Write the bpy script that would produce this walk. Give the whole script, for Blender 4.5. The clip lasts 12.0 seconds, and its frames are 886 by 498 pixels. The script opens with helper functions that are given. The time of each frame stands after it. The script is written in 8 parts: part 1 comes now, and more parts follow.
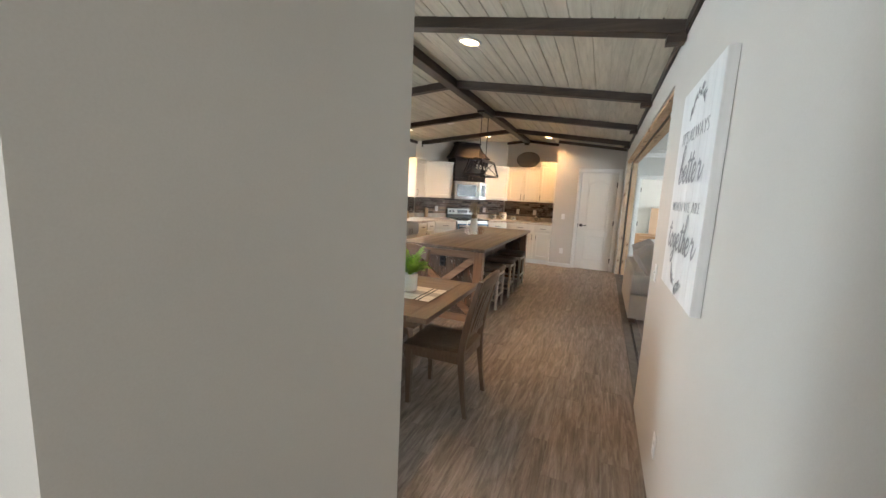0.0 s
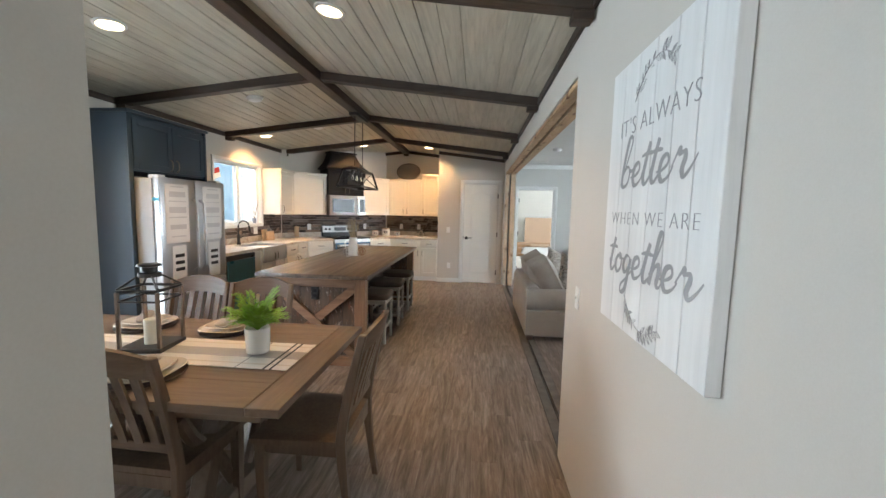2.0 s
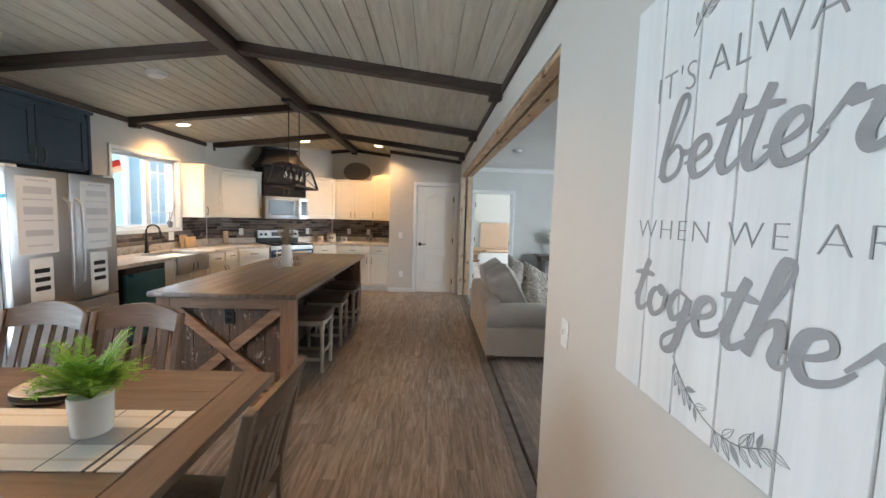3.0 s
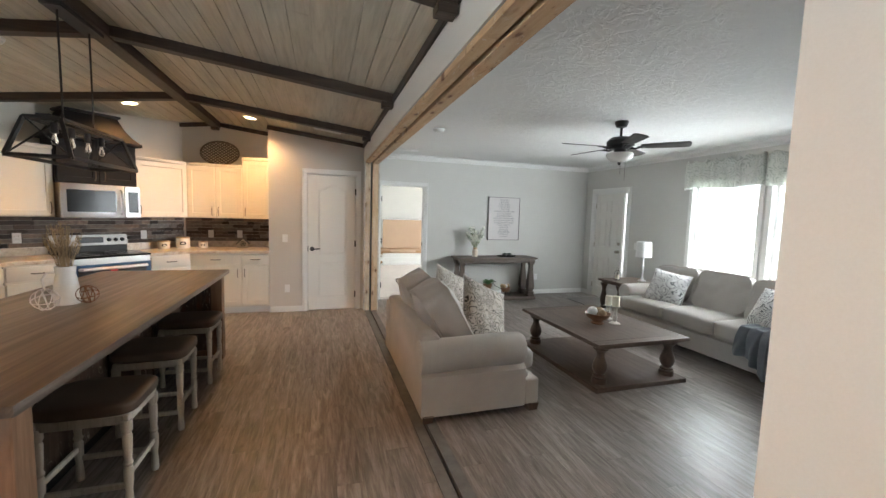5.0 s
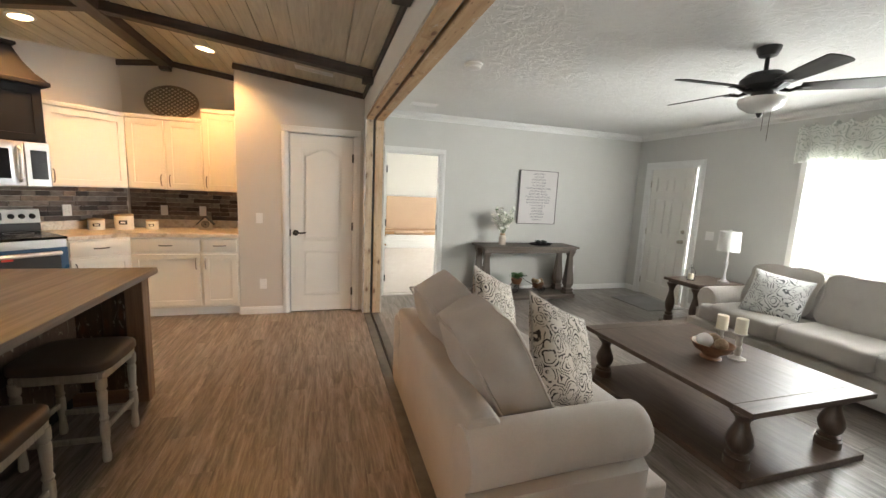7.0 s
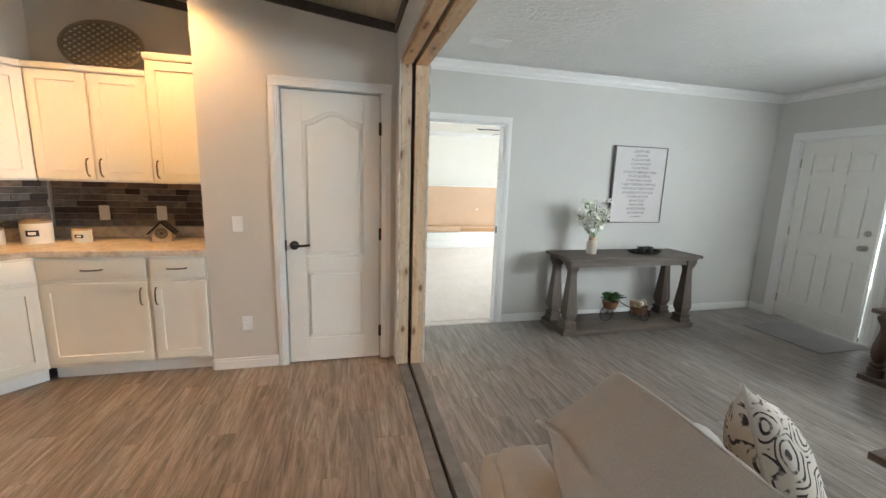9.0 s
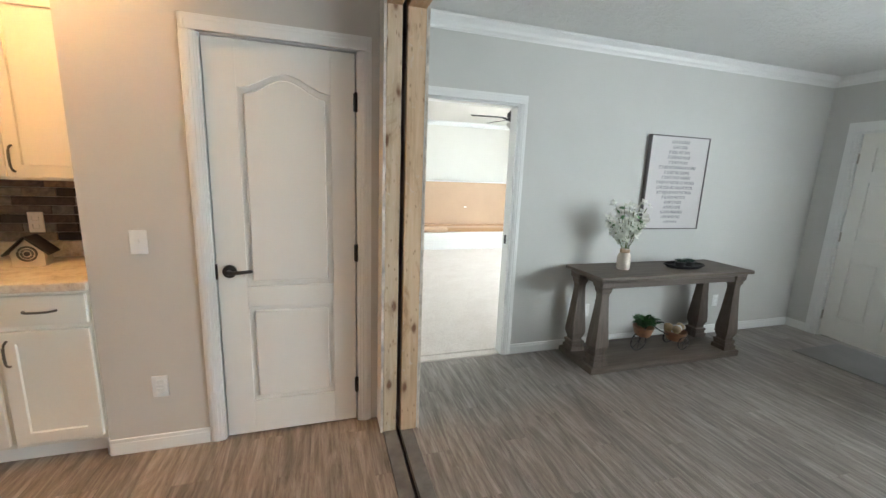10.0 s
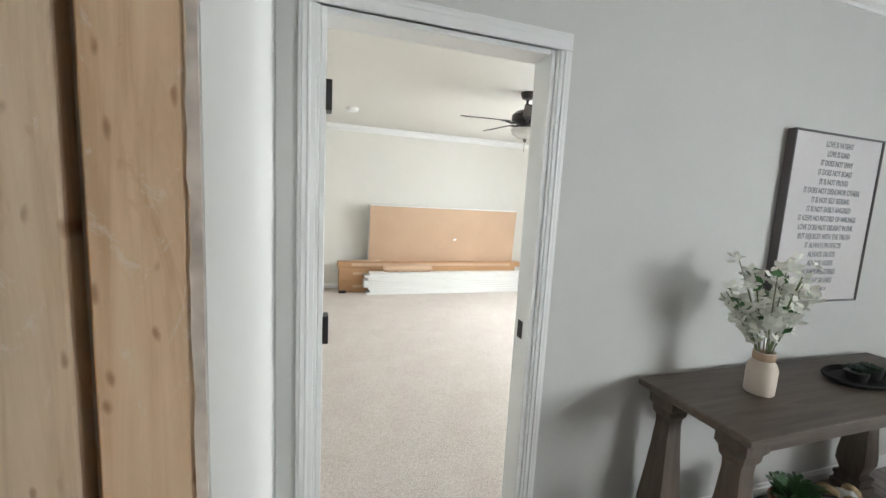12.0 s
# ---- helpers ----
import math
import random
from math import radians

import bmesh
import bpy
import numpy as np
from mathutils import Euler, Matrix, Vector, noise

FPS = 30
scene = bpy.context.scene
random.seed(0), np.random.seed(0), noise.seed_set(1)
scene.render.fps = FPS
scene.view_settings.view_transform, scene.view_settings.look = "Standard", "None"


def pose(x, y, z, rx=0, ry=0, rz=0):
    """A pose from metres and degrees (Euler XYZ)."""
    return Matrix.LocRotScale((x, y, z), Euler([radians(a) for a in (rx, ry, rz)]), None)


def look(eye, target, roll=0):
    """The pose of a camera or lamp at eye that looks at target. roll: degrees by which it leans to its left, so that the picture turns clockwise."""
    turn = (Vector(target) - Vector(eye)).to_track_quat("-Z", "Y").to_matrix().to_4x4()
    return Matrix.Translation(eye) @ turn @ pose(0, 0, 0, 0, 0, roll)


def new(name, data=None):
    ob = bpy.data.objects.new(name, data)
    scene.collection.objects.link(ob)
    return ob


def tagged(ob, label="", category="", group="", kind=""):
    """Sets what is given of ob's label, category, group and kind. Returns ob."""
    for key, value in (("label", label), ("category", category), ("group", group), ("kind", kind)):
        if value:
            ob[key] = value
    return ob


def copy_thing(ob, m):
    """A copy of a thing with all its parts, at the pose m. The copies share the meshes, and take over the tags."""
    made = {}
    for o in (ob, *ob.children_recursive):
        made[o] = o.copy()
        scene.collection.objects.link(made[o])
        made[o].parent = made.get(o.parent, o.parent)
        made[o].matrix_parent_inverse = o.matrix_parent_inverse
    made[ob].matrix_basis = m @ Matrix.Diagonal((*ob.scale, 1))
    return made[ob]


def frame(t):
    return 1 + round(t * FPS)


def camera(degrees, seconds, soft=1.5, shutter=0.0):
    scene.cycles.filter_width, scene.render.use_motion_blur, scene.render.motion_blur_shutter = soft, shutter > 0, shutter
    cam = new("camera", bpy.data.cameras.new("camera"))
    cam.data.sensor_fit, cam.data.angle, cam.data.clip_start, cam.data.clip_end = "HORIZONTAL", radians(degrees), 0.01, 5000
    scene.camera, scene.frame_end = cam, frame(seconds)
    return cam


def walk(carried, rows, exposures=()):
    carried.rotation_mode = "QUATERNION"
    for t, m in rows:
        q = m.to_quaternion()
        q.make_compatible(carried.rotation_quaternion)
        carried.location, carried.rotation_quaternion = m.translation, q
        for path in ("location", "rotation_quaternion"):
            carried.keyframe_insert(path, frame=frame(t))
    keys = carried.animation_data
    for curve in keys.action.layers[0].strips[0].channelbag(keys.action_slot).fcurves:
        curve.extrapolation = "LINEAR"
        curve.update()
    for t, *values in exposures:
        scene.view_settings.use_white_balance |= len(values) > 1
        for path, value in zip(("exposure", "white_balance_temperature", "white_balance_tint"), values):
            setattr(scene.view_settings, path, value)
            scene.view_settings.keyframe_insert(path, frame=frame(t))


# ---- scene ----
cam = camera(97.1, 12.0)
# seconds, eye, a point looked at, roll
ROWS = [
    (0.0, (0.026, 0.156, 1.497), (-0.706, 1.994, 1.206), 2.9),
    (0.5, (0.013, 0.206, 1.487), (-0.466, 2.126, 1.197), 2.6),
    (1.0, (-0.011, 0.374, 1.475), (-0.335, 2.33, 1.207), 1.9),
    (1.5, (-0.062, 0.593, 1.502), (-0.323, 2.561, 1.262), 1.4),
    (2.0, (-0.158, 0.864, 1.495), (-0.324, 2.848, 1.297), 1.3),
    (2.5, (-0.205, 1.115, 1.509), (-0.268, 3.105, 1.319), 1.6),
    (3.0, (-0.157, 1.447, 1.497), (-0.092, 3.438, 1.326), 1.8),
    (3.5, (-0.173, 1.783, 1.485), (0.028, 3.765, 1.316), 1.7),
    (5.5, (-0.228, 3.157, 1.507), (0.405, 5.045, 1.321), 1.7),
    (6.0, (-0.139, 3.481, 1.481), (0.489, 5.368, 1.265), 2.0),
    (6.5, (-0.075, 3.817, 1.484), (0.531, 5.704, 1.218), 2.3),
    (7.0, (-0.058, 4.219, 1.475), (0.526, 6.11, 1.185), 2.7),
    (7.5, (0.013, 4.631, 1.492), (0.51, 6.541, 1.169), 2.6),
    (9.5, (0.015, 6.35, 1.438), (0.5, 8.256, 1.078), 1.6),
    (10.0, (0.094, 6.791, 1.461), (0.678, 8.666, 1.083), 2.2),
    (10.5, (0.251, 7.191, 1.49), (0.913, 9.04, 1.113), 2.8),
    (11.0, (0.388, 7.592, 1.436), (1.078, 9.428, 1.044), 3.1),
    (11.5, (0.564, 7.952, 1.448), (1.234, 9.803, 1.096), 3.2),
    (12.0, (0.723, 8.283, 1.452), (1.335, 10.17, 1.202), 3.1),
]
EXPOSURES = [(0.0, 0.95, 6250, 7), (1.8, 0.86, 6050, 6), (3.7, 0.74, 5850, 5), (5.3, 0.88, 6600, 9), (7.7, 0.98, 7100, 10), (9.3, 1.02, 6250, 6), (10.5, 0.97, 6200, 5), (11.5, 0.87, 6250, 6), (12.0, 0.76, 6450, 9)]
walk(cam, [(t, look(eye, aim, roll)) for t, eye, aim, roll in ROWS], EXPOSURES)

# ---- world, sun, large lights ----
KX0, WALL_X, SEAM_X, LIV_X0, FRONT_X, BACK_Y = -3.80, 0.385, 0.485, 0.602, 4.86, 9.54

world = bpy.data.worlds.new("sky")
scene.world = world
world.use_nodes = True
wn = world.node_tree
sky = wn.nodes.new("ShaderNodeTexSky")
sky.sky_type = "NISHITA"
sky.sun_disc = False
sky.sun_elevation, sky.sun_rotation = radians(46), radians(163)
wn.nodes["Background"].inputs["Strength"].default_value = 0.15
wn.links.new(sky.outputs[0], wn.nodes["Background"].inputs[0])


def lamp(name, kind, m, energy, colour, **settings):
    data = bpy.data.lights.new(name, kind)
    data.energy, data.color = energy, colour
    if kind == "AREA":
        data.shape, data.size, data.size_y = "RECTANGLE", settings["w"], settings["h"]
    if kind == "SUN":
        data.angle = radians(settings["angle"])
    if kind == "SPOT":
        data.spot_size, data.spot_blend, data.shadow_soft_size = radians(settings["cone"]), 0.6, settings["r"]
    ob = new(name, data)
    ob.matrix_world = m
    return ob


lamp("sun", "SUN", look((6, -20, 22), (0, 0, 0)), 2.2, (1.0, 0.96, 0.9), angle=10)
DAY = (0.91, 0.96, 1.0)
COOL = (0.84, 0.92, 1.0)
lamp("window_light", "AREA", look((5.09, 6.73, 1.42), (2.6, 8.2, 0.2)), 50, DAY, w=0.95, h=1.15)
lamp("window_light", "AREA", look((5.09, 5.50, 1.42), (2.6, 7.6, 0.1)), 50, DAY, w=1.25, h=1.15)
lamp("window_light", "AREA", look((-4.4, 6.65, 2.5), (-1.7, 6.6, 0.5)), 60, COOL, w=1.3, h=0.6)
# Bedroom window is unseen: opening and lamp are added for the room's daylight.
lamp("bedroom_unseen_window_light", "AREA", look((5.05, 12.0, 1.5), (2, 12.0, 0.0)), 105, DAY, w=2.0, h=1.3)
# Added fill standing in for unseen daylight behind the walk's start; no fixture there.
lamp("hall_fill_light", "AREA", look((-0.1, -1.95, 1.7), (-0.35, 1.5, 1.3)), 26.5, (0.97, 0.98, 1.0), w=1.2, h=1.0)
lamp("patio_window_light", "AREA", look((-4.02, 2.55, 1.15), (-1.0, 2.7, 1.1)), 53, COOL, w=1.7, h=1.8)
WARM = (1.0, 0.51, 0.19)
CAN_LIGHTS = [(-1.10, 3.34), (-2.63, 3.40), (-3.44, 6.80), (-1.135, 8.66), (-2.38, 8.43)]
CEIL_TOP, CEIL_SLOPE, RIDGE_X = 2.785, 0.118, -1.735


def ceil_z(x):
    return CEIL_TOP - CEIL_SLOPE * abs(x - RIDGE_X)


for lx, ly in CAN_LIGHTS:
    lamp("can_light_beam", "SPOT", look((lx, ly, ceil_z(lx) - 0.05), (lx, ly, 0)), 43, WARM, cone=138, r=0.06)

# ---- materials ----
def nodes_of(name):
    m = bpy.data.materials.new(name)
    m.use_nodes = True
    nt = m.node_tree
    return m, nt, nt.nodes["Principled BSDF"]


def add(nt, kind, **kw):
    n = nt.nodes.new(kind)
    for k, v in kw.items():
        n.inputs[k.replace("_", " ")].default_value = v
    return n


def coords(nt, scale, space="Object", shift=True):
    tc = nt.nodes.new("ShaderNodeTexCoord")
    mp = nt.nodes.new("ShaderNodeMapping")
    mp.inputs["Scale"].default_value = scale
    nt.links.new(tc.outputs[space], mp.inputs["Vector"])
    if shift:
        oi = nt.nodes.new("ShaderNodeObjectInfo")
        mul = nt.nodes.new("ShaderNodeMath")
        mul.operation = "MULTIPLY"
        mul.inputs[1].default_value = 37.0
        nt.links.new(oi.outputs["Random"], mul.inputs[0])
        comb = nt.nodes.new("ShaderNodeCombineXYZ")
        for i in range(3):
            nt.links.new(mul.outputs[0], comb.inputs[i])
        nt.links.new(comb.outputs[0], mp.inputs["Location"])
    return mp


def noise_of(nt, mp, scale, detail=4.0, rough=0.6, distort=0.0):
    n = add(nt, "ShaderNodeTexNoise", Scale=scale, Detail=detail, Roughness=rough, Distortion=distort)
    nt.links.new(mp.outputs[0], n.inputs["Vector"])
    return n


def ramp(nt, src, stops):
    r = nt.nodes.new("ShaderNodeValToRGB")
    el = r.color_ramp.elements
    while len(el) < len(stops):
        el.new(0.5)
    for e, (p, c) in zip(el, stops):
        e.position, e.color = p, (*c, 1) if len(c) == 3 else c
    nt.links.new(src, r.inputs[0])
    return r


def mix(nt, fac, a, b, mode="MIX"):
    m = nt.nodes.new("ShaderNodeMix")
    m.data_type, m.blend_type = "RGBA", mode
    for sock, v in ((m.inputs[0], fac), (m.inputs[6], a), (m.inputs[7], b)):
        if isinstance(v, bpy.types.NodeSocket):
            nt.links.new(v, sock)
        else:
            sock.default_value = v if not isinstance(v, tuple) else (*v[:3], 1)
    return m.outputs[2]


def bump(nt, bsdf, src, strength, dist=0.002):
    b = nt.nodes.new("ShaderNodeBump")
    b.inputs["Strength"].default_value, b.inputs["Distance"].default_value = strength, dist
    nt.links.new(src, b.inputs["Height"])
    nt.links.new(b.outputs[0], bsdf.inputs["Normal"])


def paint(name, colour, rough=0.6, vary=0.05, grain=180.0, strength=0.15, metal=0.0, blotch=1.3, spec=0.5):
    """Painted, moulded or metal surfaces: broad blotches and a fine grain."""
    m, nt, p = nodes_of(name)
    mp = coords(nt, (1, 1, 1))
    big, fine = noise_of(nt, mp, blotch, 3), noise_of(nt, mp, grain, 3)
    dark = tuple(c * (1 - vary) for c in colour)
    light = tuple(min(1, c * (1 + vary)) for c in colour)
    c = ramp(nt, big.outputs[0], [(0.3, dark), (0.7, light)])
    c2 = mix(nt, 0.06, c.outputs[0], fine.outputs[0], "OVERLAY")
    nt.links.new(c2, p.inputs["Base Color"])
    rr = nt.nodes.new("ShaderNodeMapRange")
    rr.inputs["To Min"].default_value, rr.inputs["To Max"].default_value = max(0.03, rough - 0.08), min(1, rough + 0.08)
    nt.links.new(big.outputs[0], rr.inputs[0])
    nt.links.new(rr.outputs[0], p.inputs["Roughness"])
    p.inputs["Metallic"].default_value = metal
    p.inputs["Specular IOR Level"].default_value = spec
    bump(nt, p, fine.outputs[0], strength, 0.001)
    return m


def wood(name, dark, mid, light, axis=0, rough=0.45, fine=55.0, strength=0.25, knots=None, spread=1.0, along=0.07):
    """Stained or bare wood with its grain along one local axis."""
    m, nt, p = nodes_of(name)
    sc = [1.0, 1.0, 1.0]
    sc[axis] = along
    mp = coords(nt, tuple(sc))
    g = noise_of(nt, mp, fine, 6, 0.65, 0.6)
    broad = noise_of(nt, mp, fine * 0.14, 3, 0.5, 1.0)
    half = 0.2 * spread
    c1 = ramp(nt, g.outputs[0], [(0.5 - half, dark), (0.5, mid), (0.5 + half, light)])
    c2 = ramp(nt, broad.outputs[0], [(0.3, tuple(c * 0.72 for c in mid)), (0.7, light)])
    col = mix(nt, 0.4, c1.outputs[0], c2.outputs[0])
    if knots is not None:
        mk = coords(nt, tuple(0.42 if i == axis else 1.0 for i in range(3)))
        sep, com = nt.nodes.new("ShaderNodeSeparateXYZ"), nt.nodes.new("ShaderNodeCombineXYZ")
        nt.links.new(mk.outputs[0], sep.inputs[0])
        for slot, source in enumerate([i for i in range(3) if i != knots]):
            nt.links.new(sep.outputs[source], com.inputs[slot])
        for scale, stops, tint in ((8.0, [(0.06, (0.9, 0.9, 0.9)), (0.10, (0.55, 0.55, 0.55)), (0.13, (0.2, 0.2, 0.2)), (0.30, (0, 0, 0))], (0.13, 0.05, 0.02)), (22.0, [(0.04, (0.6, 0.6, 0.6)), (0.12, (0, 0, 0))], (0.20, 0.10, 0.045))):
            v = add(nt, "ShaderNodeTexVoronoi", Scale=scale)
            v.voronoi_dimensions = "2D"
            wob = noise_of(nt, com, 40, 2)
            push = nt.nodes.new("ShaderNodeVectorMath")
            push.operation = "MULTIPLY_ADD"
            push.inputs[1].default_value = (0.012, 0.012, 0.0)
            nt.links.new(wob.outputs["Color"], push.inputs[0])
            nt.links.new(com.outputs[0], push.inputs[2])
            nt.links.new(push.outputs[0], v.inputs["Vector"])
            k = ramp(nt, v.outputs["Distance"], stops)
            where = noise_of(nt, com, scale * 0.9, 2)
            gate = ramp(nt, where.outputs[0], [(0.41, (0, 0, 0)), (0.48, (1, 1, 1))])
            seen = mix(nt, 1.0, k.outputs[0], gate.outputs[0], "MULTIPLY")
            col = mix(nt, seen, col, tint)
        grime = noise_of(nt, mk, 5.0, 5, 0.7, 1.4)
        marks = ramp(nt, grime.outputs[0], [(0.58, (1, 1, 1)), (0.66, (0.74, 0.66, 0.58)), (0.74, (0.42, 0.34, 0.28))])
        col = mix(nt, 0.8, col, marks.outputs[0], "MULTIPLY")
        chalk = noise_of(nt, mk, 14.0, 6, 0.75, 2.0)
        smear = ramp(nt, chalk.outputs[0], [(0.58, (0, 0, 0)), (0.66, (0.5, 0.5, 0.5))])
        col = mix(nt, smear.outputs[0], col, (0.66, 0.60, 0.52))
    nt.links.new(col, p.inputs["Base Color"])
    rr = nt.nodes.new("ShaderNodeMapRange")
    rr.inputs["To Min"].default_value, rr.inputs["To Max"].default_value = rough + 0.1, rough - 0.08
    nt.links.new(g.outputs[0], rr.inputs[0])
    nt.links.new(rr.outputs[0], p.inputs["Roughness"])
    bump(nt, p, g.outputs[0], strength, 0.0015)
    return m


def cloth(name, a, b, weave=420.0, strength=0.5, blotch=3.0):
    m, nt, p = nodes_of(name)
    mp = coords(nt, (1, 1, 1))
    big, w = noise_of(nt, mp, blotch, 3), noise_of(nt, mp, weave, 2, 0.7)
    c = ramp(nt, big.outputs[0], [(0.3, a), (0.7, b)])
    c2 = mix(nt, 0.35, c.outputs[0], w.outputs[0], "OVERLAY")
    nt.links.new(c2, p.inputs["Base Color"])
    p.inputs["Roughness"].default_value = 0.95
    p.inputs["Sheen Weight"].default_value = 0.15
    bump(nt, p, w.outputs[0], strength, 0.0012)
    return m


def glow(name, colour, strength):
    m, nt, p = nodes_of(name)
    p.inputs["Base Color"].default_value = (0.8, 0.8, 0.8, 1)
    p.inputs["Emission Color"].default_value = (*colour, 1)
    p.inputs["Emission Strength"].default_value = strength
    return m


def glass(name, tint=(0.95, 0.98, 0.98), rough=0.0):
    m, nt, p = nodes_of(name)
    p.inputs["Base Color"].default_value = (*tint, 1)
    p.inputs["Roughness"].default_value = rough
    p.inputs["IOR"].default_value = 1.45
    p.inputs["Transmission Weight"].default_value = 1.0
    return m


M = {}
M["wall"] = paint("greige wall paint", (0.56, 0.53, 0.48), 0.75, 0.025, 260, 0.12)
M["wall_living"] = paint("grey wall paint", (0.56, 0.555, 0.525), 0.75, 0.03, 260, 0.12)
M["wall_bed"] = paint("cream wall paint", (0.66, 0.64, 0.59), 0.8, 0.02, 260, 0.1)
M["trim"] = paint("white trim paint", (0.76, 0.76, 0.74), 0.4, 0.03, 90, 0.05)
M["door"] = paint("white door paint", (0.76, 0.745, 0.70), 0.42, 0.03, 120, 0.06)
M["cabinet"] = paint("cream cabinet paint", (0.74, 0.71, 0.63), 0.4, 0.03, 110, 0.05)
M["navy"] = paint("navy cabinet paint", (0.022, 0.040, 0.060), 0.42, 0.12, 110, 0.05)
M["charcoal"] = paint("charcoal cabinet paint", (0.012, 0.012, 0.014), 0.55, 0.15, 110, 0.06, spec=0.18)
M["black"] = paint("black metal", (0.015, 0.014, 0.014), 0.4, 0.2, 200, 0.08)
M["black_plastic"] = paint("black plastic", (0.012, 0.012, 0.013), 0.3, 0.1, 200, 0.03)
M["bronze"] = paint("pewter hardware", (0.16, 0.145, 0.12), 0.32, 0.2, 200, 0.06, metal=1.0)
M["steel"] = paint("brushed stainless steel", (0.64, 0.64, 0.65), 0.36, 0.06, 300, 0.05, metal=1.0)
M["sinksteel"] = paint("satin steel", (0.42, 0.41, 0.39), 0.35, 0.08, 300, 0.05, metal=1.0)
M["paper"] = paint("white paper", (0.78, 0.78, 0.77), 0.7, 0.03, 60, 0.03)
M["ink"] = paint("grey print", (0.23, 0.23, 0.24), 0.7, 0.1, 60, 0.02)
M["plate_plastic"] = paint("white switch plastic", (0.76, 0.76, 0.74), 0.35, 0.02, 100, 0.02)
M["ceramic"] = paint("white ceramic", (0.72, 0.71, 0.68), 0.25, 0.05, 40, 0.04)
M["texture_ceiling"] = None
M["beam"] = wood("dark stained beam", (0.016, 0.010, 0.007), (0.040, 0.026, 0.018), (0.085, 0.058, 0.04), 0, 0.5, 40, 0.4)
M["beam_y"] = wood("dark stained ridge beam", (0.016, 0.010, 0.007), (0.040, 0.026, 0.018), (0.085, 0.058, 0.04), 1, 0.5, 40, 0.4)
M["ceil_board"] = wood("greywashed ceiling board", (0.36, 0.325, 0.245), (0.53, 0.485, 0.385), (0.64, 0.595, 0.485), 1, 0.5, 34, 0.25)
M["stud"] = wood("bare pine stud", (0.40, 0.25, 0.13), (0.60, 0.42, 0.26), (0.70, 0.54, 0.37), 2, 0.7, 30, 0.3, knots=1)
M["stud_pale"] = wood("weathered whitish pine stud", (0.42, 0.30, 0.18), (0.60, 0.47, 0.32), (0.70, 0.58, 0.44), 2, 0.75, 30, 0.35, knots=1)
M["stud_y"] = wood("bare pine header", (0.34, 0.20, 0.10), (0.50, 0.32, 0.17), (0.60, 0.42, 0.25), 1, 0.7, 30, 0.3, knots=2)
M["table"] = wood("brown table wood", (0.125, 0.089, 0.063), (0.165, 0.120, 0.086), (0.205, 0.152, 0.112), 0, 0.42, 50, 0.2)
M["table_y"] = wood("brown table end board", (0.125, 0.089, 0.063), (0.165, 0.120, 0.086), (0.205, 0.152, 0.112), 1, 0.42, 50, 0.2)
M["chair"] = wood("brown chair wood", (0.066, 0.042, 0.027), (0.11, 0.073, 0.048), (0.155, 0.107, 0.073), 2, 0.42, 50, 0.2)
M["rustic"] = wood("rustic island post", (0.085, 0.042, 0.020), (0.19, 0.102, 0.055), (0.29, 0.17, 0.098), 2, 0.5, 36, 0.35)
M["rustic_x"] = wood("rustic island rail", (0.085, 0.042, 0.020), (0.19, 0.102, 0.055), (0.29, 0.17, 0.098), 0, 0.5, 36, 0.35)
# Darker plank brown; part of it is recess shade put into the colour.
M["rustic_plank_shaded"] = wood("rustic island plank with shade tinted in", (0.022, 0.012, 0.007), (0.060, 0.034, 0.019), (0.12, 0.072, 0.042), 2, 0.55, 30, 0.35, knots=1)
M["island_top"] = wood("weathered wood-look island top", (0.026, 0.019, 0.015), (0.076, 0.058, 0.046), (0.165, 0.132, 0.108), 1, 0.34, 20, 0.04, spread=0.75, along=0.035)
M["coffee"] = wood("dark walnut-stained wood", (0.035, 0.021, 0.014), (0.072, 0.046, 0.032), (0.12, 0.08, 0.058), 1, 0.4, 45, 0.25)
M["coffee_z"] = wood("dark walnut-stained leg", (0.035, 0.021, 0.014), (0.072, 0.046, 0.032), (0.12, 0.08, 0.058), 2, 0.4, 45, 0.25)
M["console"] = wood("grey-brown console wood", (0.050, 0.037, 0.027), (0.094, 0.070, 0.053), (0.14, 0.108, 0.084), 0, 0.5, 45, 0.3)
M["console_z"] = wood("grey-brown console leg", (0.050, 0.037, 0.027), (0.094, 0.070, 0.053), (0.14, 0.108, 0.084), 2, 0.5, 45, 0.3)
M["stool_leg"] = wood("distressed white stool wood", (0.30, 0.26, 0.20), (0.48, 0.44, 0.37), (0.56, 0.52, 0.45), 2, 0.6, 60, 0.3)
M["leather"] = paint("brown leather", (0.075, 0.050, 0.034), 0.5, 0.2, 140, 0.35, blotch=6)
M["sofa"] = cloth("greige sofa cloth", (0.37, 0.342, 0.312), (0.43, 0.40, 0.366))
M["throw"] = cloth("slate blue throw", (0.090, 0.100, 0.114), (0.132, 0.145, 0.162), 160, 0.9, 8)
M["lampshade"] = cloth("white lampshade linen", (0.70, 0.70, 0.69), (0.76, 0.76, 0.75), 500, 0.3)
M["kraft"] = paint("brown packing board", (0.52, 0.36, 0.24), 0.75, 0.06, 90, 0.06)
M["candle"] = paint("ivory candle wax", (0.78, 0.72, 0.58), 0.45, 0.04, 40, 0.03)
M["rattan"] = wood("dark woven rattan", (0.05, 0.04, 0.03), (0.14, 0.11, 0.08), (0.24, 0.20, 0.15), 0, 0.6, 90, 0.5)
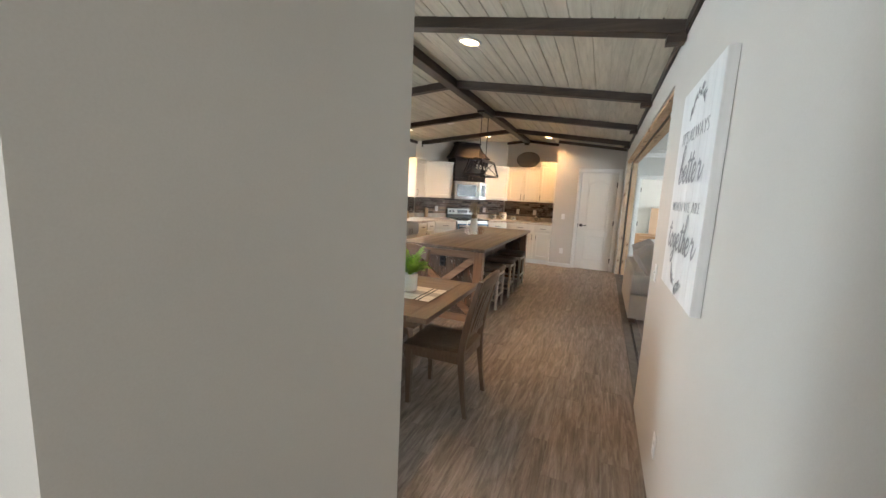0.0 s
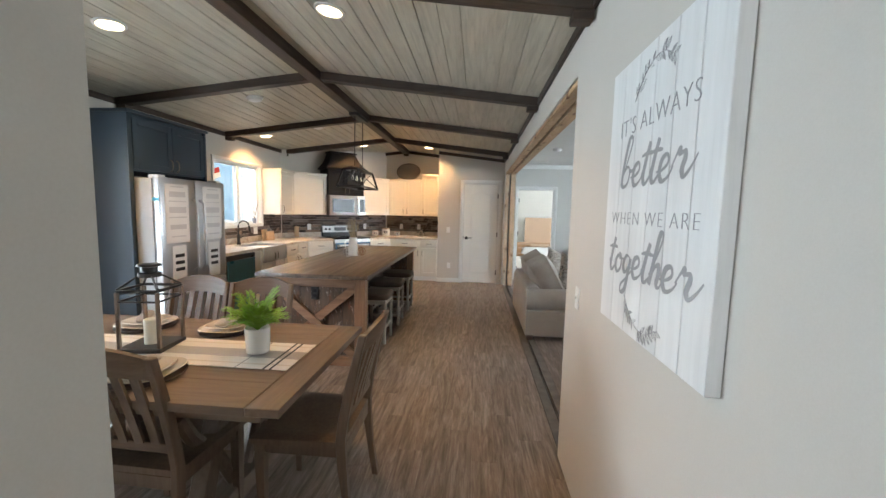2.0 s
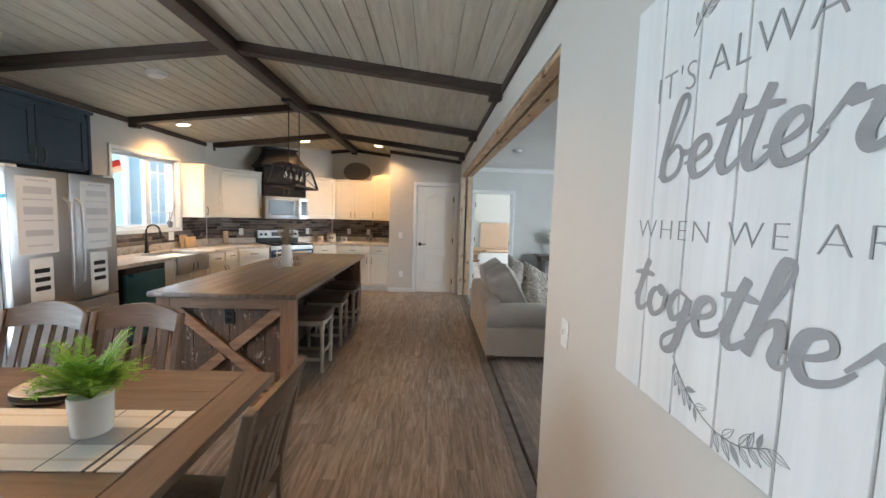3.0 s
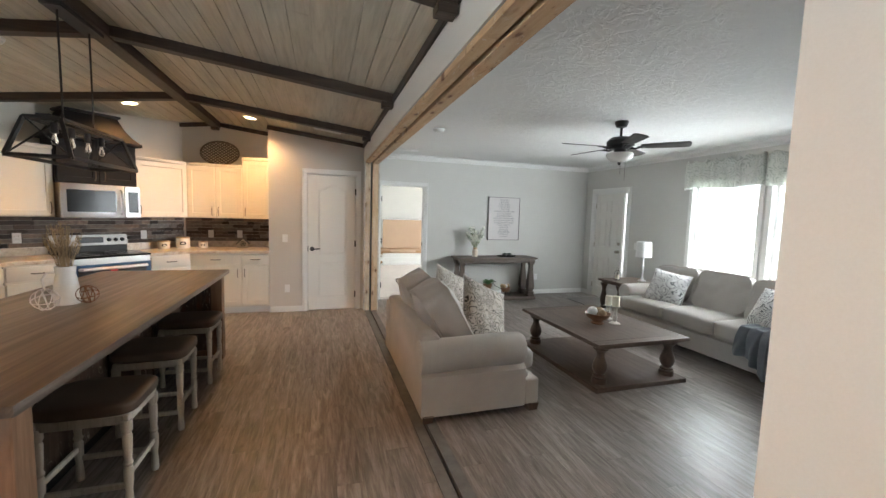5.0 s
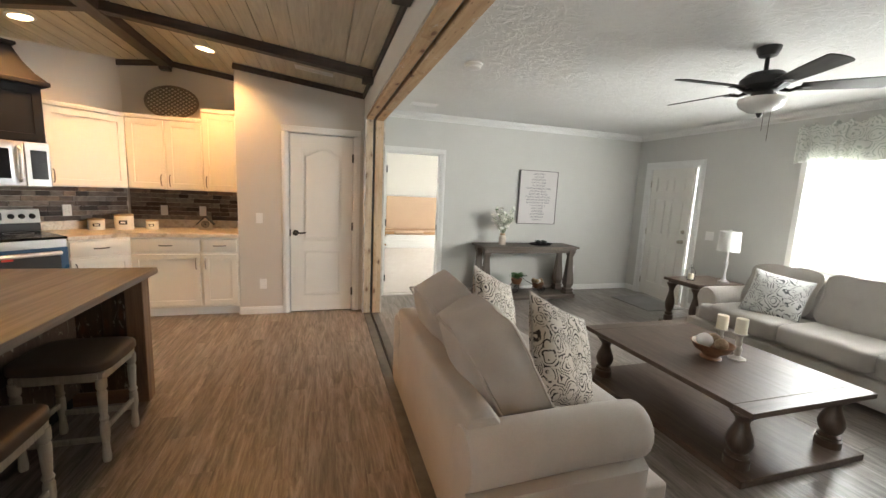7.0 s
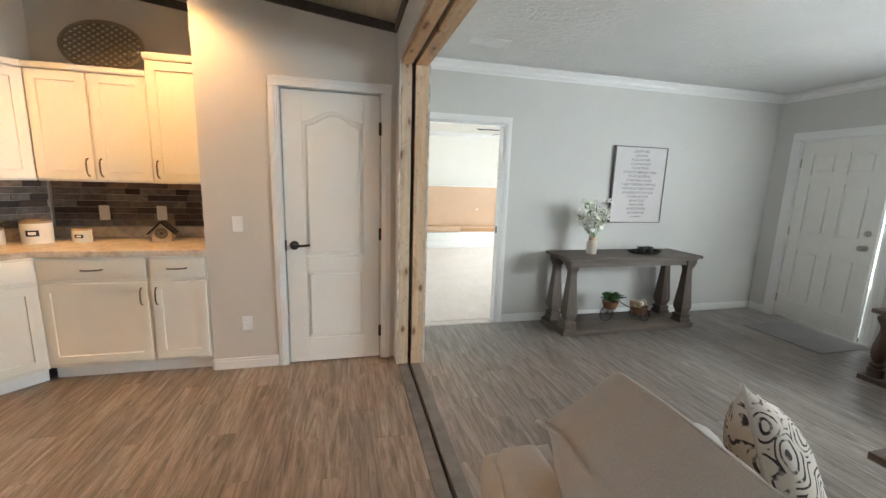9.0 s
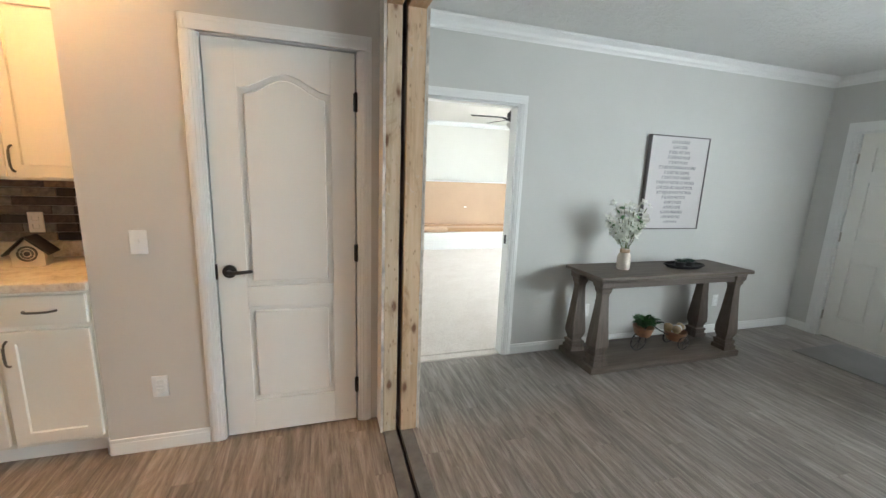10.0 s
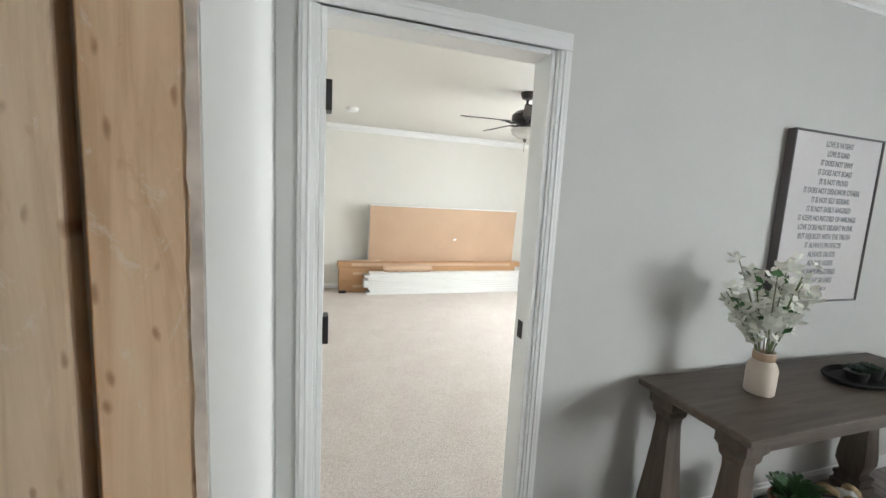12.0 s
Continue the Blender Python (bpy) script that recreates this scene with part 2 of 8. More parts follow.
M["basket_wood"] = wood("chestnut bowl wood", (0.10, 0.045, 0.02), (0.20, 0.09, 0.042), (0.30, 0.15, 0.075), 0, 0.45, 50, 0.4)
M["leaf"] = paint("bright green leaf", (0.22, 0.42, 0.05), 0.5, 0.3, 60, 0.1, blotch=25)
M["leaf_dark"] = paint("dark green leaf", (0.035, 0.12, 0.025), 0.5, 0.35, 60, 0.1, blotch=25)
M["petal"] = paint("white petal", (0.78, 0.78, 0.70), 0.6, 0.05, 60, 0.05)
M["stem"] = paint("green stem", (0.12, 0.16, 0.05), 0.6, 0.2, 60, 0.1)
M["wheat"] = paint("dried grass", (0.34, 0.25, 0.14), 0.8, 0.25, 60, 0.1, blotch=30)
M["glow_warm"] = glow("lit warm lamp lens", (1.0, 0.70, 0.38), 9.0)
M["glass"] = glass("clear glass")
M["frost"] = glass("frosted glass", (0.9, 0.9, 0.88), 0.4)


def laminate():
    m, nt, p = nodes_of("beige stone laminate")
    mp = coords(nt, (1, 1, 1))
    a, b = noise_of(nt, mp, 7, 8, 0.7, 1.5), noise_of(nt, mp, 60, 4)
    c = ramp(nt, a.outputs[0], [(0.32, (0.36, 0.27, 0.19)), (0.48, (0.56, 0.48, 0.38)), (0.68, (0.68, 0.62, 0.53))])
    c2 = mix(nt, 0.35, c.outputs[0], b.outputs[0], "OVERLAY")
    nt.links.new(c2, p.inputs["Base Color"])
    p.inputs["Roughness"].default_value = 0.28
    return m


def vinyl(name, tones, rough):
    """Streaked wood-look vinyl, the streaks along y."""
    m, nt, p = nodes_of(name)
    mp = coords(nt, (1, 0.075, 1))
    mq = coords(nt, (1, 0.12, 1))
    g = noise_of(nt, mp, 30, 8, 0.62, 1.6)
    h = noise_of(nt, mq, 11, 6, 0.62, 2.2)
    lo, mid, hi = tones
    c = ramp(nt, g.outputs[0], [(0.36, lo), (0.5, mid), (0.66, hi)])
    d = ramp(nt, h.outputs[0], [(0.40, lo), (0.52, mid), (0.66, hi)])
    col = mix(nt, 0.5, c.outputs[0], d.outputs[0])
    cracks = noise_of(nt, mq, 24, 4, 0.55, 2.6)
    thin = ramp(nt, cracks.outputs[0], [(0.47, (1, 1, 1)), (0.495, (0.62, 0.60, 0.58)), (0.52, (1, 1, 1))])
    col = mix(nt, 0.55, col, thin.outputs[0], "MULTIPLY")
    oi = nt.nodes.new("ShaderNodeObjectInfo")
    v = ramp(nt, oi.outputs["Random"], [(0.0, (0.86, 0.86, 0.87)), (1.0, (1.10, 1.09, 1.08))])
    col = mix(nt, 1.0, col, v.outputs[0], "MULTIPLY")
    nt.links.new(col, p.inputs["Base Color"])
    rr = nt.nodes.new("ShaderNodeMapRange")
    rr.inputs["To Min"].default_value, rr.inputs["To Max"].default_value = rough + 0.12, rough - 0.05
    nt.links.new(g.outputs[0], rr.inputs[0])
    nt.links.new(rr.outputs[0], p.inputs["Roughness"])
    bump(nt, p, g.outputs[0], 0.12, 0.001)
    return m


def carpet():
    m, nt, p = nodes_of("beige loop carpet")
    mp = coords(nt, (1, 1, 1))
    a, b = noise_of(nt, mp, 110, 4, 0.7), noise_of(nt, mp, 5, 3)
    c = ramp(nt, a.outputs[0], [(0.3, (0.46, 0.40, 0.36)), (0.55, (0.64, 0.58, 0.53)), (0.75, (0.74, 0.69, 0.64))])
    c2 = mix(nt, 0.15, c.outputs[0], b.outputs[0], "OVERLAY")
    nt.links.new(c2, p.inputs["Base Color"])
    p.inputs["Roughness"].default_value = 1.0
    bump(nt, p, a.outputs[0], 1.0, 0.008)
    return m


def textured_ceiling():
    m, nt, p = nodes_of("white knockdown ceiling")
    mp = coords(nt, (1, 1, 1))
    a, b = noise_of(nt, mp, 8, 6, 0.62, 1.8), noise_of(nt, mp, 1.0, 3)
    c = ramp(nt, b.outputs[0], [(0.3, (0.68, 0.68, 0.66)), (0.7, (0.74, 0.74, 0.72))])
    nt.links.new(c.outputs[0], p.inputs["Base Color"])
    p.inputs["Roughness"].default_value = 0.85
    r = ramp(nt, a.outputs[0], [(0.47, (0, 0, 0)), (0.54, (0.8, 0.8, 0.8)), (0.62, (1, 1, 1))])
    bump(nt, p, r.outputs[0], 0.55, 0.008)
    return m


def ledger_tile():
    m, nt, p = nodes_of("slate-brown backsplash tile")
    mp = coords(nt, (1, 1, 1))
    a = noise_of(nt, mp, 22, 6, 0.7, 0.8)
    oi = nt.nodes.new("ShaderNodeObjectInfo")
    t = ramp(nt, oi.outputs["Random"], [(0.0, (0.035, 0.027, 0.022)), (0.3, (0.09, 0.06, 0.045)), (0.55, (0.15, 0.115, 0.095)), (0.8, (0.23, 0.205, 0.185)), (1.0, (0.27, 0.18, 0.125))])
    c = ramp(nt, a.outputs[0], [(0.3, (0.45, 0.45, 0.45)), (0.7, (1.3, 1.3, 1.3))])
    col = mix(nt, 1.0, t.outputs[0], c.outputs[0], "MULTIPLY")
    nt.links.new(col, p.inputs["Base Color"])
    p.inputs["Roughness"].default_value = 0.55
    p.inputs["Specular IOR Level"].default_value = 0.3
    bump(nt, p, a.outputs[0], 0.3, 0.002)
    return m


def patterned(name, ground, ink, scale, thin=(0.45, 0.75), patch=40):
    """Printed cloth: scroll outlines and dots."""
    m, nt, p = nodes_of(name)
    mp = coords(nt, (1, 1, 1))
    warp = noise_of(nt, mp, 6, 2)
    mixv = nt.nodes.new("ShaderNodeVectorMath")
    mixv.operation = "MULTIPLY_ADD"
    mixv.inputs[1].default_value = (0.11, 0.11, 0.11)
    nt.links.new(warp.outputs["Color"], mixv.inputs[0])
    nt.links.new(mp.outputs[0], mixv.inputs[2])
    v = add(nt, "ShaderNodeTexVoronoi", Scale=scale)
    nt.links.new(mixv.outputs[0], v.inputs["Vector"])
    rings = nt.nodes.new("ShaderNodeMath")
    rings.operation = "SINE"
    mul = nt.nodes.new("ShaderNodeMath")
    mul.operation = "MULTIPLY"
    mul.inputs[1].default_value = 40.0
    nt.links.new(v.outputs["Distance"], mul.inputs[0])
    nt.links.new(mul.outputs[0], rings.inputs[0])
    r = ramp(nt, rings.outputs[0], [(thin[0], (0, 0, 0)), (thin[1], (1, 1, 1))])
    n = noise_of(nt, mp, patch, 2)
    keep = ramp(nt, n.outputs[0], [(0.40, (0, 0, 0)), (0.48, (1, 1, 1))])
    f = mix(nt, 1.0, r.outputs[0], keep.outputs[0], "MULTIPLY")
    col = mix(nt, f, ground, ink)
    nt.links.new(col, p.inputs["Base Color"])
    p.inputs["Roughness"].default_value = 0.95
    w = noise_of(nt, mp, 420, 2)
    bump(nt, p, w.outputs[0], 0.4, 0.001)
    return m


M["laminate"] = laminate()
M["vinyl_k"] = vinyl("brown streaked vinyl floor", ((0.105, 0.084, 0.069), (0.222, 0.184, 0.155), (0.37, 0.325, 0.285)), 0.36)
M["vinyl_l"] = vinyl("grey streaked vinyl floor", ((0.11, 0.093, 0.080), (0.215, 0.188, 0.166), (0.35, 0.32, 0.29)), 0.30)
M["carpet"] = carpet()
M["texture_ceiling"] = textured_ceiling()
M["tile"] = ledger_tile()
M["pillow_dark"] = patterned("black scroll print cloth", (0.52, 0.47, 0.41), (0.03, 0.024, 0.022), 12, (0.35, 0.55), 24)
M["pillow_light"] = patterned("grey scroll print cloth", (0.62, 0.62, 0.61), (0.085, 0.09, 0.095), 9, (0.45, 0.65), 18)
M["valance"] = patterned("pale sage print curtain", (0.82, 0.82, 0.79), (0.36, 0.38, 0.35), 8)
vt = M["valance"].node_tree
tr = vt.nodes.new("ShaderNodeBsdfTranslucent")
tr.inputs["Color"].default_value = (0.72, 0.75, 0.68, 1)
ms = vt.nodes.new("ShaderNodeMixShader")
ms.inputs[0].default_value = 0.42
vt.links.new(vt.nodes["Principled BSDF"].outputs[0], ms.inputs[1])
vt.links.new(tr.outputs[0], ms.inputs[2])
vt.links.new(ms.outputs[0], vt.nodes["Material Output"].inputs["Surface"])

# ---- mesh helpers ----
def finish(bm, name, material, smooth=38):
    me = bpy.data.meshes.new(name)
    bmesh.ops.recalc_face_normals(bm, faces=bm.faces)
    bm.to_mesh(me)
    bm.free()
    me.materials.append(material)
    if smooth:
        me.shade_smooth()
        me.set_sharp_from_angle(angle=radians(smooth))
    return me


def part(name, bm, material, parent, label="", m=None, smooth=38):
    ob = new(name, finish(bm, name, material, smooth))
    ob.parent = parent
    if m is not None:
        ob.matrix_basis = m
    return tagged(ob, label)


def solid(name, bm, material, label, category, m=None, group="", kind="", smooth=38):
    ob = new(name, finish(bm, name, material, smooth))
    if m is not None:
        ob.matrix_basis = m
    return tagged(ob, label, category, group, kind)


def thing(name, label, category, m=None, group="", kind=""):
    ob = new(name)
    ob.empty_display_size = 0.1
    if m is not None:
        ob.matrix_basis = m
    return tagged(ob, label, category, group, kind)


def box(bm, lo, hi, bevel=0.0, segs=1):
    vs = bmesh.ops.create_cube(bm, size=1.0)["verts"]
    for v in vs:
        v.co = Vector([lo[i] + (v.co[i] + 0.5) * (hi[i] - lo[i]) for i in range(3)])
    if bevel:
        es = list({e for v in vs for e in v.link_edges})
        bmesh.ops.bevel(bm, geom=es, offset=bevel, segments=segs, affect="EDGES", profile=0.5)
    return bm


def bx(lo, hi, bevel=0.004, segs=1):
    return box(bmesh.new(), lo, hi, bevel, segs)


def beam_between(bm, a, b, w, d, up=(0, 0, 1), bevel=0.003):
    """A bar of section w x d from a to b; d is measured along up."""
    a, b, up = Vector(a), Vector(b), Vector(up)
    ax = (b - a).normalized()
    side = ax.cross(up).normalized()
    up2 = side.cross(ax).normalized()
    other = bmesh.new()
    box(other, (0, -w / 2, -d / 2), ((b - a).length, w / 2, d / 2), bevel)
    mtx = Matrix((ax, side, up2)).transposed().to_4x4()
    mtx.translation = a
    other.transform(mtx)
    join(bm, other)
    return bm


def join(bm, other):
    me = bpy.data.meshes.new("joined")
    other.to_mesh(me)
    other.free()
    bm.from_mesh(me)
    bpy.data.meshes.remove(me)
    return bm


def lathe(bm, profile, segs=20, centre=(0, 0), axis_square=False):
    """Turns (radius, z) round the z axis; axis_square gives a four-sided, chamfered post."""
    n = 4 if axis_square else segs
    rings = []
    for r, z in profile:
        ring = []
        for i in range(n):
            a = 2 * math.pi * (i + (0.5 if axis_square else 0)) / n
            k = r * (math.sqrt(2) if axis_square else 1)
            ring.append(bm.verts.new((centre[0] + k * math.cos(a), centre[1] + k * math.sin(a), z)))
        rings.append(ring)
    for a, b in zip(rings, rings[1:]):
        for i in range(n):
            bm.faces.new((a[i], a[(i + 1) % n], b[(i + 1) % n], b[i]))
    bm.faces.new(list(reversed(rings[0])))
    bm.faces.new(rings[-1])
    return bm


def tube(bm, pts, r, segs=8, closed=False):
    pts = [Vector(p) for p in pts]
    n = len(pts)
    rings = []
    for i, p in enumerate(pts):
        if closed:
            tan = (pts[(i + 1) % n] - pts[i - 1]).normalized()
        else:
            tan = (pts[min(i + 1, n - 1)] - pts[max(i - 1, 0)]).normalized()
        ref = Vector((0, 0, 1)) if abs(tan.z) < 0.9 else Vector((1, 0, 0))
        u = tan.cross(ref).normalized()
        v = tan.cross(u).normalized()
        rr = r[i] if isinstance(r, (list, tuple)) else r
        rings.append([bm.verts.new(p + rr * (math.cos(2 * math.pi * k / segs) * u + math.sin(2 * math.pi * k / segs) * v)) for k in range(segs)])
    pairs = list(zip(rings, rings[1:])) + ([(rings[-1], rings[0])] if closed else [])
    for a, b in pairs:
        for k in range(segs):
            bm.faces.new((a[k], a[(k + 1) % segs], b[(k + 1) % segs], b[k]))
    if not closed:
        bm.faces.new(list(reversed(rings[0])))
        bm.faces.new(rings[-1])
    return bm


def cushion(size, puff=0.25, power=4.0, cuts=9, rough=0.006, seed=0, sag=0.0):
    """A stuffed block: rounded, fuller in the middle, slightly creased. Origin at its centre."""
    bm = bmesh.new()
    bmesh.ops.create_cube(bm, size=2.0)
    bmesh.ops.subdivide_edges(bm, edges=bm.edges, cuts=cuts, use_grid_fill=True)
    sx, sy, sz = (s / 2 for s in size)
    for v in bm.verts:
        x, y, z = v.co
        k = (abs(x) ** power + abs(y) ** power + abs(z) ** power) ** (1 / power)
        x, y, z = x / k, y / k, z / k
        full = 1 - puff * (0.5 * (abs(x) ** 2.5 + abs(y) ** 2.5))
        p = Vector((x * sx, y * sy, z * sz * full))
        q = p * 9 + Vector((seed * 3.1, seed * 1.7, seed))
        p += Vector(noise.noise_vector(q)) * rough + Vector(noise.noise_vector(q * 0.35)) * rough * 1.6
        p.z -= sag * (1 - x * x) * (1 - y * y)
        v.co = p
    return bm


def box_cushion(w, h, edge, full, power=7.0, cuts=13, rough=0.008, seed=0):
    """A loose back cushion: a band all round and two stuffed faces, lying in x and y."""
    bm = bmesh.new()
    bmesh.ops.create_cube(bm, size=2.0)
    bmesh.ops.subdivide_edges(bm, edges=bm.edges, cuts=cuts, use_grid_fill=True)
    for v in bm.verts:
        x, y, z = v.co
        big = max(abs(x), abs(y))
        k = big / ((abs(x) ** power + abs(y) ** power) ** (1 / power)) if big > 1e-6 else 1.0
        x, y = x * k, y * k
        if abs(z) > 0.999:
            swell = (max(0.0, 1 - abs(x) ** 2.3) * max(0.0, 1 - abs(y) ** 2.3)) ** 0.7
            zz = math.copysign(edge / 2 + (full - edge) / 2 * swell, z)
        else:
            zz = z * edge / 2
            bow = 1 + 0.02 * (1 - z * z)
            x, y = x * bow, y * bow
        p = Vector((x * w / 2, y * h / 2, zz))
        q = p * 8 + Vector((seed * 3.1, seed * 1.7, seed))
        p += Vector(noise.noise_vector(q)) * rough + Vector(noise.noise_vector(q * 0.35)) * rough * 1.8
        v.co = p
    return bm


def extrude_outline(pts, depth, axis=1, bevel=0.0):
    """A flat outline in two axes, given depth along the third."""
    bm = bmesh.new()
    put = {0: lambda a, b, d: (d, a, b), 1: lambda a, b, d: (a, d, b), 2: lambda a, b, d: (a, b, d)}[axis]
    lower = [bm.verts.new(put(a, b, 0)) for a, b in pts]
    f = bm.faces.new(lower)
    res = bmesh.ops.extrude_face_region(bm, geom=[f])
    off = Vector(put(0, 0, depth))
    for v in res["geom"]:
        if isinstance(v, bmesh.types.BMVert):
            v.co += off
    if bevel:
        bmesh.ops.bevel(bm, geom=list(bm.edges), offset=bevel, segments=1, affect="EDGES", profile=0.5)
    return bm


def words(body, size, extrude=0.0015, shear=0.0, offset=0.0, space=1.0, narrow=1.0, width=0.0):
    """Lettering as a mesh in the xy plane, centred on its width."""
    cu = bpy.data.curves.new("lettering", "FONT")
    cu.body, cu.size, cu.extrude, cu.shear, cu.offset, cu.space_character = body, size, extrude, shear, offset, space
    cu.align_x, cu.align_y, cu.resolution_u = "CENTER", "CENTER", 3
    ob = bpy.data.objects.new("lettering", cu)
    scene.collection.objects.link(ob)
    dg = bpy.context.evaluated_depsgraph_get()
    me = bpy.data.meshes.new_from_object(ob.evaluated_get(dg))
    bpy.data.objects.remove(ob)
    bm = bmesh.new()
    bm.from_mesh(me)
    bpy.data.meshes.remove(me)
    if width:
        xs = [v.co.x for v in bm.verts]
        narrow = width / (max(xs) - min(xs))
    if narrow != 1.0:
        bm.transform(Matrix.Diagonal((narrow, 1, 1, 1)))
    return bm


def pull(parent, p, length=0.11, upright=True, out=(0, -1, 0), material=None):
    """A bowed bar handle centred at p."""
    o, al = Vector(out), Vector((0, 0, 1)) if upright else Vector(out).cross(Vector((0, 0, 1)))
    bm = bmesh.new()
    pts = [Vector(p) + al * (length / 2) * s + o * (0.003 + 0.028 * max(0.0, 1 - abs(s) ** 4) ** 0.6) for s in (-1, -0.97, -0.85, -0.6, -0.2, 0.2, 0.6, 0.85, 0.97, 1)]
    tube(bm, pts, 0.0055, 8)
    return part("handle", bm, material or M["bronze"], parent, "bowed pewter bar handle")


def shaker(parent, lo, hi, facing, material, handle=None, name="door", rail=0.055):
    """A framed cabinet door in the local xz plane, facing -y, its back on y = facing."""
    (x0, z0), (x1, z1) = lo, hi
    f = facing
    bm = bx((x0, f - 0.02, z0), (x1, f, z1), 0.003)
    bm.normal_update()
    front = max((face for face in bm.faces if face.normal.y < -0.9), key=lambda face: face.calc_area())
    bmesh.ops.inset_individual(bm, faces=[front], thickness=rail, depth=0.0, use_even_offset=True)
    bmesh.ops.inset_individual(bm, faces=[front], thickness=0.003, depth=-0.010, use_even_offset=True)
    d = part(name, bm, material, parent)
    if handle:
        pull(d, (handle[0], f - 0.02, handle[1]), 0.12, handle[2] == "v")
    return d

# ---- structure ----
def wall(name, axis, at, thick, lo, hi, top, holes, material, label="", base=0.0):
    """A wall with rectangular openings (from, to, bottom, top). axis 'x': it stands at x = at and runs along y."""
    bm = bmesh.new()

    def slab(a0, a1, z0, z1):
        if a1 - a0 < 1e-4 or z1 - z0 < 1e-4:
            return
        if axis == "x":
            box(bm, (min(at, at + thick), a0, z0), (max(at, at + thick), a1, z1))
        else:
            box(bm, (a0, min(at, at + thick), z0), (a1, max(at, at + thick), z1))

    edge = lo
    for a0, a1, z0, z1 in sorted(holes):
        slab(edge, a0, base, top)
        slab(a0, a1, base, z0)
        slab(a0, a1, z1, top)
        edge = a1
    slab(edge, hi, base, top)
    ob = new(name, finish(bm, name, material, 0))
    return tagged(ob, label or name.replace("_", " "), "wall", kind="structure")


OPEN_Y0, OPEN_Y1, OPEN_Z = 3.20, 8.785, 2.23
HALL_X, DINE_Y = -0.51, 1.20
# marriage wall, two leaves with the building seam between them
wall("wall_sign", "x", WALL_X, 0.012, -2.2, BACK_Y, 2.535, [(OPEN_Y0, OPEN_Y1, 0, OPEN_Z + 0.03)], M["wall"], "greige painted wall board with a wide cut opening")
wall("wall_sign_core", "x", WALL_X + 0.014, 0.076, -2.2, BACK_Y, 2.535, [(OPEN_Y0 - 0.004, OPEN_Y1 + 0.04, 0, OPEN_Z + 0.04)], M["wall"], "plain wall core behind the board")
wall("wall_living_core", "x", LIV_X0 - 0.09, 0.076, -2.2, BACK_Y, 2.50, [(OPEN_Y0 - 0.004, OPEN_Y1 + 0.04, 0, OPEN_Z + 0.04)], M["wall_living"], "plain wall core on the living room half")
wall("wall_living_inner", "x", LIV_X0 - 0.012, 0.012, -2.2, BACK_Y, 2.50, [(OPEN_Y0, OPEN_Y1, 0, OPEN_Z + 0.03)], M["wall_living"], "grey painted wall board of the living room")
WIN_K = (6.06, 7.24, 1.20, 2.14)
WIN_A, WIN_B = (6.27, 7.16, 0.80, 2.03), (4.88, 6.12, 0.80, 2.03)
FDOOR = (8.42, 9.27, 0.0, 1.985)
BDOOR = (0.725, 1.503, 0.0, 1.985)
PATIO = (1.62, 3.45, 0.06, 2.04)
wall("wall_kitchen_west", "x", KX0, -0.16, -2.2, BACK_Y + 0.1, 2.58, [PATIO, WIN_K], M["wall"], "greige painted kitchen wall with a window")
wall("wall_front", "x", FRONT_X, 0.16, -2.2, BACK_Y + 0.1, 2.50, [WIN_A, WIN_B, FDOOR], M["wall_living"], "grey painted front wall with two windows and a door")
wall("wall_back_living", "y", BACK_Y, 0.1, LIV_X0 + 0.002, FRONT_X, 2.50, [BDOOR], M["wall_living"], "grey painted end wall with a bedroom doorway")
wall("wall_back_kitchen", "y", BACK_Y, 0.1, KX0, LIV_X0, 2.95, [], M["wall"], "greige painted gable wall of the kitchen")
wall("wall_dining_south", "y", DINE_Y, -0.1, KX0, HALL_X - 0.1, 2.95, [], M["wall"], "greige painted wall of the dining end")
wall("wall_hall", "x", HALL_X, -0.1, 0.352, DINE_Y, 2.60, [], M["wall"], "plain greige painted hall wall")
wall("wall_living_south", "y", 2.2, -0.1, LIV_X0 + 0.002, FRONT_X, 2.50, [], M["wall_living"], "plain grey wall behind the living room")
wall("wall_entry_south", "y", -2.2, -0.1, -3.9, 0.6, 2.60, [], M["wall"], "plain wall closing the hall")
wall("wall_entry_west", "x", -2.6, -0.1, -2.2, 1.0, 2.60, [], M["wall"], "plain wall closing the entry")
bm = bmesh.new()
box(bm, (-3.9, -2.3, 2.60), (0.6, 1.0, 2.66))
solid("ceiling_hall", bm, M["wall"], "plain painted hall ceiling", "ceiling", kind="structure", smooth=0)
# pantry: a boxed closet in the kitchen's corner
PAN_X, PAN_Y = -0.950, 8.935
PDOOR = (-0.432, 0.275, 0.0, 2.045)
wall("wall_pantry_front", "y", PAN_Y, 0.09, PAN_X, WALL_X, 2.76, [PDOOR], M["wall"], "greige painted pantry wall with a white door")
wall("wall_pantry_side", "x", PAN_X, 0.09, PAN_Y + 0.09, BACK_Y, 2.76, [], M["wall"], "greige painted side wall of the pantry")
# angled corner wall behind the range
bm = bmesh.new()
DIAG_C = 11.72
bm_pts = [(BACK_Y - DIAG_C, BACK_Y), (KX0, BACK_Y), (KX0, KX0 + DIAG_C)]
bm = extrude_outline(bm_pts, 2.95, axis=2)
solid("wall_corner", bm, M["wall"], "angled greige painted corner wall", "wall", kind="structure", smooth=0)

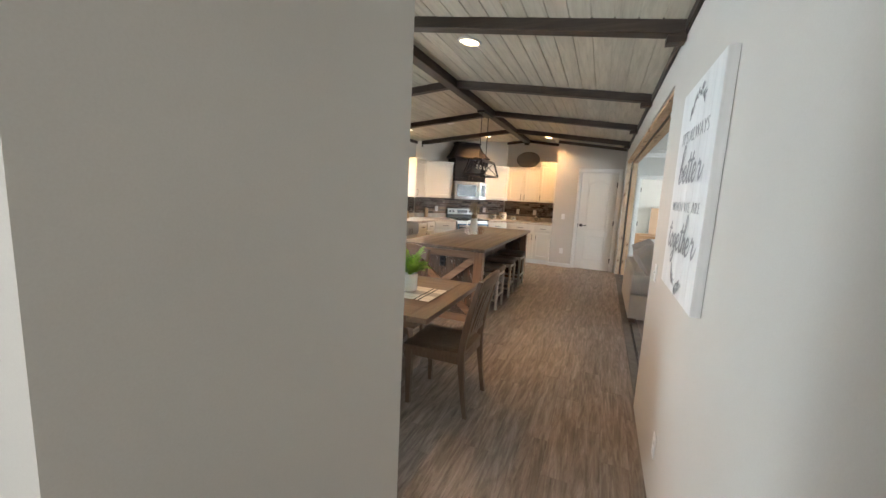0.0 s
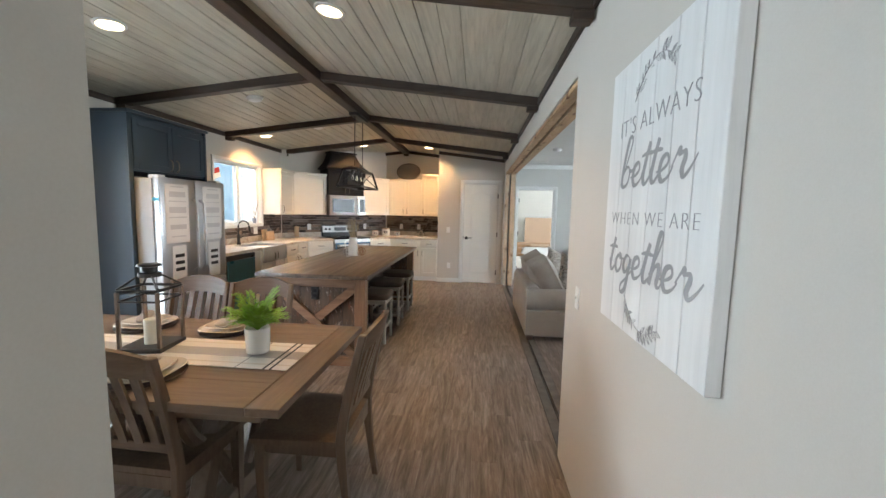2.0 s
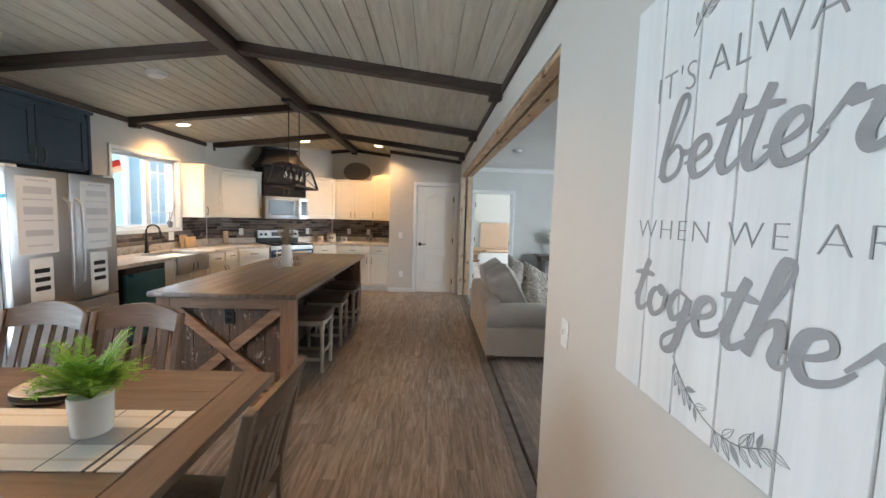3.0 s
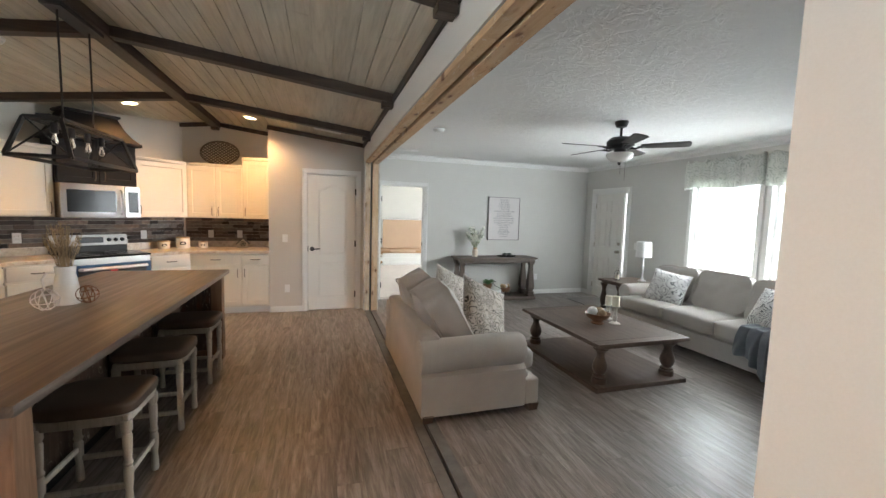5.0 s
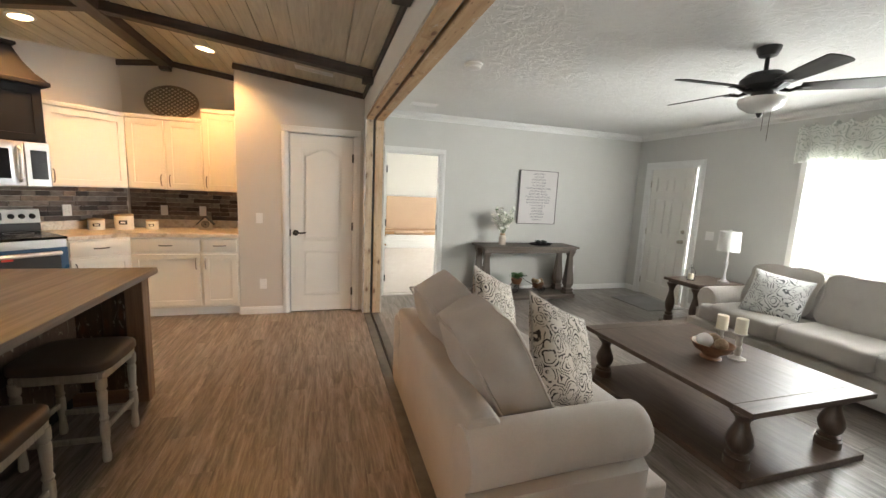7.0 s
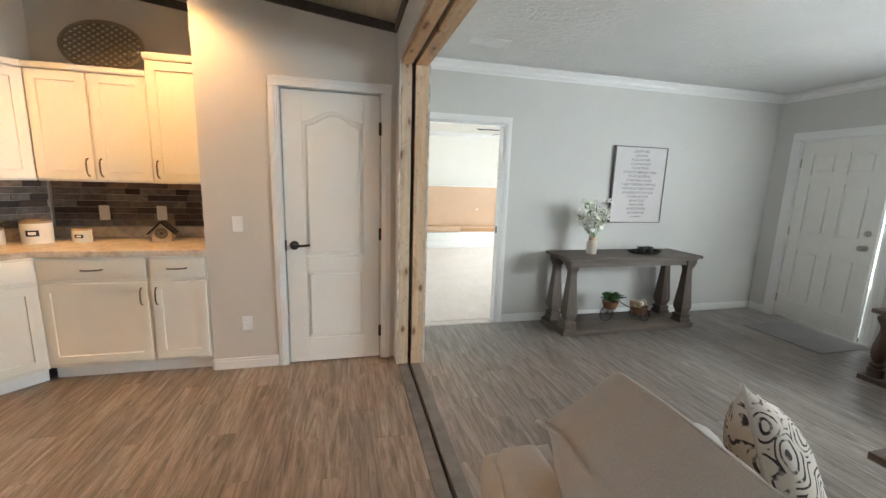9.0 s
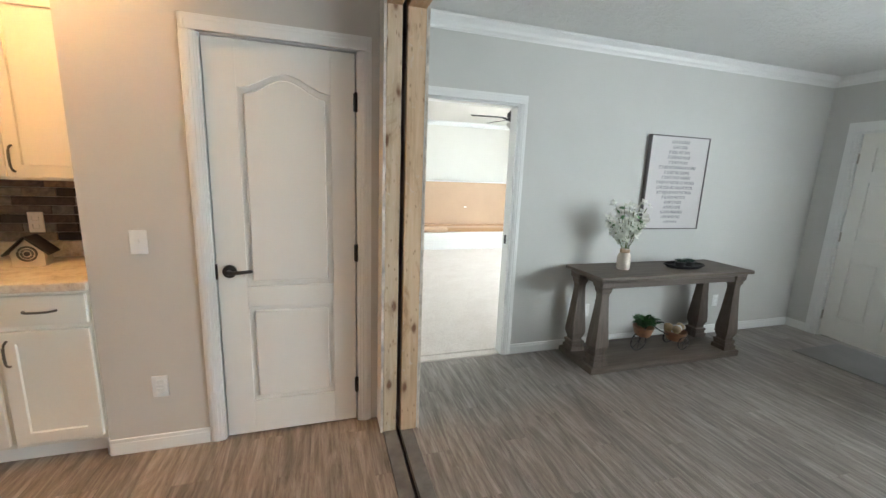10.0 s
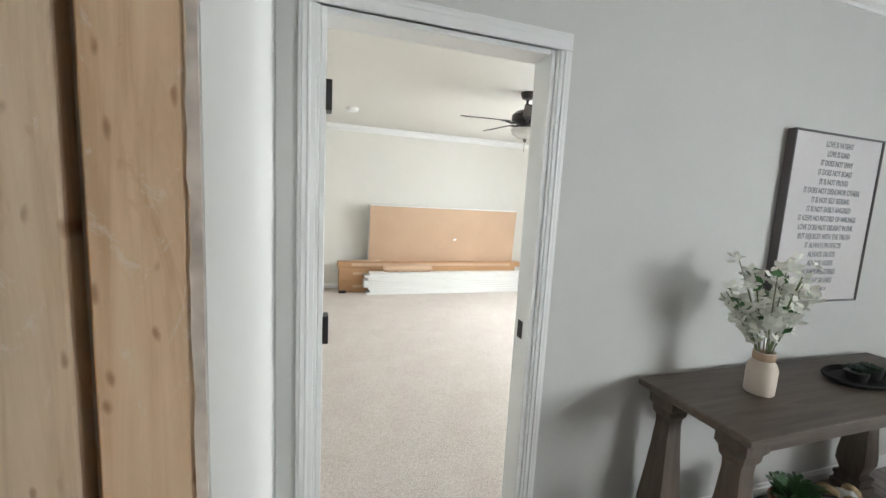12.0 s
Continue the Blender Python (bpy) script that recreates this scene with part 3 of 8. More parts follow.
# floors
bm = bx((KX0 - 0.1, -2.3, -0.12), (SEAM_X - 0.012, BACK_Y + 0.1, -0.006), 0)
FLOOR_K = solid("floor_kitchen", bm, M["vinyl_k"], "brown streaked wood-look vinyl floor", "floor", kind="structure", smooth=0)
bm = bx((SEAM_X + 0.012, -2.3, -0.12), (FRONT_X + 0.1, BACK_Y + 0.1, -0.006), 0)
FLOOR_L = solid("floor_living", bm, M["vinyl_l"], "grey streaked wood-look vinyl floor", "floor", kind="structure", smooth=0)
bm = bx((SEAM_X - 0.02, -2.3, -0.12), (SEAM_X + 0.02, BACK_Y, -0.03), 0)
solid("floor_seam", bm, M["black"], "dark open gap between the two floor halves", "floor seam", kind="structure", smooth=0)
M["seam_strip"] = paint("scuffed grey subfloor strip", (0.13, 0.125, 0.12), 0.6, 0.3, 40, 0.3, blotch=9)
for x0, x1 in ((SEAM_X - 0.085, SEAM_X - 0.011), (SEAM_X + 0.011, SEAM_X + 0.085)):
    bm = bx((x0, OPEN_Y0, -0.02), (x1, OPEN_Y1, 0.003), 0.002)
    solid("floor_edge", bm, M["seam_strip"], "scuffed bare floor edge beside the seam", "floor edge", kind="structure")

# living room ceiling
bm = bx((SEAM_X, 2.1, 2.50), (FRONT_X + 0.1, BACK_Y + 0.1, 2.6), 0)
solid("ceiling_living", bm, M["texture_ceiling"], "white knockdown-textured ceiling", "ceiling", kind="structure", smooth=0)

# kitchen ceiling: tongue-and-groove boards along y on two slopes
bm = bmesh.new()
pitch = math.atan(CEIL_SLOPE)
for side in (-1, 1):
    reach = (RIDGE_X - KX0 + 0.15) if side < 0 else (SEAM_X - 0.01 - RIDGE_X)
    n = int(reach / 0.132) + 1
    for i in range(n):
        a0, a1 = i * 0.132, min(reach, (i + 1) * 0.132)
        g = 0.0045
        xs = [RIDGE_X + side * (a0 + g), RIDGE_X + side * (a1 - g)]
        zs = [CEIL_TOP - CEIL_SLOPE * (a0 + g), CEIL_TOP - CEIL_SLOPE * (a1 - g)]
        jog = -0.0008 * ((i * 7) % 3)
        for ya, yb in ((1.0, 3.9 + 0.7 * ((i * 5) % 4)), (3.9 + 0.7 * ((i * 5) % 4) + 0.002, 9.9)):
            v = [bm.verts.new((xs[k], y, zs[k] + dz + jog)) for k in (0, 1) for y in (ya, yb) for dz in (0.0, 0.02)]
            for q in ((0, 2, 6, 4), (1, 5, 7, 3), (0, 1, 3, 2), (4, 6, 7, 5), (0, 4, 5, 1), (2, 3, 7, 6)):
                bm.faces.new([v[k] for k in q])
    backs = [bm.verts.new((x, y, z)) for x, z in ((RIDGE_X, CEIL_TOP + 0.012), (RIDGE_X + side * reach, CEIL_TOP + 0.012 - CEIL_SLOPE * reach)) for y in (1.0, 9.9)]
    bm.faces.new((backs[0], backs[1], backs[3], backs[2]))
solid("ceiling_kitchen", bm, M["ceil_board"], "vaulted ceiling of greywashed tongue-and-groove boards", "ceiling", kind="structure", smooth=0)

# ridge beam, rafters and their end blocks
bm = bx((RIDGE_X - 0.06, 1.0, 2.69), (RIDGE_X + 0.06, BACK_Y - 0.002, CEIL_TOP + 0.0), 0.006)
ridge = solid("ridge_beam", bm, M["beam_y"], "dark stained wooden ridge beam", "beam")
bm = bx((RIDGE_X - 0.05, BACK_Y - 0.10, 2.655), (RIDGE_X + 0.05, BACK_Y - 0.002, 2.69), 0.005)
part("end_block", bm, M["beam_y"], ridge)
RAFTERS = (2.93, 4.65, 6.36, 8.05)
for y in RAFTERS:
    for side in (-1, 1):
        xe = KX0 if side < 0 else WALL_X
        x0 = RIDGE_X + side * 0.06
        xm = xe - side * 0.01
        r = thing("rafter_beam", "dark stained wooden rafter on the board ceiling", "beam", group="rafter beams")
        bm = bmesh.new()
        beam_between(bm, (x0, y, ceil_z(x0) - 0.034), (xm, y, ceil_z(xm) - 0.034), 0.095, 0.085, bevel=0.005)
        part("beam", bm, M["beam"], r)
        bm = bx((min(xm - side * 0.1, xm), y - 0.044, ceil_z(xm) - 0.115), (max(xm - side * 0.1, xm), y + 0.044, ceil_z(xm) - 0.07), 0.004)
        part("end_block", bm, M["beam"], r)
# dark trim where ceiling meets walls
for name, a, b in (("ceiling_trim_west", (KX0 + 0.012, 1.1, ceil_z(KX0) - 0.035), (KX0 + 0.012, BACK_Y, ceil_z(KX0) - 0.035)),
                   ("ceiling_trim_east", (WALL_X - 0.012, 1.1, ceil_z(WALL_X) - 0.035), (WALL_X - 0.012, PAN_Y, ceil_z(WALL_X) - 0.035)),
                   ("ceiling_trim_pantry", (PAN_X - 0.01, PAN_Y - 0.012, ceil_z(PAN_X) - 0.04), (WALL_X, PAN_Y - 0.012, ceil_z(WALL_X) - 0.04)),
                   ("ceiling_trim_gable_west", (KX0, BACK_Y - 0.012, ceil_z(KX0) - 0.04), (RIDGE_X, BACK_Y - 0.012, ceil_z(RIDGE_X) - 0.04)),
                   ("ceiling_trim_gable_east", (RIDGE_X, BACK_Y - 0.012, ceil_z(RIDGE_X) - 0.04), (PAN_X, BACK_Y - 0.012, ceil_z(PAN_X) - 0.04))):
    bm = beam_between(bmesh.new(), a, b, 0.02, 0.06)
    solid(name, bm, M["beam_y"], "dark stained trim board under the ceiling", "trim", kind="structure")

# rough framing round the opening: studs at the far end, header boards above
def framing(name, lo, hi, material, label):
    bm = bx(lo, hi, 0.003)
    return solid(name, bm, material, label, "framing", kind="structure")


framing("stud_kitchen", (WALL_X + 0.014, OPEN_Y1, 0.0), (SEAM_X - 0.012, OPEN_Y1 + 0.038, OPEN_Z), M["stud_pale"], "whitish knotty pine stud with torn paper edge")
framing("stud_living", (SEAM_X + 0.012, OPEN_Y1 - 0.012, 0.0), (LIV_X0 - 0.014, OPEN_Y1 + 0.026, OPEN_Z), M["stud"], "bare knotty pine stud")
framing("header_kitchen", (WALL_X + 0.014, OPEN_Y0 - 0.002, OPEN_Z), (SEAM_X - 0.012, OPEN_Y1 + 0.03, OPEN_Z + 0.038), M["stud_y"], "bare pine header board over the opening")
framing("header_living", (SEAM_X + 0.012, OPEN_Y0 - 0.002, OPEN_Z - 0.004), (LIV_X0 - 0.014, OPEN_Y1 + 0.03, OPEN_Z + 0.034), M["stud_y"], "bare pine header board over the opening")
framing("stud_near", (WALL_X + 0.014, OPEN_Y0 - 0.04, 0.0), (LIV_X0 - 0.014, OPEN_Y0 - 0.003, OPEN_Z), M["stud"], "bare pine stud at the near side of the opening")


# trim, baseboards, crown
def casing(name, axis, at, face, a0, a1, top, w=0.07, left=True, right=True):
    """Door casing on a wall face; face is the sign of the side that it stands proud of."""
    t = thing(name, "white painted door casing", "door trim", kind="structure")
    def piece(p0, p1, z0, z1, nm):
        bm = bmesh.new()
        for d, inset in ((0.012, 0.0), (0.017, 0.010), (0.021, 0.026)):
            lo, hi = (p0 + inset, z0), (p1 - inset, z1 - (inset if nm == "head" else 0))
            if axis == "y":
                box(bm, (lo[0], min(at, at + face * d), lo[1]), (hi[0], max(at, at + face * d), hi[1]), 0.003)
            else:
                box(bm, (min(at, at + face * d), lo[0], lo[1]), (max(at, at + face * d), hi[0], hi[1]), 0.003)
        part(nm, bm, M["trim"], t)
    if left:
        piece(a0 - w, a0, 0.0, top, "jamb_casing")
    if right:
        piece(a1, a1 + w, 0.0, top, "jamb_casing")
    piece(a0 - (w if left else 0), a1 + (w if right else 0), top, top + w, "head")
    return t


casing("pantry_door_casing", "y", PAN_Y, -1, PDOOR[0], PDOOR[1], PDOOR[3])
casing("bedroom_door_casing", "y", BACK_Y, -1, BDOOR[0], BDOOR[1], BDOOR[3], 0.062)
casing("front_door_casing", "x", FRONT_X, -1, FDOOR[0], FDOOR[1], FDOOR[3], 0.085)


def lining(name, axis, at0, at1, a0, a1, top, thick=0.018):
    """The jambs and head that line a door opening."""
    t = thing(name, "white painted door frame lining", "door frame", kind="structure")
    for nm, p0, p1, z0, z1 in (("jamb", a0, a0 + thick, 0, top), ("jamb", a1 - thick, a1, 0, top), ("head", a0 + thick, a1 - thick, top - thick, top)):
        lo, hi = ((p0, at0, z0), (p1, at1, z1)) if axis == "y" else ((at0, p0, z0), (at1, p1, z1))
        part(nm, bx(lo, hi, 0.002), M["trim"], t)
    return t


lining("bedroom_door_frame", "y", BACK_Y - 0.004, BACK_Y + 0.104, BDOOR[0], BDOOR[1], BDOOR[3])
lining("pantry_door_frame", "y", PAN_Y - 0.004, PAN_Y + 0.09, PDOOR[0], PDOOR[1], PDOOR[3], 0.006)
lining("front_door_frame", "x", FRONT_X - 0.004, FRONT_X + 0.16, FDOOR[0], FDOOR[1], FDOOR[3], 0.02)


def baseboard(name, a, b, out, h=0.085):
    """A white baseboard from a to b along the floor, standing out by the normal."""
    a, b, o = Vector((*a, 0)), Vector((*b, 0)), Vector((*out, 0))
    bm = bmesh.new()
    beam_between(bm, a + o * 0.006 + Vector((0, 0, h / 2)), b + o * 0.006 + Vector((0, 0, h / 2)), 0.012, h, bevel=0.002)
    beam_between(bm, a + o * 0.0085 + Vector((0, 0, h * 0.4)), b + o * 0.0085 + Vector((0, 0, h * 0.4)), 0.013, h * 0.78, bevel=0.003)
    solid(name, bm, M["trim"], "white painted baseboard", "baseboard", kind="structure")


baseboard("baseboard_pantry", (PAN_X, PAN_Y), (PDOOR[0] - 0.07, PAN_Y), (0, -1))
baseboard("baseboard_pantry_side", (PAN_X, PAN_Y), (PAN_X, PAN_Y + 0.04), (-1, 0))
baseboard("baseboard_living_back", (BDOOR[1] + 0.062, BACK_Y), (FRONT_X, BACK_Y), (0, -1))
baseboard("baseboard_front_far", (FRONT_X, BACK_Y), (FRONT_X, FDOOR[1] + 0.085), (-1, 0))
baseboard("baseboard_front", (FRONT_X, FDOOR[0] - 0.085), (FRONT_X, 2.2), (-1, 0))
baseboard("baseboard_bedroom", (0.0, 14.42), (4.8, 14.42), (0, -1))


def crown(name, a, b, out, z, s=0.085):
    a, b, o = Vector((*a, z)), Vector((*b, z)), Vector((*out, 0))
    prof = [(0.0, -s), (0.006, -s), (0.010, -s * 0.86), (0.028, -s * 0.70), (0.036, -s * 0.45), (0.060, -s * 0.24), (0.070, -s * 0.2), (0.078, -s * 0.06), (0.085, -0.004), (0.0, -0.004)]
    bm = bmesh.new()
    ends = [[bm.verts.new(e + o * d + Vector((0, 0, h))) for d, h in prof] for e in (a, b)]
    n = len(prof)
    for i in range(n):
        bm.faces.new((ends[0][i], ends[0][(i + 1) % n], ends[1][(i + 1) % n], ends[1][i]))
    bm.faces.new(ends[0])
    bm.faces.new(list(reversed(ends[1])))
    solid(name, bm, M["trim"], "white painted crown moulding", "crown moulding", kind="structure", smooth=25)


crown("crown_back", (LIV_X0, BACK_Y), (FRONT_X, BACK_Y), (0, -1), 2.5)
crown("crown_front", (FRONT_X, 2.2), (FRONT_X, BACK_Y), (-1, 0), 2.5)
crown("crown_bedroom_back", (-1.0, 14.42), (4.82, 14.42), (0, -1), 2.47)

# bedroom beyond the doorway
wall("wall_bedroom_back", "y", 14.42, 0.1, -1.0, 5.0, 2.47, [], M["wall_bed"], "plain cream bedroom wall")
wall("wall_bedroom_west", "x", -0.35, -0.1, 9.89, 14.42, 2.47, [], M["wall_bed"], "plain cream bedroom side wall")
wall("wall_bedroom_east", "x", FRONT_X, 0.16, 9.89, 14.52, 2.47, [(11.0, 13.0, 0.85, 2.1)], M["wall_bed"], "cream bedroom wall with an assumed, unseen window")
wall("wall_bedroom_inner", "y", BACK_Y + 0.102, 0.01, -0.35, FRONT_X, 2.47, [(BDOOR[0] - 0.0, BDOOR[1] + 0.0, 0, BDOOR[3])], M["wall_bed"], "cream bedroom side of the partition")
bm = bx((-0.45, BACK_Y + 0.1, -0.12), (FRONT_X + 0.1, 14.52, 0.012), 0)
solid("floor_bedroom", bm, M["carpet"], "beige looped bedroom carpet", "floor", kind="structure", smooth=0)
bm = bx((BDOOR[0] + 0.018, BACK_Y + 0.02, -0.01), (BDOOR[1] - 0.018, BACK_Y + 0.1, 0.004), 0.002)
solid("door_threshold", bm, M["carpet"], "carpet edge in the bedroom doorway", "threshold", kind="structure")
bm = bx((-0.45, BACK_Y + 0.1, 2.47), (FRONT_X + 0.1, 14.52, 2.55), 0)
solid("ceiling_bedroom", bm, M["wall_bed"], "plain white bedroom ceiling", "ceiling", kind="structure", smooth=0)

# ---- kitchen island and stools ----
def make_island():
    x0, x1, y0, y1 = -2.20, -1.125, 4.30, 7.245
    t = thing("kitchen_island", "rustic wooden kitchen island with crossed end braces and wood-look top", "kitchen island", pose(x0, y0, 0))
    w, l = x1 - x0, y1 - y0
    part("top", bx((0, 0, 0.842), (w, l, 0.882), 0.006, 2), M["island_top"], t, "weathered grey-brown wood-look top")
    for y in (0.05, l - 0.15):
        for x in (0.03, w - 0.14):
            part("post", bx((x, y, 0), (x + 0.10, y + 0.10, 0.84), 0.004), M["rustic"], t)
    for y in (0.055, l - 0.135):
        part("rail", bx((0.13, y, 0.755), (w - 0.14, y + 0.08, 0.84), 0.003), M["rustic_x"], t)
        part("rail", bx((0.13, y, 0.0), (w - 0.14, y + 0.08, 0.09), 0.003), M["rustic_x"], t)
    # plank backing of the near end
    px0, px1, n = 0.13, w - 0.14, 6
    for i in range(n):
        a, b = px0 + (px1 - px0) * i / n, px0 + (px1 - px0) * (i + 1) / n
        part("plank", bx((a + 0.001, 0.105 + 0.002 * (i % 2), 0.09), (b - 0.001, 0.125, 0.755), 0.002), M["rustic_plank_shaded"], t)
    for i in range(n):
        a, b = px0 + (px1 - px0) * i / n, px0 + (px1 - px0) * (i + 1) / n
        part("plank", bx((a + 0.001, l - 0.125, 0.09), (b - 0.001, l - 0.10, 0.755), 0.002), M["rustic_plank_shaded"], t)
    a, b = Vector((px0 + 0.01, 0.085, 0.75)), Vector((px1 - 0.01, 0.085, 0.095))
    part("brace", beam_between(bmesh.new(), a, b, 0.075, 0.03, (0, 1, 0)), M["rustic_x"], t)
    a, b = Vector((px1 - 0.01, 0.084, 0.75)), Vector((px0 + 0.01, 0.084, 0.095))
    mid = (a + b) / 2
    d = (b - a).normalized() * 0.045
    bm = beam_between(bmesh.new(), a, mid - d, 0.075, 0.03, (0, 1, 0))
    beam_between(bm, mid + d, b, 0.075, 0.03, (0, 1, 0))
    part("brace", bm, M["rustic_x"], t)
    # cabinet box set back under the overhang
    part("body", bx((0.04, 0.13, 0.1), (w - 0.42, l - 0.13, 0.84), 0.003), M["rustic_plank_shaded"], t)
    part("plinth", bx((0.09, 0.13, 0.0), (w - 0.46, l - 0.13, 0.1), 0.002), M["charcoal"], t)
    for i in range(4):
        a = 0.13 + (l - 0.26) * i / 4
        bm = bx((w - 0.42, a + 0.012, 0.13), (w - 0.405, a + (l - 0.26) / 4 - 0.012, 0.81), 0.003)
        part("panel", bm, M["rustic_plank_shaded"], t)
    o = part("outlet", bx((0.50, 0.098, 0.625), (0.575, 0.105, 0.745), 0.003), M["black_plastic"], t, "black electrical outlet plate")
    for z in (0.66, 0.71):
        part("socket", bx((0.52, 0.096, z - 0.014), (0.555, 0.099, z + 0.014), 0.003), M["charcoal"], o)


make_island()


def make_stool():
    t = thing("counter_stool", "counter stool with brown leather seat and distressed white turned legs", "stool", group="stools at the island")
    w, d, h = 0.36, 0.40, 0.49
    prof = [(0.017, 0.0), (0.020, 0.02), (0.015, 0.10), (0.021, 0.15), (0.021, 0.21), (0.016, 0.225), (0.022, 0.24), (0.016, 0.255), (0.019, 0.30), (0.022, 0.38), (0.017, 0.395), (0.024, 0.41), (0.024, h - 0.03)]
    for sx in (-1, 1):
        for sy in (-1, 1):
            part("leg", lathe(bmesh.new(), prof, 14, (sx * (w / 2 - 0.025), sy * (d / 2 - 0.025))), M["stool_leg"], t)
    for s in (-1, 1):
        part("stretcher", bx((-w / 2 + 0.04, s * (d / 2 - 0.025) - 0.009, 0.165), (w / 2 - 0.04, s * (d / 2 - 0.025) + 0.009, 0.195), 0.004), M["stool_leg"], t)
        part("stretcher", bx((s * (w / 2 - 0.025) - 0.009, -d / 2 + 0.04, 0.11), (s * (w / 2 - 0.025) + 0.009, d / 2 - 0.04, 0.14), 0.004), M["stool_leg"], t)
        part("apron", bx((-w / 2 + 0.01, s * (d / 2 - 0.02) - 0.010, h - 0.045), (w / 2 - 0.01, s * (d / 2 - 0.02) + 0.010, h), 0.003), M["stool_leg"], t)
        part("apron", bx((s * (w / 2 - 0.02) - 0.010, -d / 2 + 0.03, h - 0.045), (s * (w / 2 - 0.02) + 0.010, d / 2 - 0.03, h), 0.003), M["stool_leg"], t)
    bm = cushion((w + 0.03, d + 0.03, 0.085), 0.30, 6.0, 9, 0.002)
    part("seat", bm, M["leather"], t, "padded brown leather seat", pose(0, 0, h + 0.035))
    return t


stool = make_stool()
stool.matrix_basis = pose(-1.31, 5.17, 0, 0, 0, 90)
for y, a in ((5.905, 91), (6.655, 89)):
    copy_thing(stool, pose(-1.31, y, 0, 0, 0, a))


# ---- cabinets along the walls ----
def base_unit(m, w, doors, drawers, label, d=0.6, handle_side=None, mat="cabinet"):
    """A base cabinet; local x along its front, which faces -y at y = 0."""
    t = thing("base_cabinet", label, "cabinet", m, "base cabinets")
    part("body", bx((0, 0.0, 0.1), (w, d - 0.01, 0.872), 0.002), M[mat], t)
    part("toe_kick", bx((0.0, 0.06, 0.0), (w, d - 0.02, 0.1), 0.0), M["trim"], t)
    gap, dw = 0.012, w / max(drawers, 1)
    for i in range(drawers):
        f = part("drawer_front", bx((i * dw + gap, -0.02, 0.715), ((i + 1) * dw - gap, 0.0, 0.855), 0.006, 2), M[mat], t)
        pull(f, ((i + 0.5) * dw, -0.02, 0.785), 0.12, False)
    top = 0.69 if drawers else 0.855
    n = len(doors)
    if n:
        ww = w / n
        for i, side in enumerate(doors):
            hx = (i + 1) * ww - 0.045 if side == "r" else i * ww + 0.045
            shaker(t, (i * ww + gap, 0.125), ((i + 1) * ww - gap, top), 0.0, M[mat], (hx, top - 0.10, "v"))
    return t


def wall_unit(m, w, z0, z1, doors, label, d=0.31, mat="cabinet", crown_h=0.03):
    t = thing("wall_cabinet", label, "cabinet", m, "wall cabinets")
    part("body", bx((0, 0.0, z0), (w, d - 0.004, z1), 0.002), M[mat], t)
    if crown_h:
        part("cornice", bx((-0.0, -0.032, z1 - 0.012), (w, d - 0.004, z1 + crown_h), 0.008, 2), M[mat], t)
    ww = w / max(len(doors), 1)
    for i, side in enumerate(doors):
        hx = (i + 1) * ww - 0.04 if side == "r" else i * ww + 0.04
        shaker(t, (i * ww + 0.008, z0 + 0.012), ((i + 1) * ww - 0.008, z1 - 0.018), 0.0, M[mat], (hx, z0 + 0.10, "v"))
    return t


CREAM = "cream painted shaker base cabinet under a laminate counter"
CREAMW = "cream painted shaker wall cabinet"
BASE_Y, UP_Y = 8.94, 9.23
# back wall run
base_unit(pose(-1.955, BASE_Y, 0), 0.64, ["r"], 1, CREAM)
base_unit(pose(-1.315, BASE_Y, 0), 0.362, ["l"], 1, CREAM)
wall_unit(pose(-2.045, UP_Y, 0), 0.71, 1.355, 2.10, ["r", "l"], CREAMW + " with two doors")
wall_unit(pose(-1.335, UP_Y - 0.02, 0), 0.38, 1.355, 2.21, ["l"], "taller " + CREAMW, d=0.33, crown_h=0.035)
# angled run: local x along the diagonal, from the west wall to the back wall
DM = pose(0, 0, 0, 0, 0, 45)


def on_diag(u, off):
    """A pose on the angled corner: u metres along it from its middle, off metres out from its wall."""
    mid = Vector(((BACK_Y - DIAG_C + KX0) / 2, (BACK_Y + KX0 + DIAG_C) / 2, 0))
    p = mid + Vector((1, 1, 0)).normalized() * u + Vector((1, -1, 0)).normalized() * off
    return Matrix.Translation(p) @ DM


HALF = (Vector((-2.05, UP_Y)) - Vector((-3.49, 7.79))).length / 2
wall_unit(on_diag(0.385, 0.31), HALF - 0.385, 1.355, 2.10, ["l"], CREAMW + " beside the microwave", d=0.30)
wall_unit(on_diag(-HALF, 0.31), HALF - 0.385, 1.355, 2.10, ["r"], CREAMW + " beside the microwave", d=0.30)
BH = (Vector((-1.955, BASE_Y)) - Vector((-3.2, 7.695))).length / 2
base_unit(on_diag(0.385, 0.60), BH - 0.385, ["l"], 1, CREAM, d=0.58)
base_unit(on_diag(-BH, 0.60), BH - 0.385, ["r"], 1, CREAM, d=0.58)
# west wall run: local x runs along +y reversed, fronts face +x
def west(y, x):
    return pose(x, y, 0, 0, 0, 90)


wall_unit(west(7.29, -3.485), 0.49, 1.355, 2.10, ["l"], CREAMW + " beside the window", d=0.31)
base_unit(west(6.89, -3.2), 0.80, ["r", "l"], 2, CREAM, d=0.6)
base_unit(west(6.0, -3.2), 0.14, [], 0, "narrow cream painted filler cabinet", d=0.6)
SINKCAB = base_unit(west(6.14, -3.2), 0.75, ["r", "l"], 0, "cream painted sink base cabinet", d=0.6)


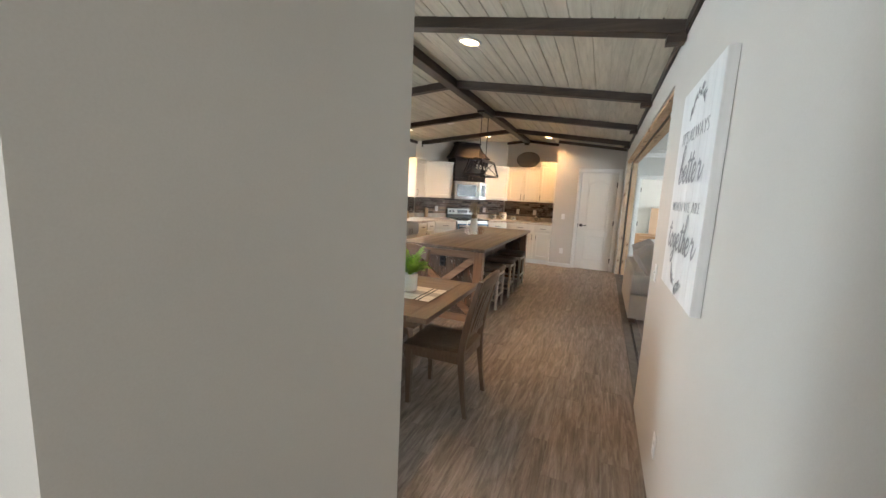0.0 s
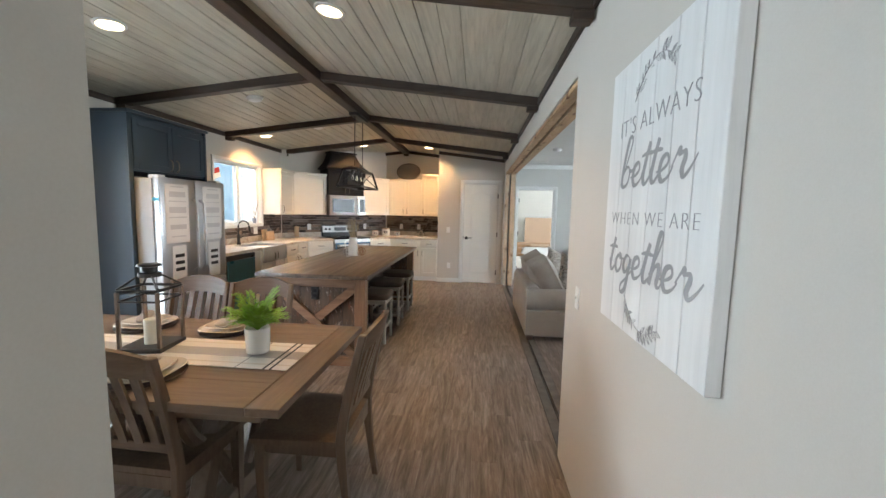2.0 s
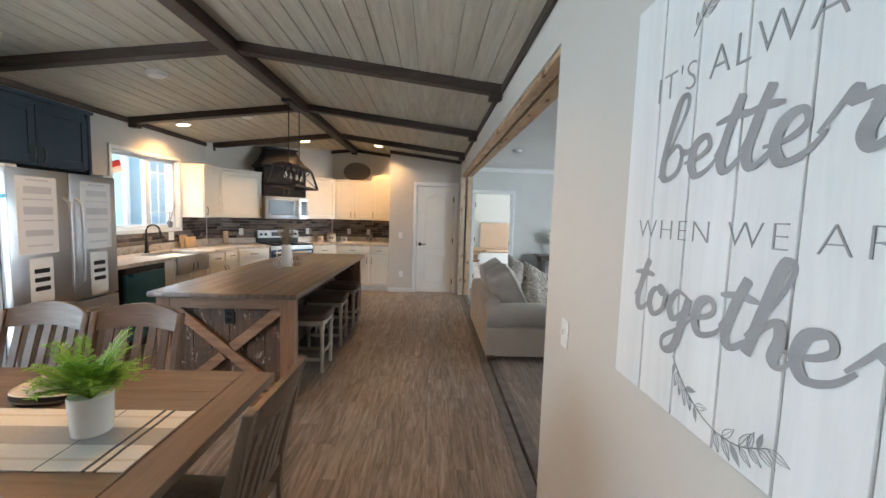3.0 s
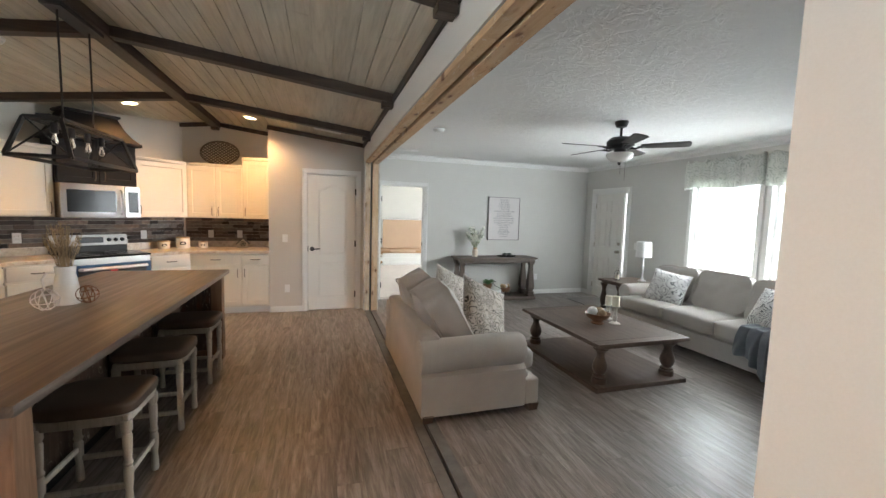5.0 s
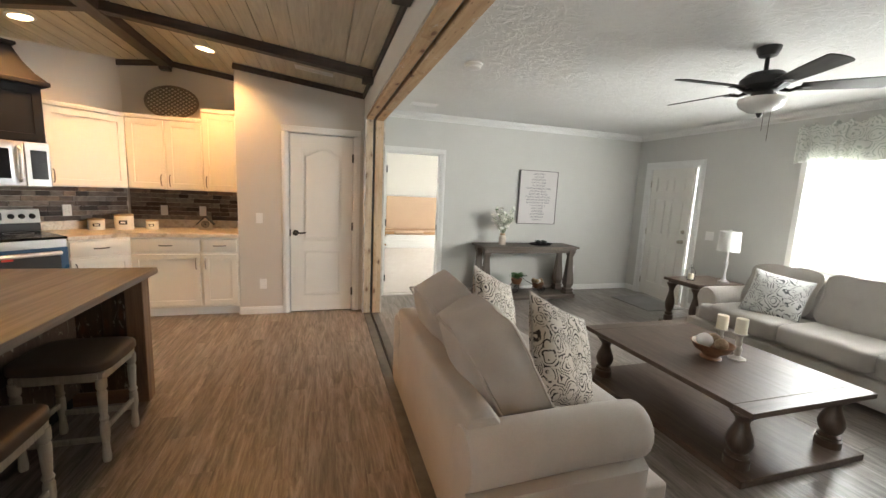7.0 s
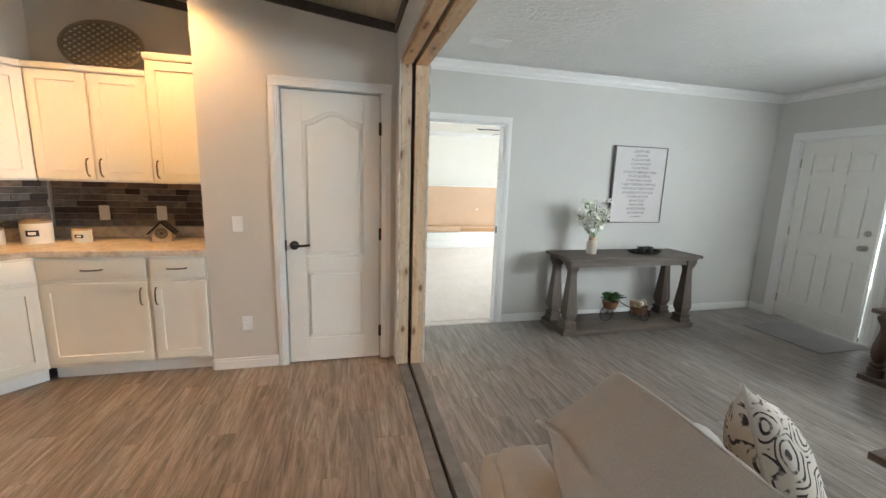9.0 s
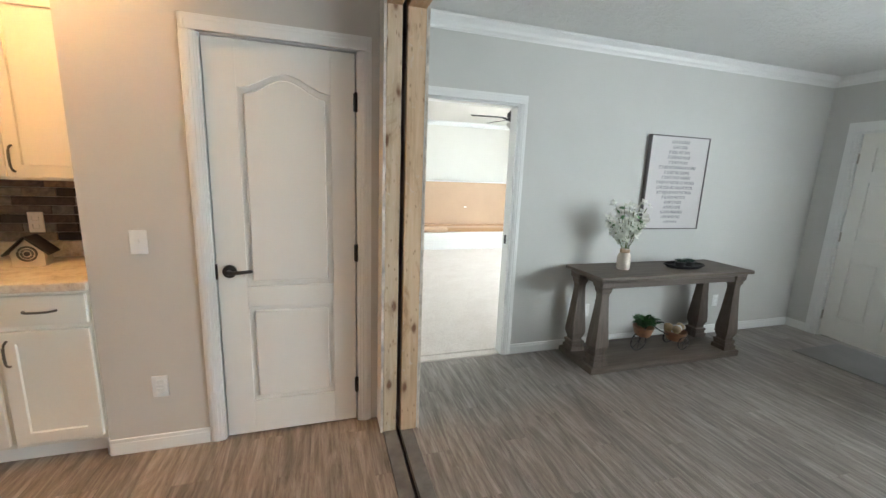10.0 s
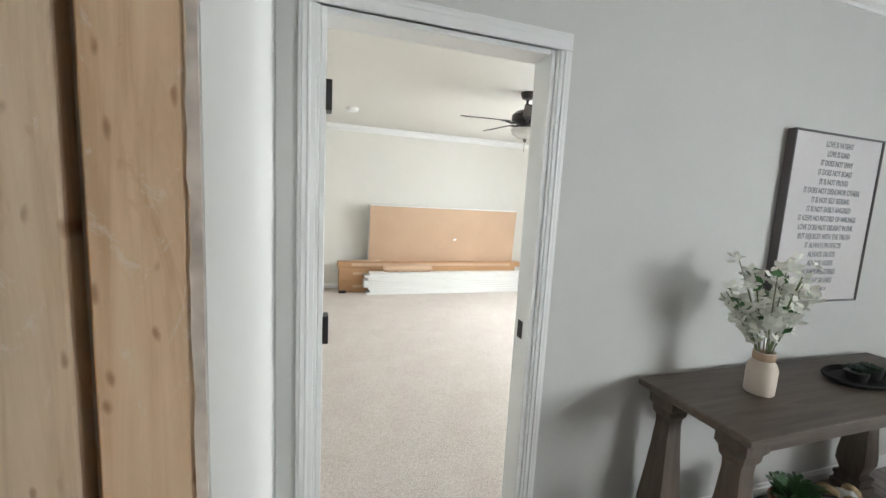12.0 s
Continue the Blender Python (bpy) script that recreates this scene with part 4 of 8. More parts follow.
def make_counter():
    t = thing("countertop", "beige stone-look laminate countertop with a low splash", "countertop")
    z0, z1 = 0.872, 0.912
    pts = [(PAN_X, BACK_Y - 0.004), (PAN_X, BASE_Y - 0.03), (-1.965, BASE_Y - 0.03)]
    e0 = on_diag(0.385, 0.63).translation
    e1 = on_diag(0.385, 0.004).translation
    pts += [(e0.x, e0.y), (e1.x, e1.y), (BACK_Y - DIAG_C + 0.003, BACK_Y - 0.004)]
    part("counter_right", extrude_outline(pts, z1 - z0, 2, 0.004), M["laminate"], t, m=pose(0, 0, z0))
    f0, f1 = on_diag(-0.385, 0.63).translation, on_diag(-0.385, 0.004).translation
    yc = KX0 + DIAG_C
    pts = [(KX0 + 0.004, yc), (f1.x, f1.y), (f0.x, f0.y), (-3.17, 7.705), (-3.17, 6.84), (KX0 + 0.004, 6.84)]
    part("counter_left", extrude_outline(pts, z1 - z0, 2, 0.004), M["laminate"], t, m=pose(0, 0, z0))
    part("counter_sink_front", bx((-3.30, 5.25, z0), (-3.17, 6.16, z1), 0.004), M["laminate"], t)
    part("counter_sink_side", bx((KX0 + 0.004, 5.25, z0), (-3.301, 6.16, z1), 0.002), M["laminate"], t)
    part("counter_sink_back", bx((KX0 + 0.004, 6.161, z0), (-3.66, 6.839, z1), 0.002), M["laminate"], t)
    part("splash", bx((KX0 + 0.004, 5.25, z1), (KX0 + 0.022, yc - 0.01, z1 + 0.09), 0.003), M["laminate"], t)
    part("splash", bx((BACK_Y - DIAG_C + 0.01, BACK_Y - 0.022, z1), (PAN_X, BACK_Y - 0.004, z1 + 0.09), 0.003), M["laminate"], t)
    dg = (Vector((KX0, yc)) - Vector((BACK_Y - DIAG_C, BACK_Y))).length / 2
    part("splash", bx((0, -0.022, z1), (dg - 0.385 - 0.01, -0.004, z1 + 0.09), 0.003), M["laminate"], t, m=on_diag(0.385, 0))
    part("splash", bx((0, -0.022, z1), (dg - 0.385 - 0.01, -0.004, z1 + 0.09), 0.003), M["laminate"], t, m=on_diag(-dg + 0.01, 0))


make_counter()


def make_sink():
    t = thing("farmhouse_sink", "stainless steel apron-front farmhouse sink with two bowls", "sink", pose(-3.2, 6.17, 0))
    bm = bmesh.new()
    box(bm, (0.01, 0.0, 0.68), (0.045, 0.66, 0.905), 0.008, 2)
    part("apron", bm, M["sinksteel"], t, "satin steel apron front")
    bm = bmesh.new()
    for lo, hi in (((-0.44, 0.0, 0.68), (0.01, 0.02, 0.905)), ((-0.44, 0.64, 0.68), (0.01, 0.66, 0.905)), ((-0.46, 0.0, 0.68), (-0.44, 0.66, 0.905)), ((-0.44, 0.02, 0.68), (0.01, 0.64, 0.70)), ((-0.44, 0.32, 0.70), (0.01, 0.34, 0.87))):
        box(bm, lo, hi, 0.003)
    part("bowl", bm, M["sinksteel"], t)


make_sink()


def make_faucet():
    t = thing("kitchen_faucet", "black gooseneck pull-down kitchen faucet beside the sink", "faucet", pose(-3.70, 6.43, 0.912))
    part("base", lathe(bmesh.new(), [(0.028, 0), (0.028, 0.02), (0.022, 0.03), (0.020, 0.14), (0.016, 0.15)], 16), M["black"], t)
    pts = [(0, 0, 0.14), (0, 0, 0.27)] + [(0.085 - 0.085 * math.cos(a), 0, 0.27 + 0.085 * math.sin(a)) for a in [math.pi * i / 10 for i in range(1, 10)]]
    part("spout", tube(bmesh.new(), pts, 0.011, 10), M["black"], t)
    part("spray_head", tube(bmesh.new(), [(0.166, 0, 0.29), (0.178, 0, 0.20)], [0.013, 0.017], 10), M["black"], t)
    part("lever", tube(bmesh.new(), [(0.0, 0.02, 0.09), (0.0, 0.06, 0.10), (0.01, 0.10, 0.125)], 0.007, 8), M["black"], t)


make_faucet()


def make_dishwasher():
    M["film_teal"] = paint("teal protective film", (0.016, 0.11, 0.15), 0.3, 0.15, 60, 0.1, blotch=4)
    t = thing("dishwasher", "dishwasher with a teal film on its front under the counter", "dishwasher", pose(-3.2, 5.38, 0))
    part("body", bx((-0.56, 0.0, 0.09), (-0.002, 0.60, 0.868), 0.002), M["black_plastic"], t)
    part("door_panel", bx((0.0, 0.006, 0.12), (0.025, 0.594, 0.80), 0.006), M["film_teal"], t, "teal film-covered door panel")
    part("control_strip", bx((0.0, 0.006, 0.802), (0.022, 0.594, 0.866), 0.004), M["black_plastic"], t, "black control strip")
    part("kick_plate", bx((-0.06, 0.0, 0.0), (-0.03, 0.60, 0.09), 0), M["black_plastic"], t)


make_dishwasher()


def make_fridge():
    M["label_blue"] = paint("blue tape", (0.10, 0.42, 0.62), 0.5, 0.05, 60, 0.02)
    t = thing("refrigerator", "stainless steel french-door refrigerator still carrying paper labels", "refrigerator", pose(-2.975, 4.15, 0))
    w = 0.90
    part("body", bx((-0.70, 0, 0.03), (-0.075, w, 1.72), 0.006), M["fridge_side"], t, "pale grey painted side panels")
    for y0, y1, hy in ((0.0, w / 2 - 0.003, w / 2 - 0.05), (w / 2 + 0.003, w, w / 2 + 0.05)):
        d = part("upper_door", bx((-0.07, y0, 0.72), (0.0, y1, 1.735), 0.012, 2), M["steel"], t)
        bm = tube(bmesh.new(), [(0.0, hy, 0.84), (0.05, hy, 0.88), (0.055, hy, 1.10), (0.055, hy, 1.30), (0.05, hy, 1.50), (0.0, hy, 1.54)], 0.012, 10)
        part("handle", bm, M["steel"], d, "curved steel handle")
        ym = (y0 + y1) / 2 - (0.02 if y0 == 0 else -0.02)
        part("paper_label", bx((0.0, ym - 0.15, 1.13), (0.003, ym + 0.14, 1.68), 0), M["paper"], d, "large printed paper label")
        for z, hh, ww in ((1.655, 0.006, 0.08), (1.585, 0.025, 0.10), (1.52, 0.005, 0.11), (1.44, 0.028, 0.105), (1.37, 0.005, 0.11), (1.28, 0.022, 0.10), (1.19, 0.006, 0.09)):
            part("print_line", bx((0.003, ym - ww, z - hh), (0.0045, ym + ww, z + hh), 0), M["ink_light"], d)
        part("energy_label", bx((0.0, ym - 0.085, 0.74), (0.0035, ym + 0.085, 1.10), 0), M["paper"], d, "printed paper energy label")
        for i in range(3):
            part("print_line", bx((0.0035, ym - 0.055, 0.99 - i * 0.065), (0.005, ym + 0.055, 1.022 - i * 0.065), 0.004), M["black_plastic"], d)
    part("freezer_drawer", bx((-0.07, 0.0, 0.08), (0.0, w, 0.712), 0.012, 2), M["steel"], t)
    part("drawer_handle", tube(bmesh.new(), [(0.0, 0.12, 0.64), (0.05, 0.15, 0.64), (0.05, w - 0.15, 0.64), (0.0, w - 0.12, 0.64)], 0.012, 10), M["steel"], t)
    part("hinge_cap", bx((-0.13, 0.02, 1.72), (-0.02, 0.10, 1.755), 0.006), M["plate_plastic"], t)
    part("hinge_cap", bx((-0.13, w - 0.10, 1.72), (-0.02, w - 0.02, 1.755), 0.006), M["plate_plastic"], t)
    part("tape", bx((-0.075, -0.003, 1.52), (-0.01, -0.0005, 1.55), 0), M["label_blue"], t, "strip of blue tape")
    part("gasket", bx((-0.076, 0.004, 0.09), (-0.069, w - 0.004, 1.72), 0), M["black_plastic"], t)


M["fridge_side"] = paint("pale grey enamel", (0.40, 0.43, 0.45), 0.35, 0.04, 120, 0.03)
M["ink_light"] = paint("pale grey print", (0.60, 0.60, 0.61), 0.7, 0.1, 60, 0.02)
make_fridge()


def make_fridge_surround():
    t = thing("fridge_surround", "navy painted tall cabinet surround over the refrigerator", "cabinet", pose(-3.2, 4.09, 0))
    part("side_panel", bx((-0.598, 0.0, 0.0), (0.0, 0.05, 2.295), 0.004), M["navy"], t)
    part("side_panel", bx((-0.598, 0.97, 0.0), (0.0, 1.005, 2.295), 0.004), M["navy"], t)
    part("body", bx((-0.598, 0.05, 1.78), (-0.02, 0.97, 2.295), 0.002), M["navy"], t)
    part("cornice", bx((-0.598, -0.012, 2.28), (0.02, 1.017, 2.31), 0.006, 2), M["navy"], t)
    for a, b, h in ((0.055, 0.508, 0.47), (0.514, 0.965, 0.552)):
        bm = bmesh.new()
        for lo, hi in (((-0.02, a, 1.80), (0.0, a + 0.055, 2.245)), ((-0.02, b - 0.055, 1.80), (0.0, b, 2.245)), ((-0.02, a + 0.055, 2.19), (0.0, b - 0.055, 2.245)), ((-0.02, a + 0.055, 1.80), (0.0, b - 0.055, 1.855)), ((-0.018, a + 0.05, 1.85), (-0.009, b - 0.05, 2.195))):
            box(bm, lo, hi, 0.002)
        d = part("door", bm, M["navy"], t)
        pull(d, (0.0, h, 1.87), 0.11, True, (1, 0, 0))


make_fridge_surround()


def make_range():
    M["film_blue"] = paint("blue protective film", (0.008, 0.06, 0.15), 0.3, 0.2, 50, 0.15, blotch=6)
    m = on_diag(-0.378, 0.66)
    t = thing("range", "stainless steel electric range with glass top and blue film", "range", m)
    w = 0.756
    part("body", bx((0, 0.03, 0.03), (w, 0.60, 0.90), 0.004), M["sinksteel"], t)
    part("oven_door", bx((0.008, 0.0, 0.22), (w - 0.008, 0.03, 0.82), 0.008), M["black_plastic"], t)
    for lo, hi in (((0.008, 0.80), (w - 0.008, 0.83)), ((0.008, 0.45), (0.04, 0.799)), ((w - 0.06, 0.45), (w - 0.008, 0.799))):
        part("film", bx((lo[0], -0.003, lo[1]), (hi[0], -0.0005, hi[1]), 0), M["film_blue"], t, "blue protective film on the oven door")
    part("drawer", bx((0.008, 0.004, 0.05), (w - 0.008, 0.03, 0.21), 0.006), M["steel"], t)
    part("handle", tube(bmesh.new(), [(0.06, 0.0, 0.78), (0.07, -0.05, 0.785), (w / 2, -0.055, 0.785), (w - 0.07, -0.05, 0.785), (w - 0.06, 0.0, 0.78)], 0.018, 12), M["steel"], t)
    c = part("cooktop", bx((0.0, 0.0, 0.90), (w, 0.60, 0.922), 0.006), M["cook_glass"], t, "black glass cooktop")
    for x, y, r in ((0.2, 0.17, 0.10), (0.56, 0.17, 0.08), (0.2, 0.43, 0.08), (0.56, 0.43, 0.10)):
        part("burner_ring", tube(bmesh.new(), [(x + r * math.cos(a), y + r * math.sin(a), 0.9225) for a in [2 * math.pi * i / 28 for i in range(28)]], 0.0012, 4, True), M["ink"], c)
    b = part("backguard", extrude_outline([(0.565, 1.0), (0.63, 1.0), (0.63, 1.13), (0.59, 1.13)], w, 0, 0.004), M["sinksteel"], t, "stainless steel control panel")
    part("riser", bx((0.0, 0.585, 0.9225), (w, 0.63, 0.999), 0.002), M["guard_steel"], t, "black riser below the control panel")
    part("display", bx((0.25, 0.567, 1.03), (0.50, 0.585, 1.10), 0.003), M["black_plastic"], b, "black clock display")
    for x in (0.07, 0.15, 0.56, 0.63, 0.70):
        part("knob", lathe(bmesh.new(), [(0.024, 0.0), (0.023, 0.018), (0.016, 0.026)], 14), M["black_plastic"], b, m=Matrix.Translation((x, 0.582, 1.065)) @ pose(0, 0, 0, 98))
    M["red_tag"] = paint("red tag", (0.5, 0.03, 0.03), 0.5, 0.1, 60, 0.02)
    part("tag", bx((0.33, -0.006, 0.74), (0.40, -0.004, 0.78), 0), M["red_tag"], t)


M["cook_glass"] = paint("black cooktop glass", (0.006, 0.006, 0.007), 0.16, 0.05, 60, 0.0, spec=0.25)
M["guard_steel"] = paint("dark brushed steel panel", (0.02, 0.02, 0.021), 0.4, 0.1, 200, 0.04, spec=0.3)
make_range()


def make_microwave():
    t = thing("microwave", "stainless steel over-range microwave with dark window", "microwave", on_diag(-0.378, 0.42))
    w, z0, z1 = 0.756, 1.345, 1.735
    part("body", bx((0, 0.0, z0), (w, 0.415, z1), 0.006), M["sinksteel"], t)
    d = part("front_door", bx((0.0, -0.03, z0 + 0.004), (w * 0.78, -0.0, z1 - 0.004), 0.008, 2), M["steel"], t)
    part("window", bx((0.05, -0.034, z0 + 0.07), (w * 0.66, -0.028, z1 - 0.07), 0.004), M["cook_glass"], d, "dark glass window")
    p = part("control_panel", bx((w * 0.782, -0.03, z0 + 0.004), (w, 0.0, z1 - 0.004), 0.006), M["sinksteel"], t)
    part("keypad", bx((w * 0.83, -0.033, z0 + 0.07), (w * 0.97, -0.029, z1 - 0.07), 0.003), M["cook_glass"], p)
    hx = w * 0.735
    part("handle", tube(bmesh.new(), [(hx, -0.03, z0 + 0.05), (hx, -0.065, z0 + 0.08), (hx, -0.075, (z0 + z1) / 2), (hx, -0.065, z1 - 0.08), (hx, -0.03, z1 - 0.05)], 0.014, 10), M["steel"], d, "bowed steel handle")


make_microwave()


def make_hood():
    t = thing("range_hood", "charcoal painted wooden range hood cabinet with flared canopy", "range hood", on_diag(-0.385, 0.36))
    w = 0.77
    part("body", bx((0, 0, 1.738), (w, 0.355, 2.225), 0.002), M["charcoal"], t)
    for x0, x1, hx in ((0.01, w / 2 - 0.003, w / 2 - 0.045), (w / 2 + 0.003, w - 0.01, w / 2 + 0.045)):
        shaker(t, (x0, 1.75), (x1, 2.21), 0.0, M["charcoal"], (hx, 1.84, "v"))
    part("cornice", bx((-0.05, -0.07, 2.225), (w + 0.05, 0.355, 2.265), 0.008, 2), M["charcoal"], t)
    prof = [(0.0, 2.265), (0.045, 2.33), (0.085, 2.42), (0.12, 2.54), (0.13, 2.555)]
    bm = bmesh.new()
    rings = [[bm.verts.new(v) for v in ((-0.04 + d * 1.4, -0.05 + d * 1.3, z), (w + 0.04 - d * 1.4, -0.05 + d * 1.3, z), (w + 0.04 - d * 1.4, 0.355, z), (-0.04 + d * 1.4, 0.355, z))] for d, z in prof]
    for a, b in zip(rings, rings[1:]):
        for i in range(4):
            bm.faces.new((a[i], a[(i + 1) % 4], b[(i + 1) % 4], b[i]))
    bm.faces.new(rings[0]), bm.faces.new(rings[-1])
    part("canopy", bm, M["charcoal"], t, "flared charcoal canopy", smooth=25)
    part("cap", bx((0.10, 0.09, 2.555), (w - 0.10, 0.355, 2.585), 0.006), M["charcoal"], t)


make_hood()

# ---- dining table and chairs ----
def make_table():
    x0, x1, y0, y1, h = -2.66, -0.855, 2.17, 3.215, 0.755
    t = thing("dining_table", "brown wooden trestle dining table set for a meal", "table", pose((x0 + x1) / 2, (y0 + y1) / 2, 0))
    l, w = (x1 - x0) / 2, (y1 - y0) / 2
    n = 5
    for i in range(n):
        a, b = -w + 2 * w * i / n, -w + 2 * w * (i + 1) / n
        part("board", bx((-l + 0.135, a + 0.0004, h - 0.035), (l - 0.135, b - 0.0004, h), 0.0012), M["table"], t)
    for s in (-1, 1):
        part("end_board", bx((min(s * l, s * (l - 0.133)), -w, h - 0.035), (max(s * l, s * (l - 0.133)), w, h), 0.003), M["table_y"], t)
        part("apron", bx((-l + 0.12, s * (w - 0.10) - 0.011, h - 0.11), (l - 0.12, s * (w - 0.10) + 0.011, h - 0.036), 0.003), M["table"], t)
        part("apron", bx((s * (l - 0.13) - 0.011, -w + 0.112, h - 0.11), (s * (l - 0.13) + 0.011, w - 0.112, h - 0.036), 0.003), M["table_y"], t)
    for s in (-1, 1):
        x = s * (l - 0.50)
        part("trestle_foot", bx((x - 0.055, -w + 0.12, 0.0), (x + 0.055, w - 0.12, 0.10), 0.012, 2), M["table_y"], t)
        part("trestle_head", bx((x - 0.05, -w + 0.16, h - 0.115), (x + 0.05, w - 0.16, h - 0.036), 0.006), M["table_y"], t)
        for q in (-1, 1):
            a, b = Vector((x, q * 0.31, 0.10)), Vector((x, q * 0.10, h - 0.115))
            part("trestle_leg", beam_between(bmesh.new(), a, b, 0.08, 0.08, (1, 0, 0), 0.005), M["chair"], t)
            pts = [(x, q * 0.06, 0.12), (x, q * 0.16, 0.30), (x, q * 0.33, 0.50), (x, q * 0.40, h - 0.13)]
            part("trestle_brace", tube(bmesh.new(), pts, 0.032, 8), M["chair"], t)
    part("stretcher", bx((-l + 0.5, -0.04, 0.11), (l - 0.5, 0.04, 0.20), 0.006), M["table"], t)


make_table()


def make_chair():
    """Local front faces -y; the back stands at +y."""
    t = thing("dining_chair", "brown wooden dining chair with a slatted arched back", "chair", group="chairs round the dining table")
    w, d, sh, bh = 0.46, 0.43, 0.455, 0.975
    # seat, hollowed
    bm = bmesh.new()
    n = 12
    top = [[None] * (n + 1) for _ in range(n + 1)]
    for i in range(n + 1):
        for j in range(n + 1):
            u, v = i / n * 2 - 1, j / n * 2 - 1
            wide = w / 2 * (1 + 0.04 * -v)
            dip = -0.016 * max(0, 1 - (u * 1.15) ** 2) * max(0, 1 - (v * 1.1) ** 2)
            edge = -0.008 * max(0, (max(abs(u), abs(v)) - 0.9) / 0.1) ** 2
            top[i][j] = bm.verts.new((u * wide, -0.215 + (v + 1) / 2 * d, sh + dip + edge))
    for i in range(n):
        for j in range(n):
            bm.faces.new((top[i][j], top[i + 1][j], top[i + 1][j + 1], top[i][j + 1]))
    ex = bmesh.ops.extrude_face_region(bm, geom=list(bm.faces))
    for v in ex["geom"]:
        if isinstance(v, bmesh.types.BMVert):
            v.co.z = sh - 0.035
    part("seat", bm, M["chair"], t, "hollowed wooden seat")

    def lean(z):
        return 0.205 + 0.0 * z + (0.11 * ((z - sh) / (bh - sh)) ** 1.3 if z > sh else 0.05 * ((sh - z) / sh) ** 1.6)

    for s in (-1, 1):
        zs = [0, 0.1, 0.2, 0.33, 0.455, 0.55, 0.7, 0.85, bh - 0.03]
        bm = bmesh.new()
        rings = []
        for z in zs:
            y, hx, hy = lean(z), 0.017, 0.022 if 0.25 < z < 0.8 else 0.017
            c = s * (w / 2 - 0.018)
            rings.append([bm.verts.new((c + a * hx, y + b * hy, z)) for a, b in ((-1, -1), (1, -1), (1, 1), (-1, 1))])
        for a, b in zip(rings, rings[1:]):
            for i in range(4):
                bm.faces.new((a[i], a[(i + 1) % 4], b[(i + 1) % 4], b[i]))
        bm.faces.new(rings[0]), bm.faces.new(rings[-1])
        bmesh.ops.bevel(bm, geom=list(bm.edges), offset=0.004, segments=1, affect="EDGES", profile=0.5)
        part("back_post", bm, M["chair"], t)
        part("front_leg", lathe(bmesh.new(), [(0.015, 0), (0.021, 0.30), (0.022, sh - 0.035)], 4, (s * (w / 2 - 0.035), -0.18), True), M["chair"], t)
        part("side_apron", bx((s * (w / 2 - 0.035) - 0.010, -0.16, sh - 0.095), (s * (w / 2 - 0.035) + 0.010, 0.19, sh - 0.036), 0.003), M["chair"], t)
    part("front_apron", bx((-w / 2 + 0.05, -0.19, sh - 0.095), (w / 2 - 0.05, -0.17, sh - 0.036), 0.003), M["chair"], t)
    part("back_apron", bx((-w / 2 + 0.035, 0.195, sh - 0.095), (w / 2 - 0.035, 0.215, sh - 0.036), 0.003), M["chair"], t)
    # arched, curved top rail
    bm = bmesh.new()
    n = 12
    rows = []
    for i in range(n + 1):
        u = i / n * 2 - 1
        bow = 0.03 * (1 - u * u)
        z1, z0 = bh - 0.035 + 0.045 * (1 - u * u), bh - 0.125 + 0.02 * (1 - u * u)
        x = u * (w / 2 - 0.02)
        rows.append([bm.verts.new((x, lean(z) + bow + dy, z)) for z, dy in ((z0, -0.011), (z0, 0.011), (z1, 0.011), (z1, -0.011))])
    for a, b in zip(rows, rows[1:]):
        for i in range(4):
            bm.faces.new((a[i], a[(i + 1) % 4], b[(i + 1) % 4], b[i]))
    bm.faces.new(rows[0]), bm.faces.new(rows[-1])
    part("top_rail", bm, M["chair_x"], t, "arched wooden top rail")
    part("lower_rail", bx((-w / 2 + 0.03, lean(0.54) - 0.010, 0.525), (w / 2 - 0.03, lean(0.54) + 0.012, 0.565), 0.003), M["chair_x"], t)
    for i in range(5):
        u = (i - 2) / 2 * 0.66
        bow = 0.03 * (1 - u * u)
        x = u * (w / 2 - 0.02)
        zs = [0.55, 0.64, 0.74, 0.87]
        bm = bmesh.new()
        rings = [[bm.verts.new((x + a * 0.019, lean(z) + bow * (z - 0.5) / 0.4 + b * 0.006, z)) for a, b in ((-1, -1), (1, -1), (1, 1), (-1, 1))] for z in zs]
        for a, b in zip(rings, rings[1:]):
            for k in range(4):
                bm.faces.new((a[k], a[(k + 1) % 4], b[(k + 1) % 4], b[k]))
        bm.faces.new(rings[0]), bm.faces.new(rings[-1])
        part("slat", bm, M["chair"], t)
    return t


M["chair_x"] = wood("brown chair rail wood", (0.066, 0.042, 0.027), (0.11, 0.073, 0.048), (0.155, 0.107, 0.073), 0, 0.42, 50, 0.2)
chair = make_chair()
chair.matrix_basis = pose(-0.94, 2.70, 0, 0, 0, -90)
copy_thing(chair, pose(-1.66, 3.19, 0, 0, 0, 1))
copy_thing(chair, pose(-2.14, 3.19, 0, 0, 0, -2))
copy_thing(chair, pose(-1.51, 2.44, 0, 0, 0, 178))

TZ = 0.7555


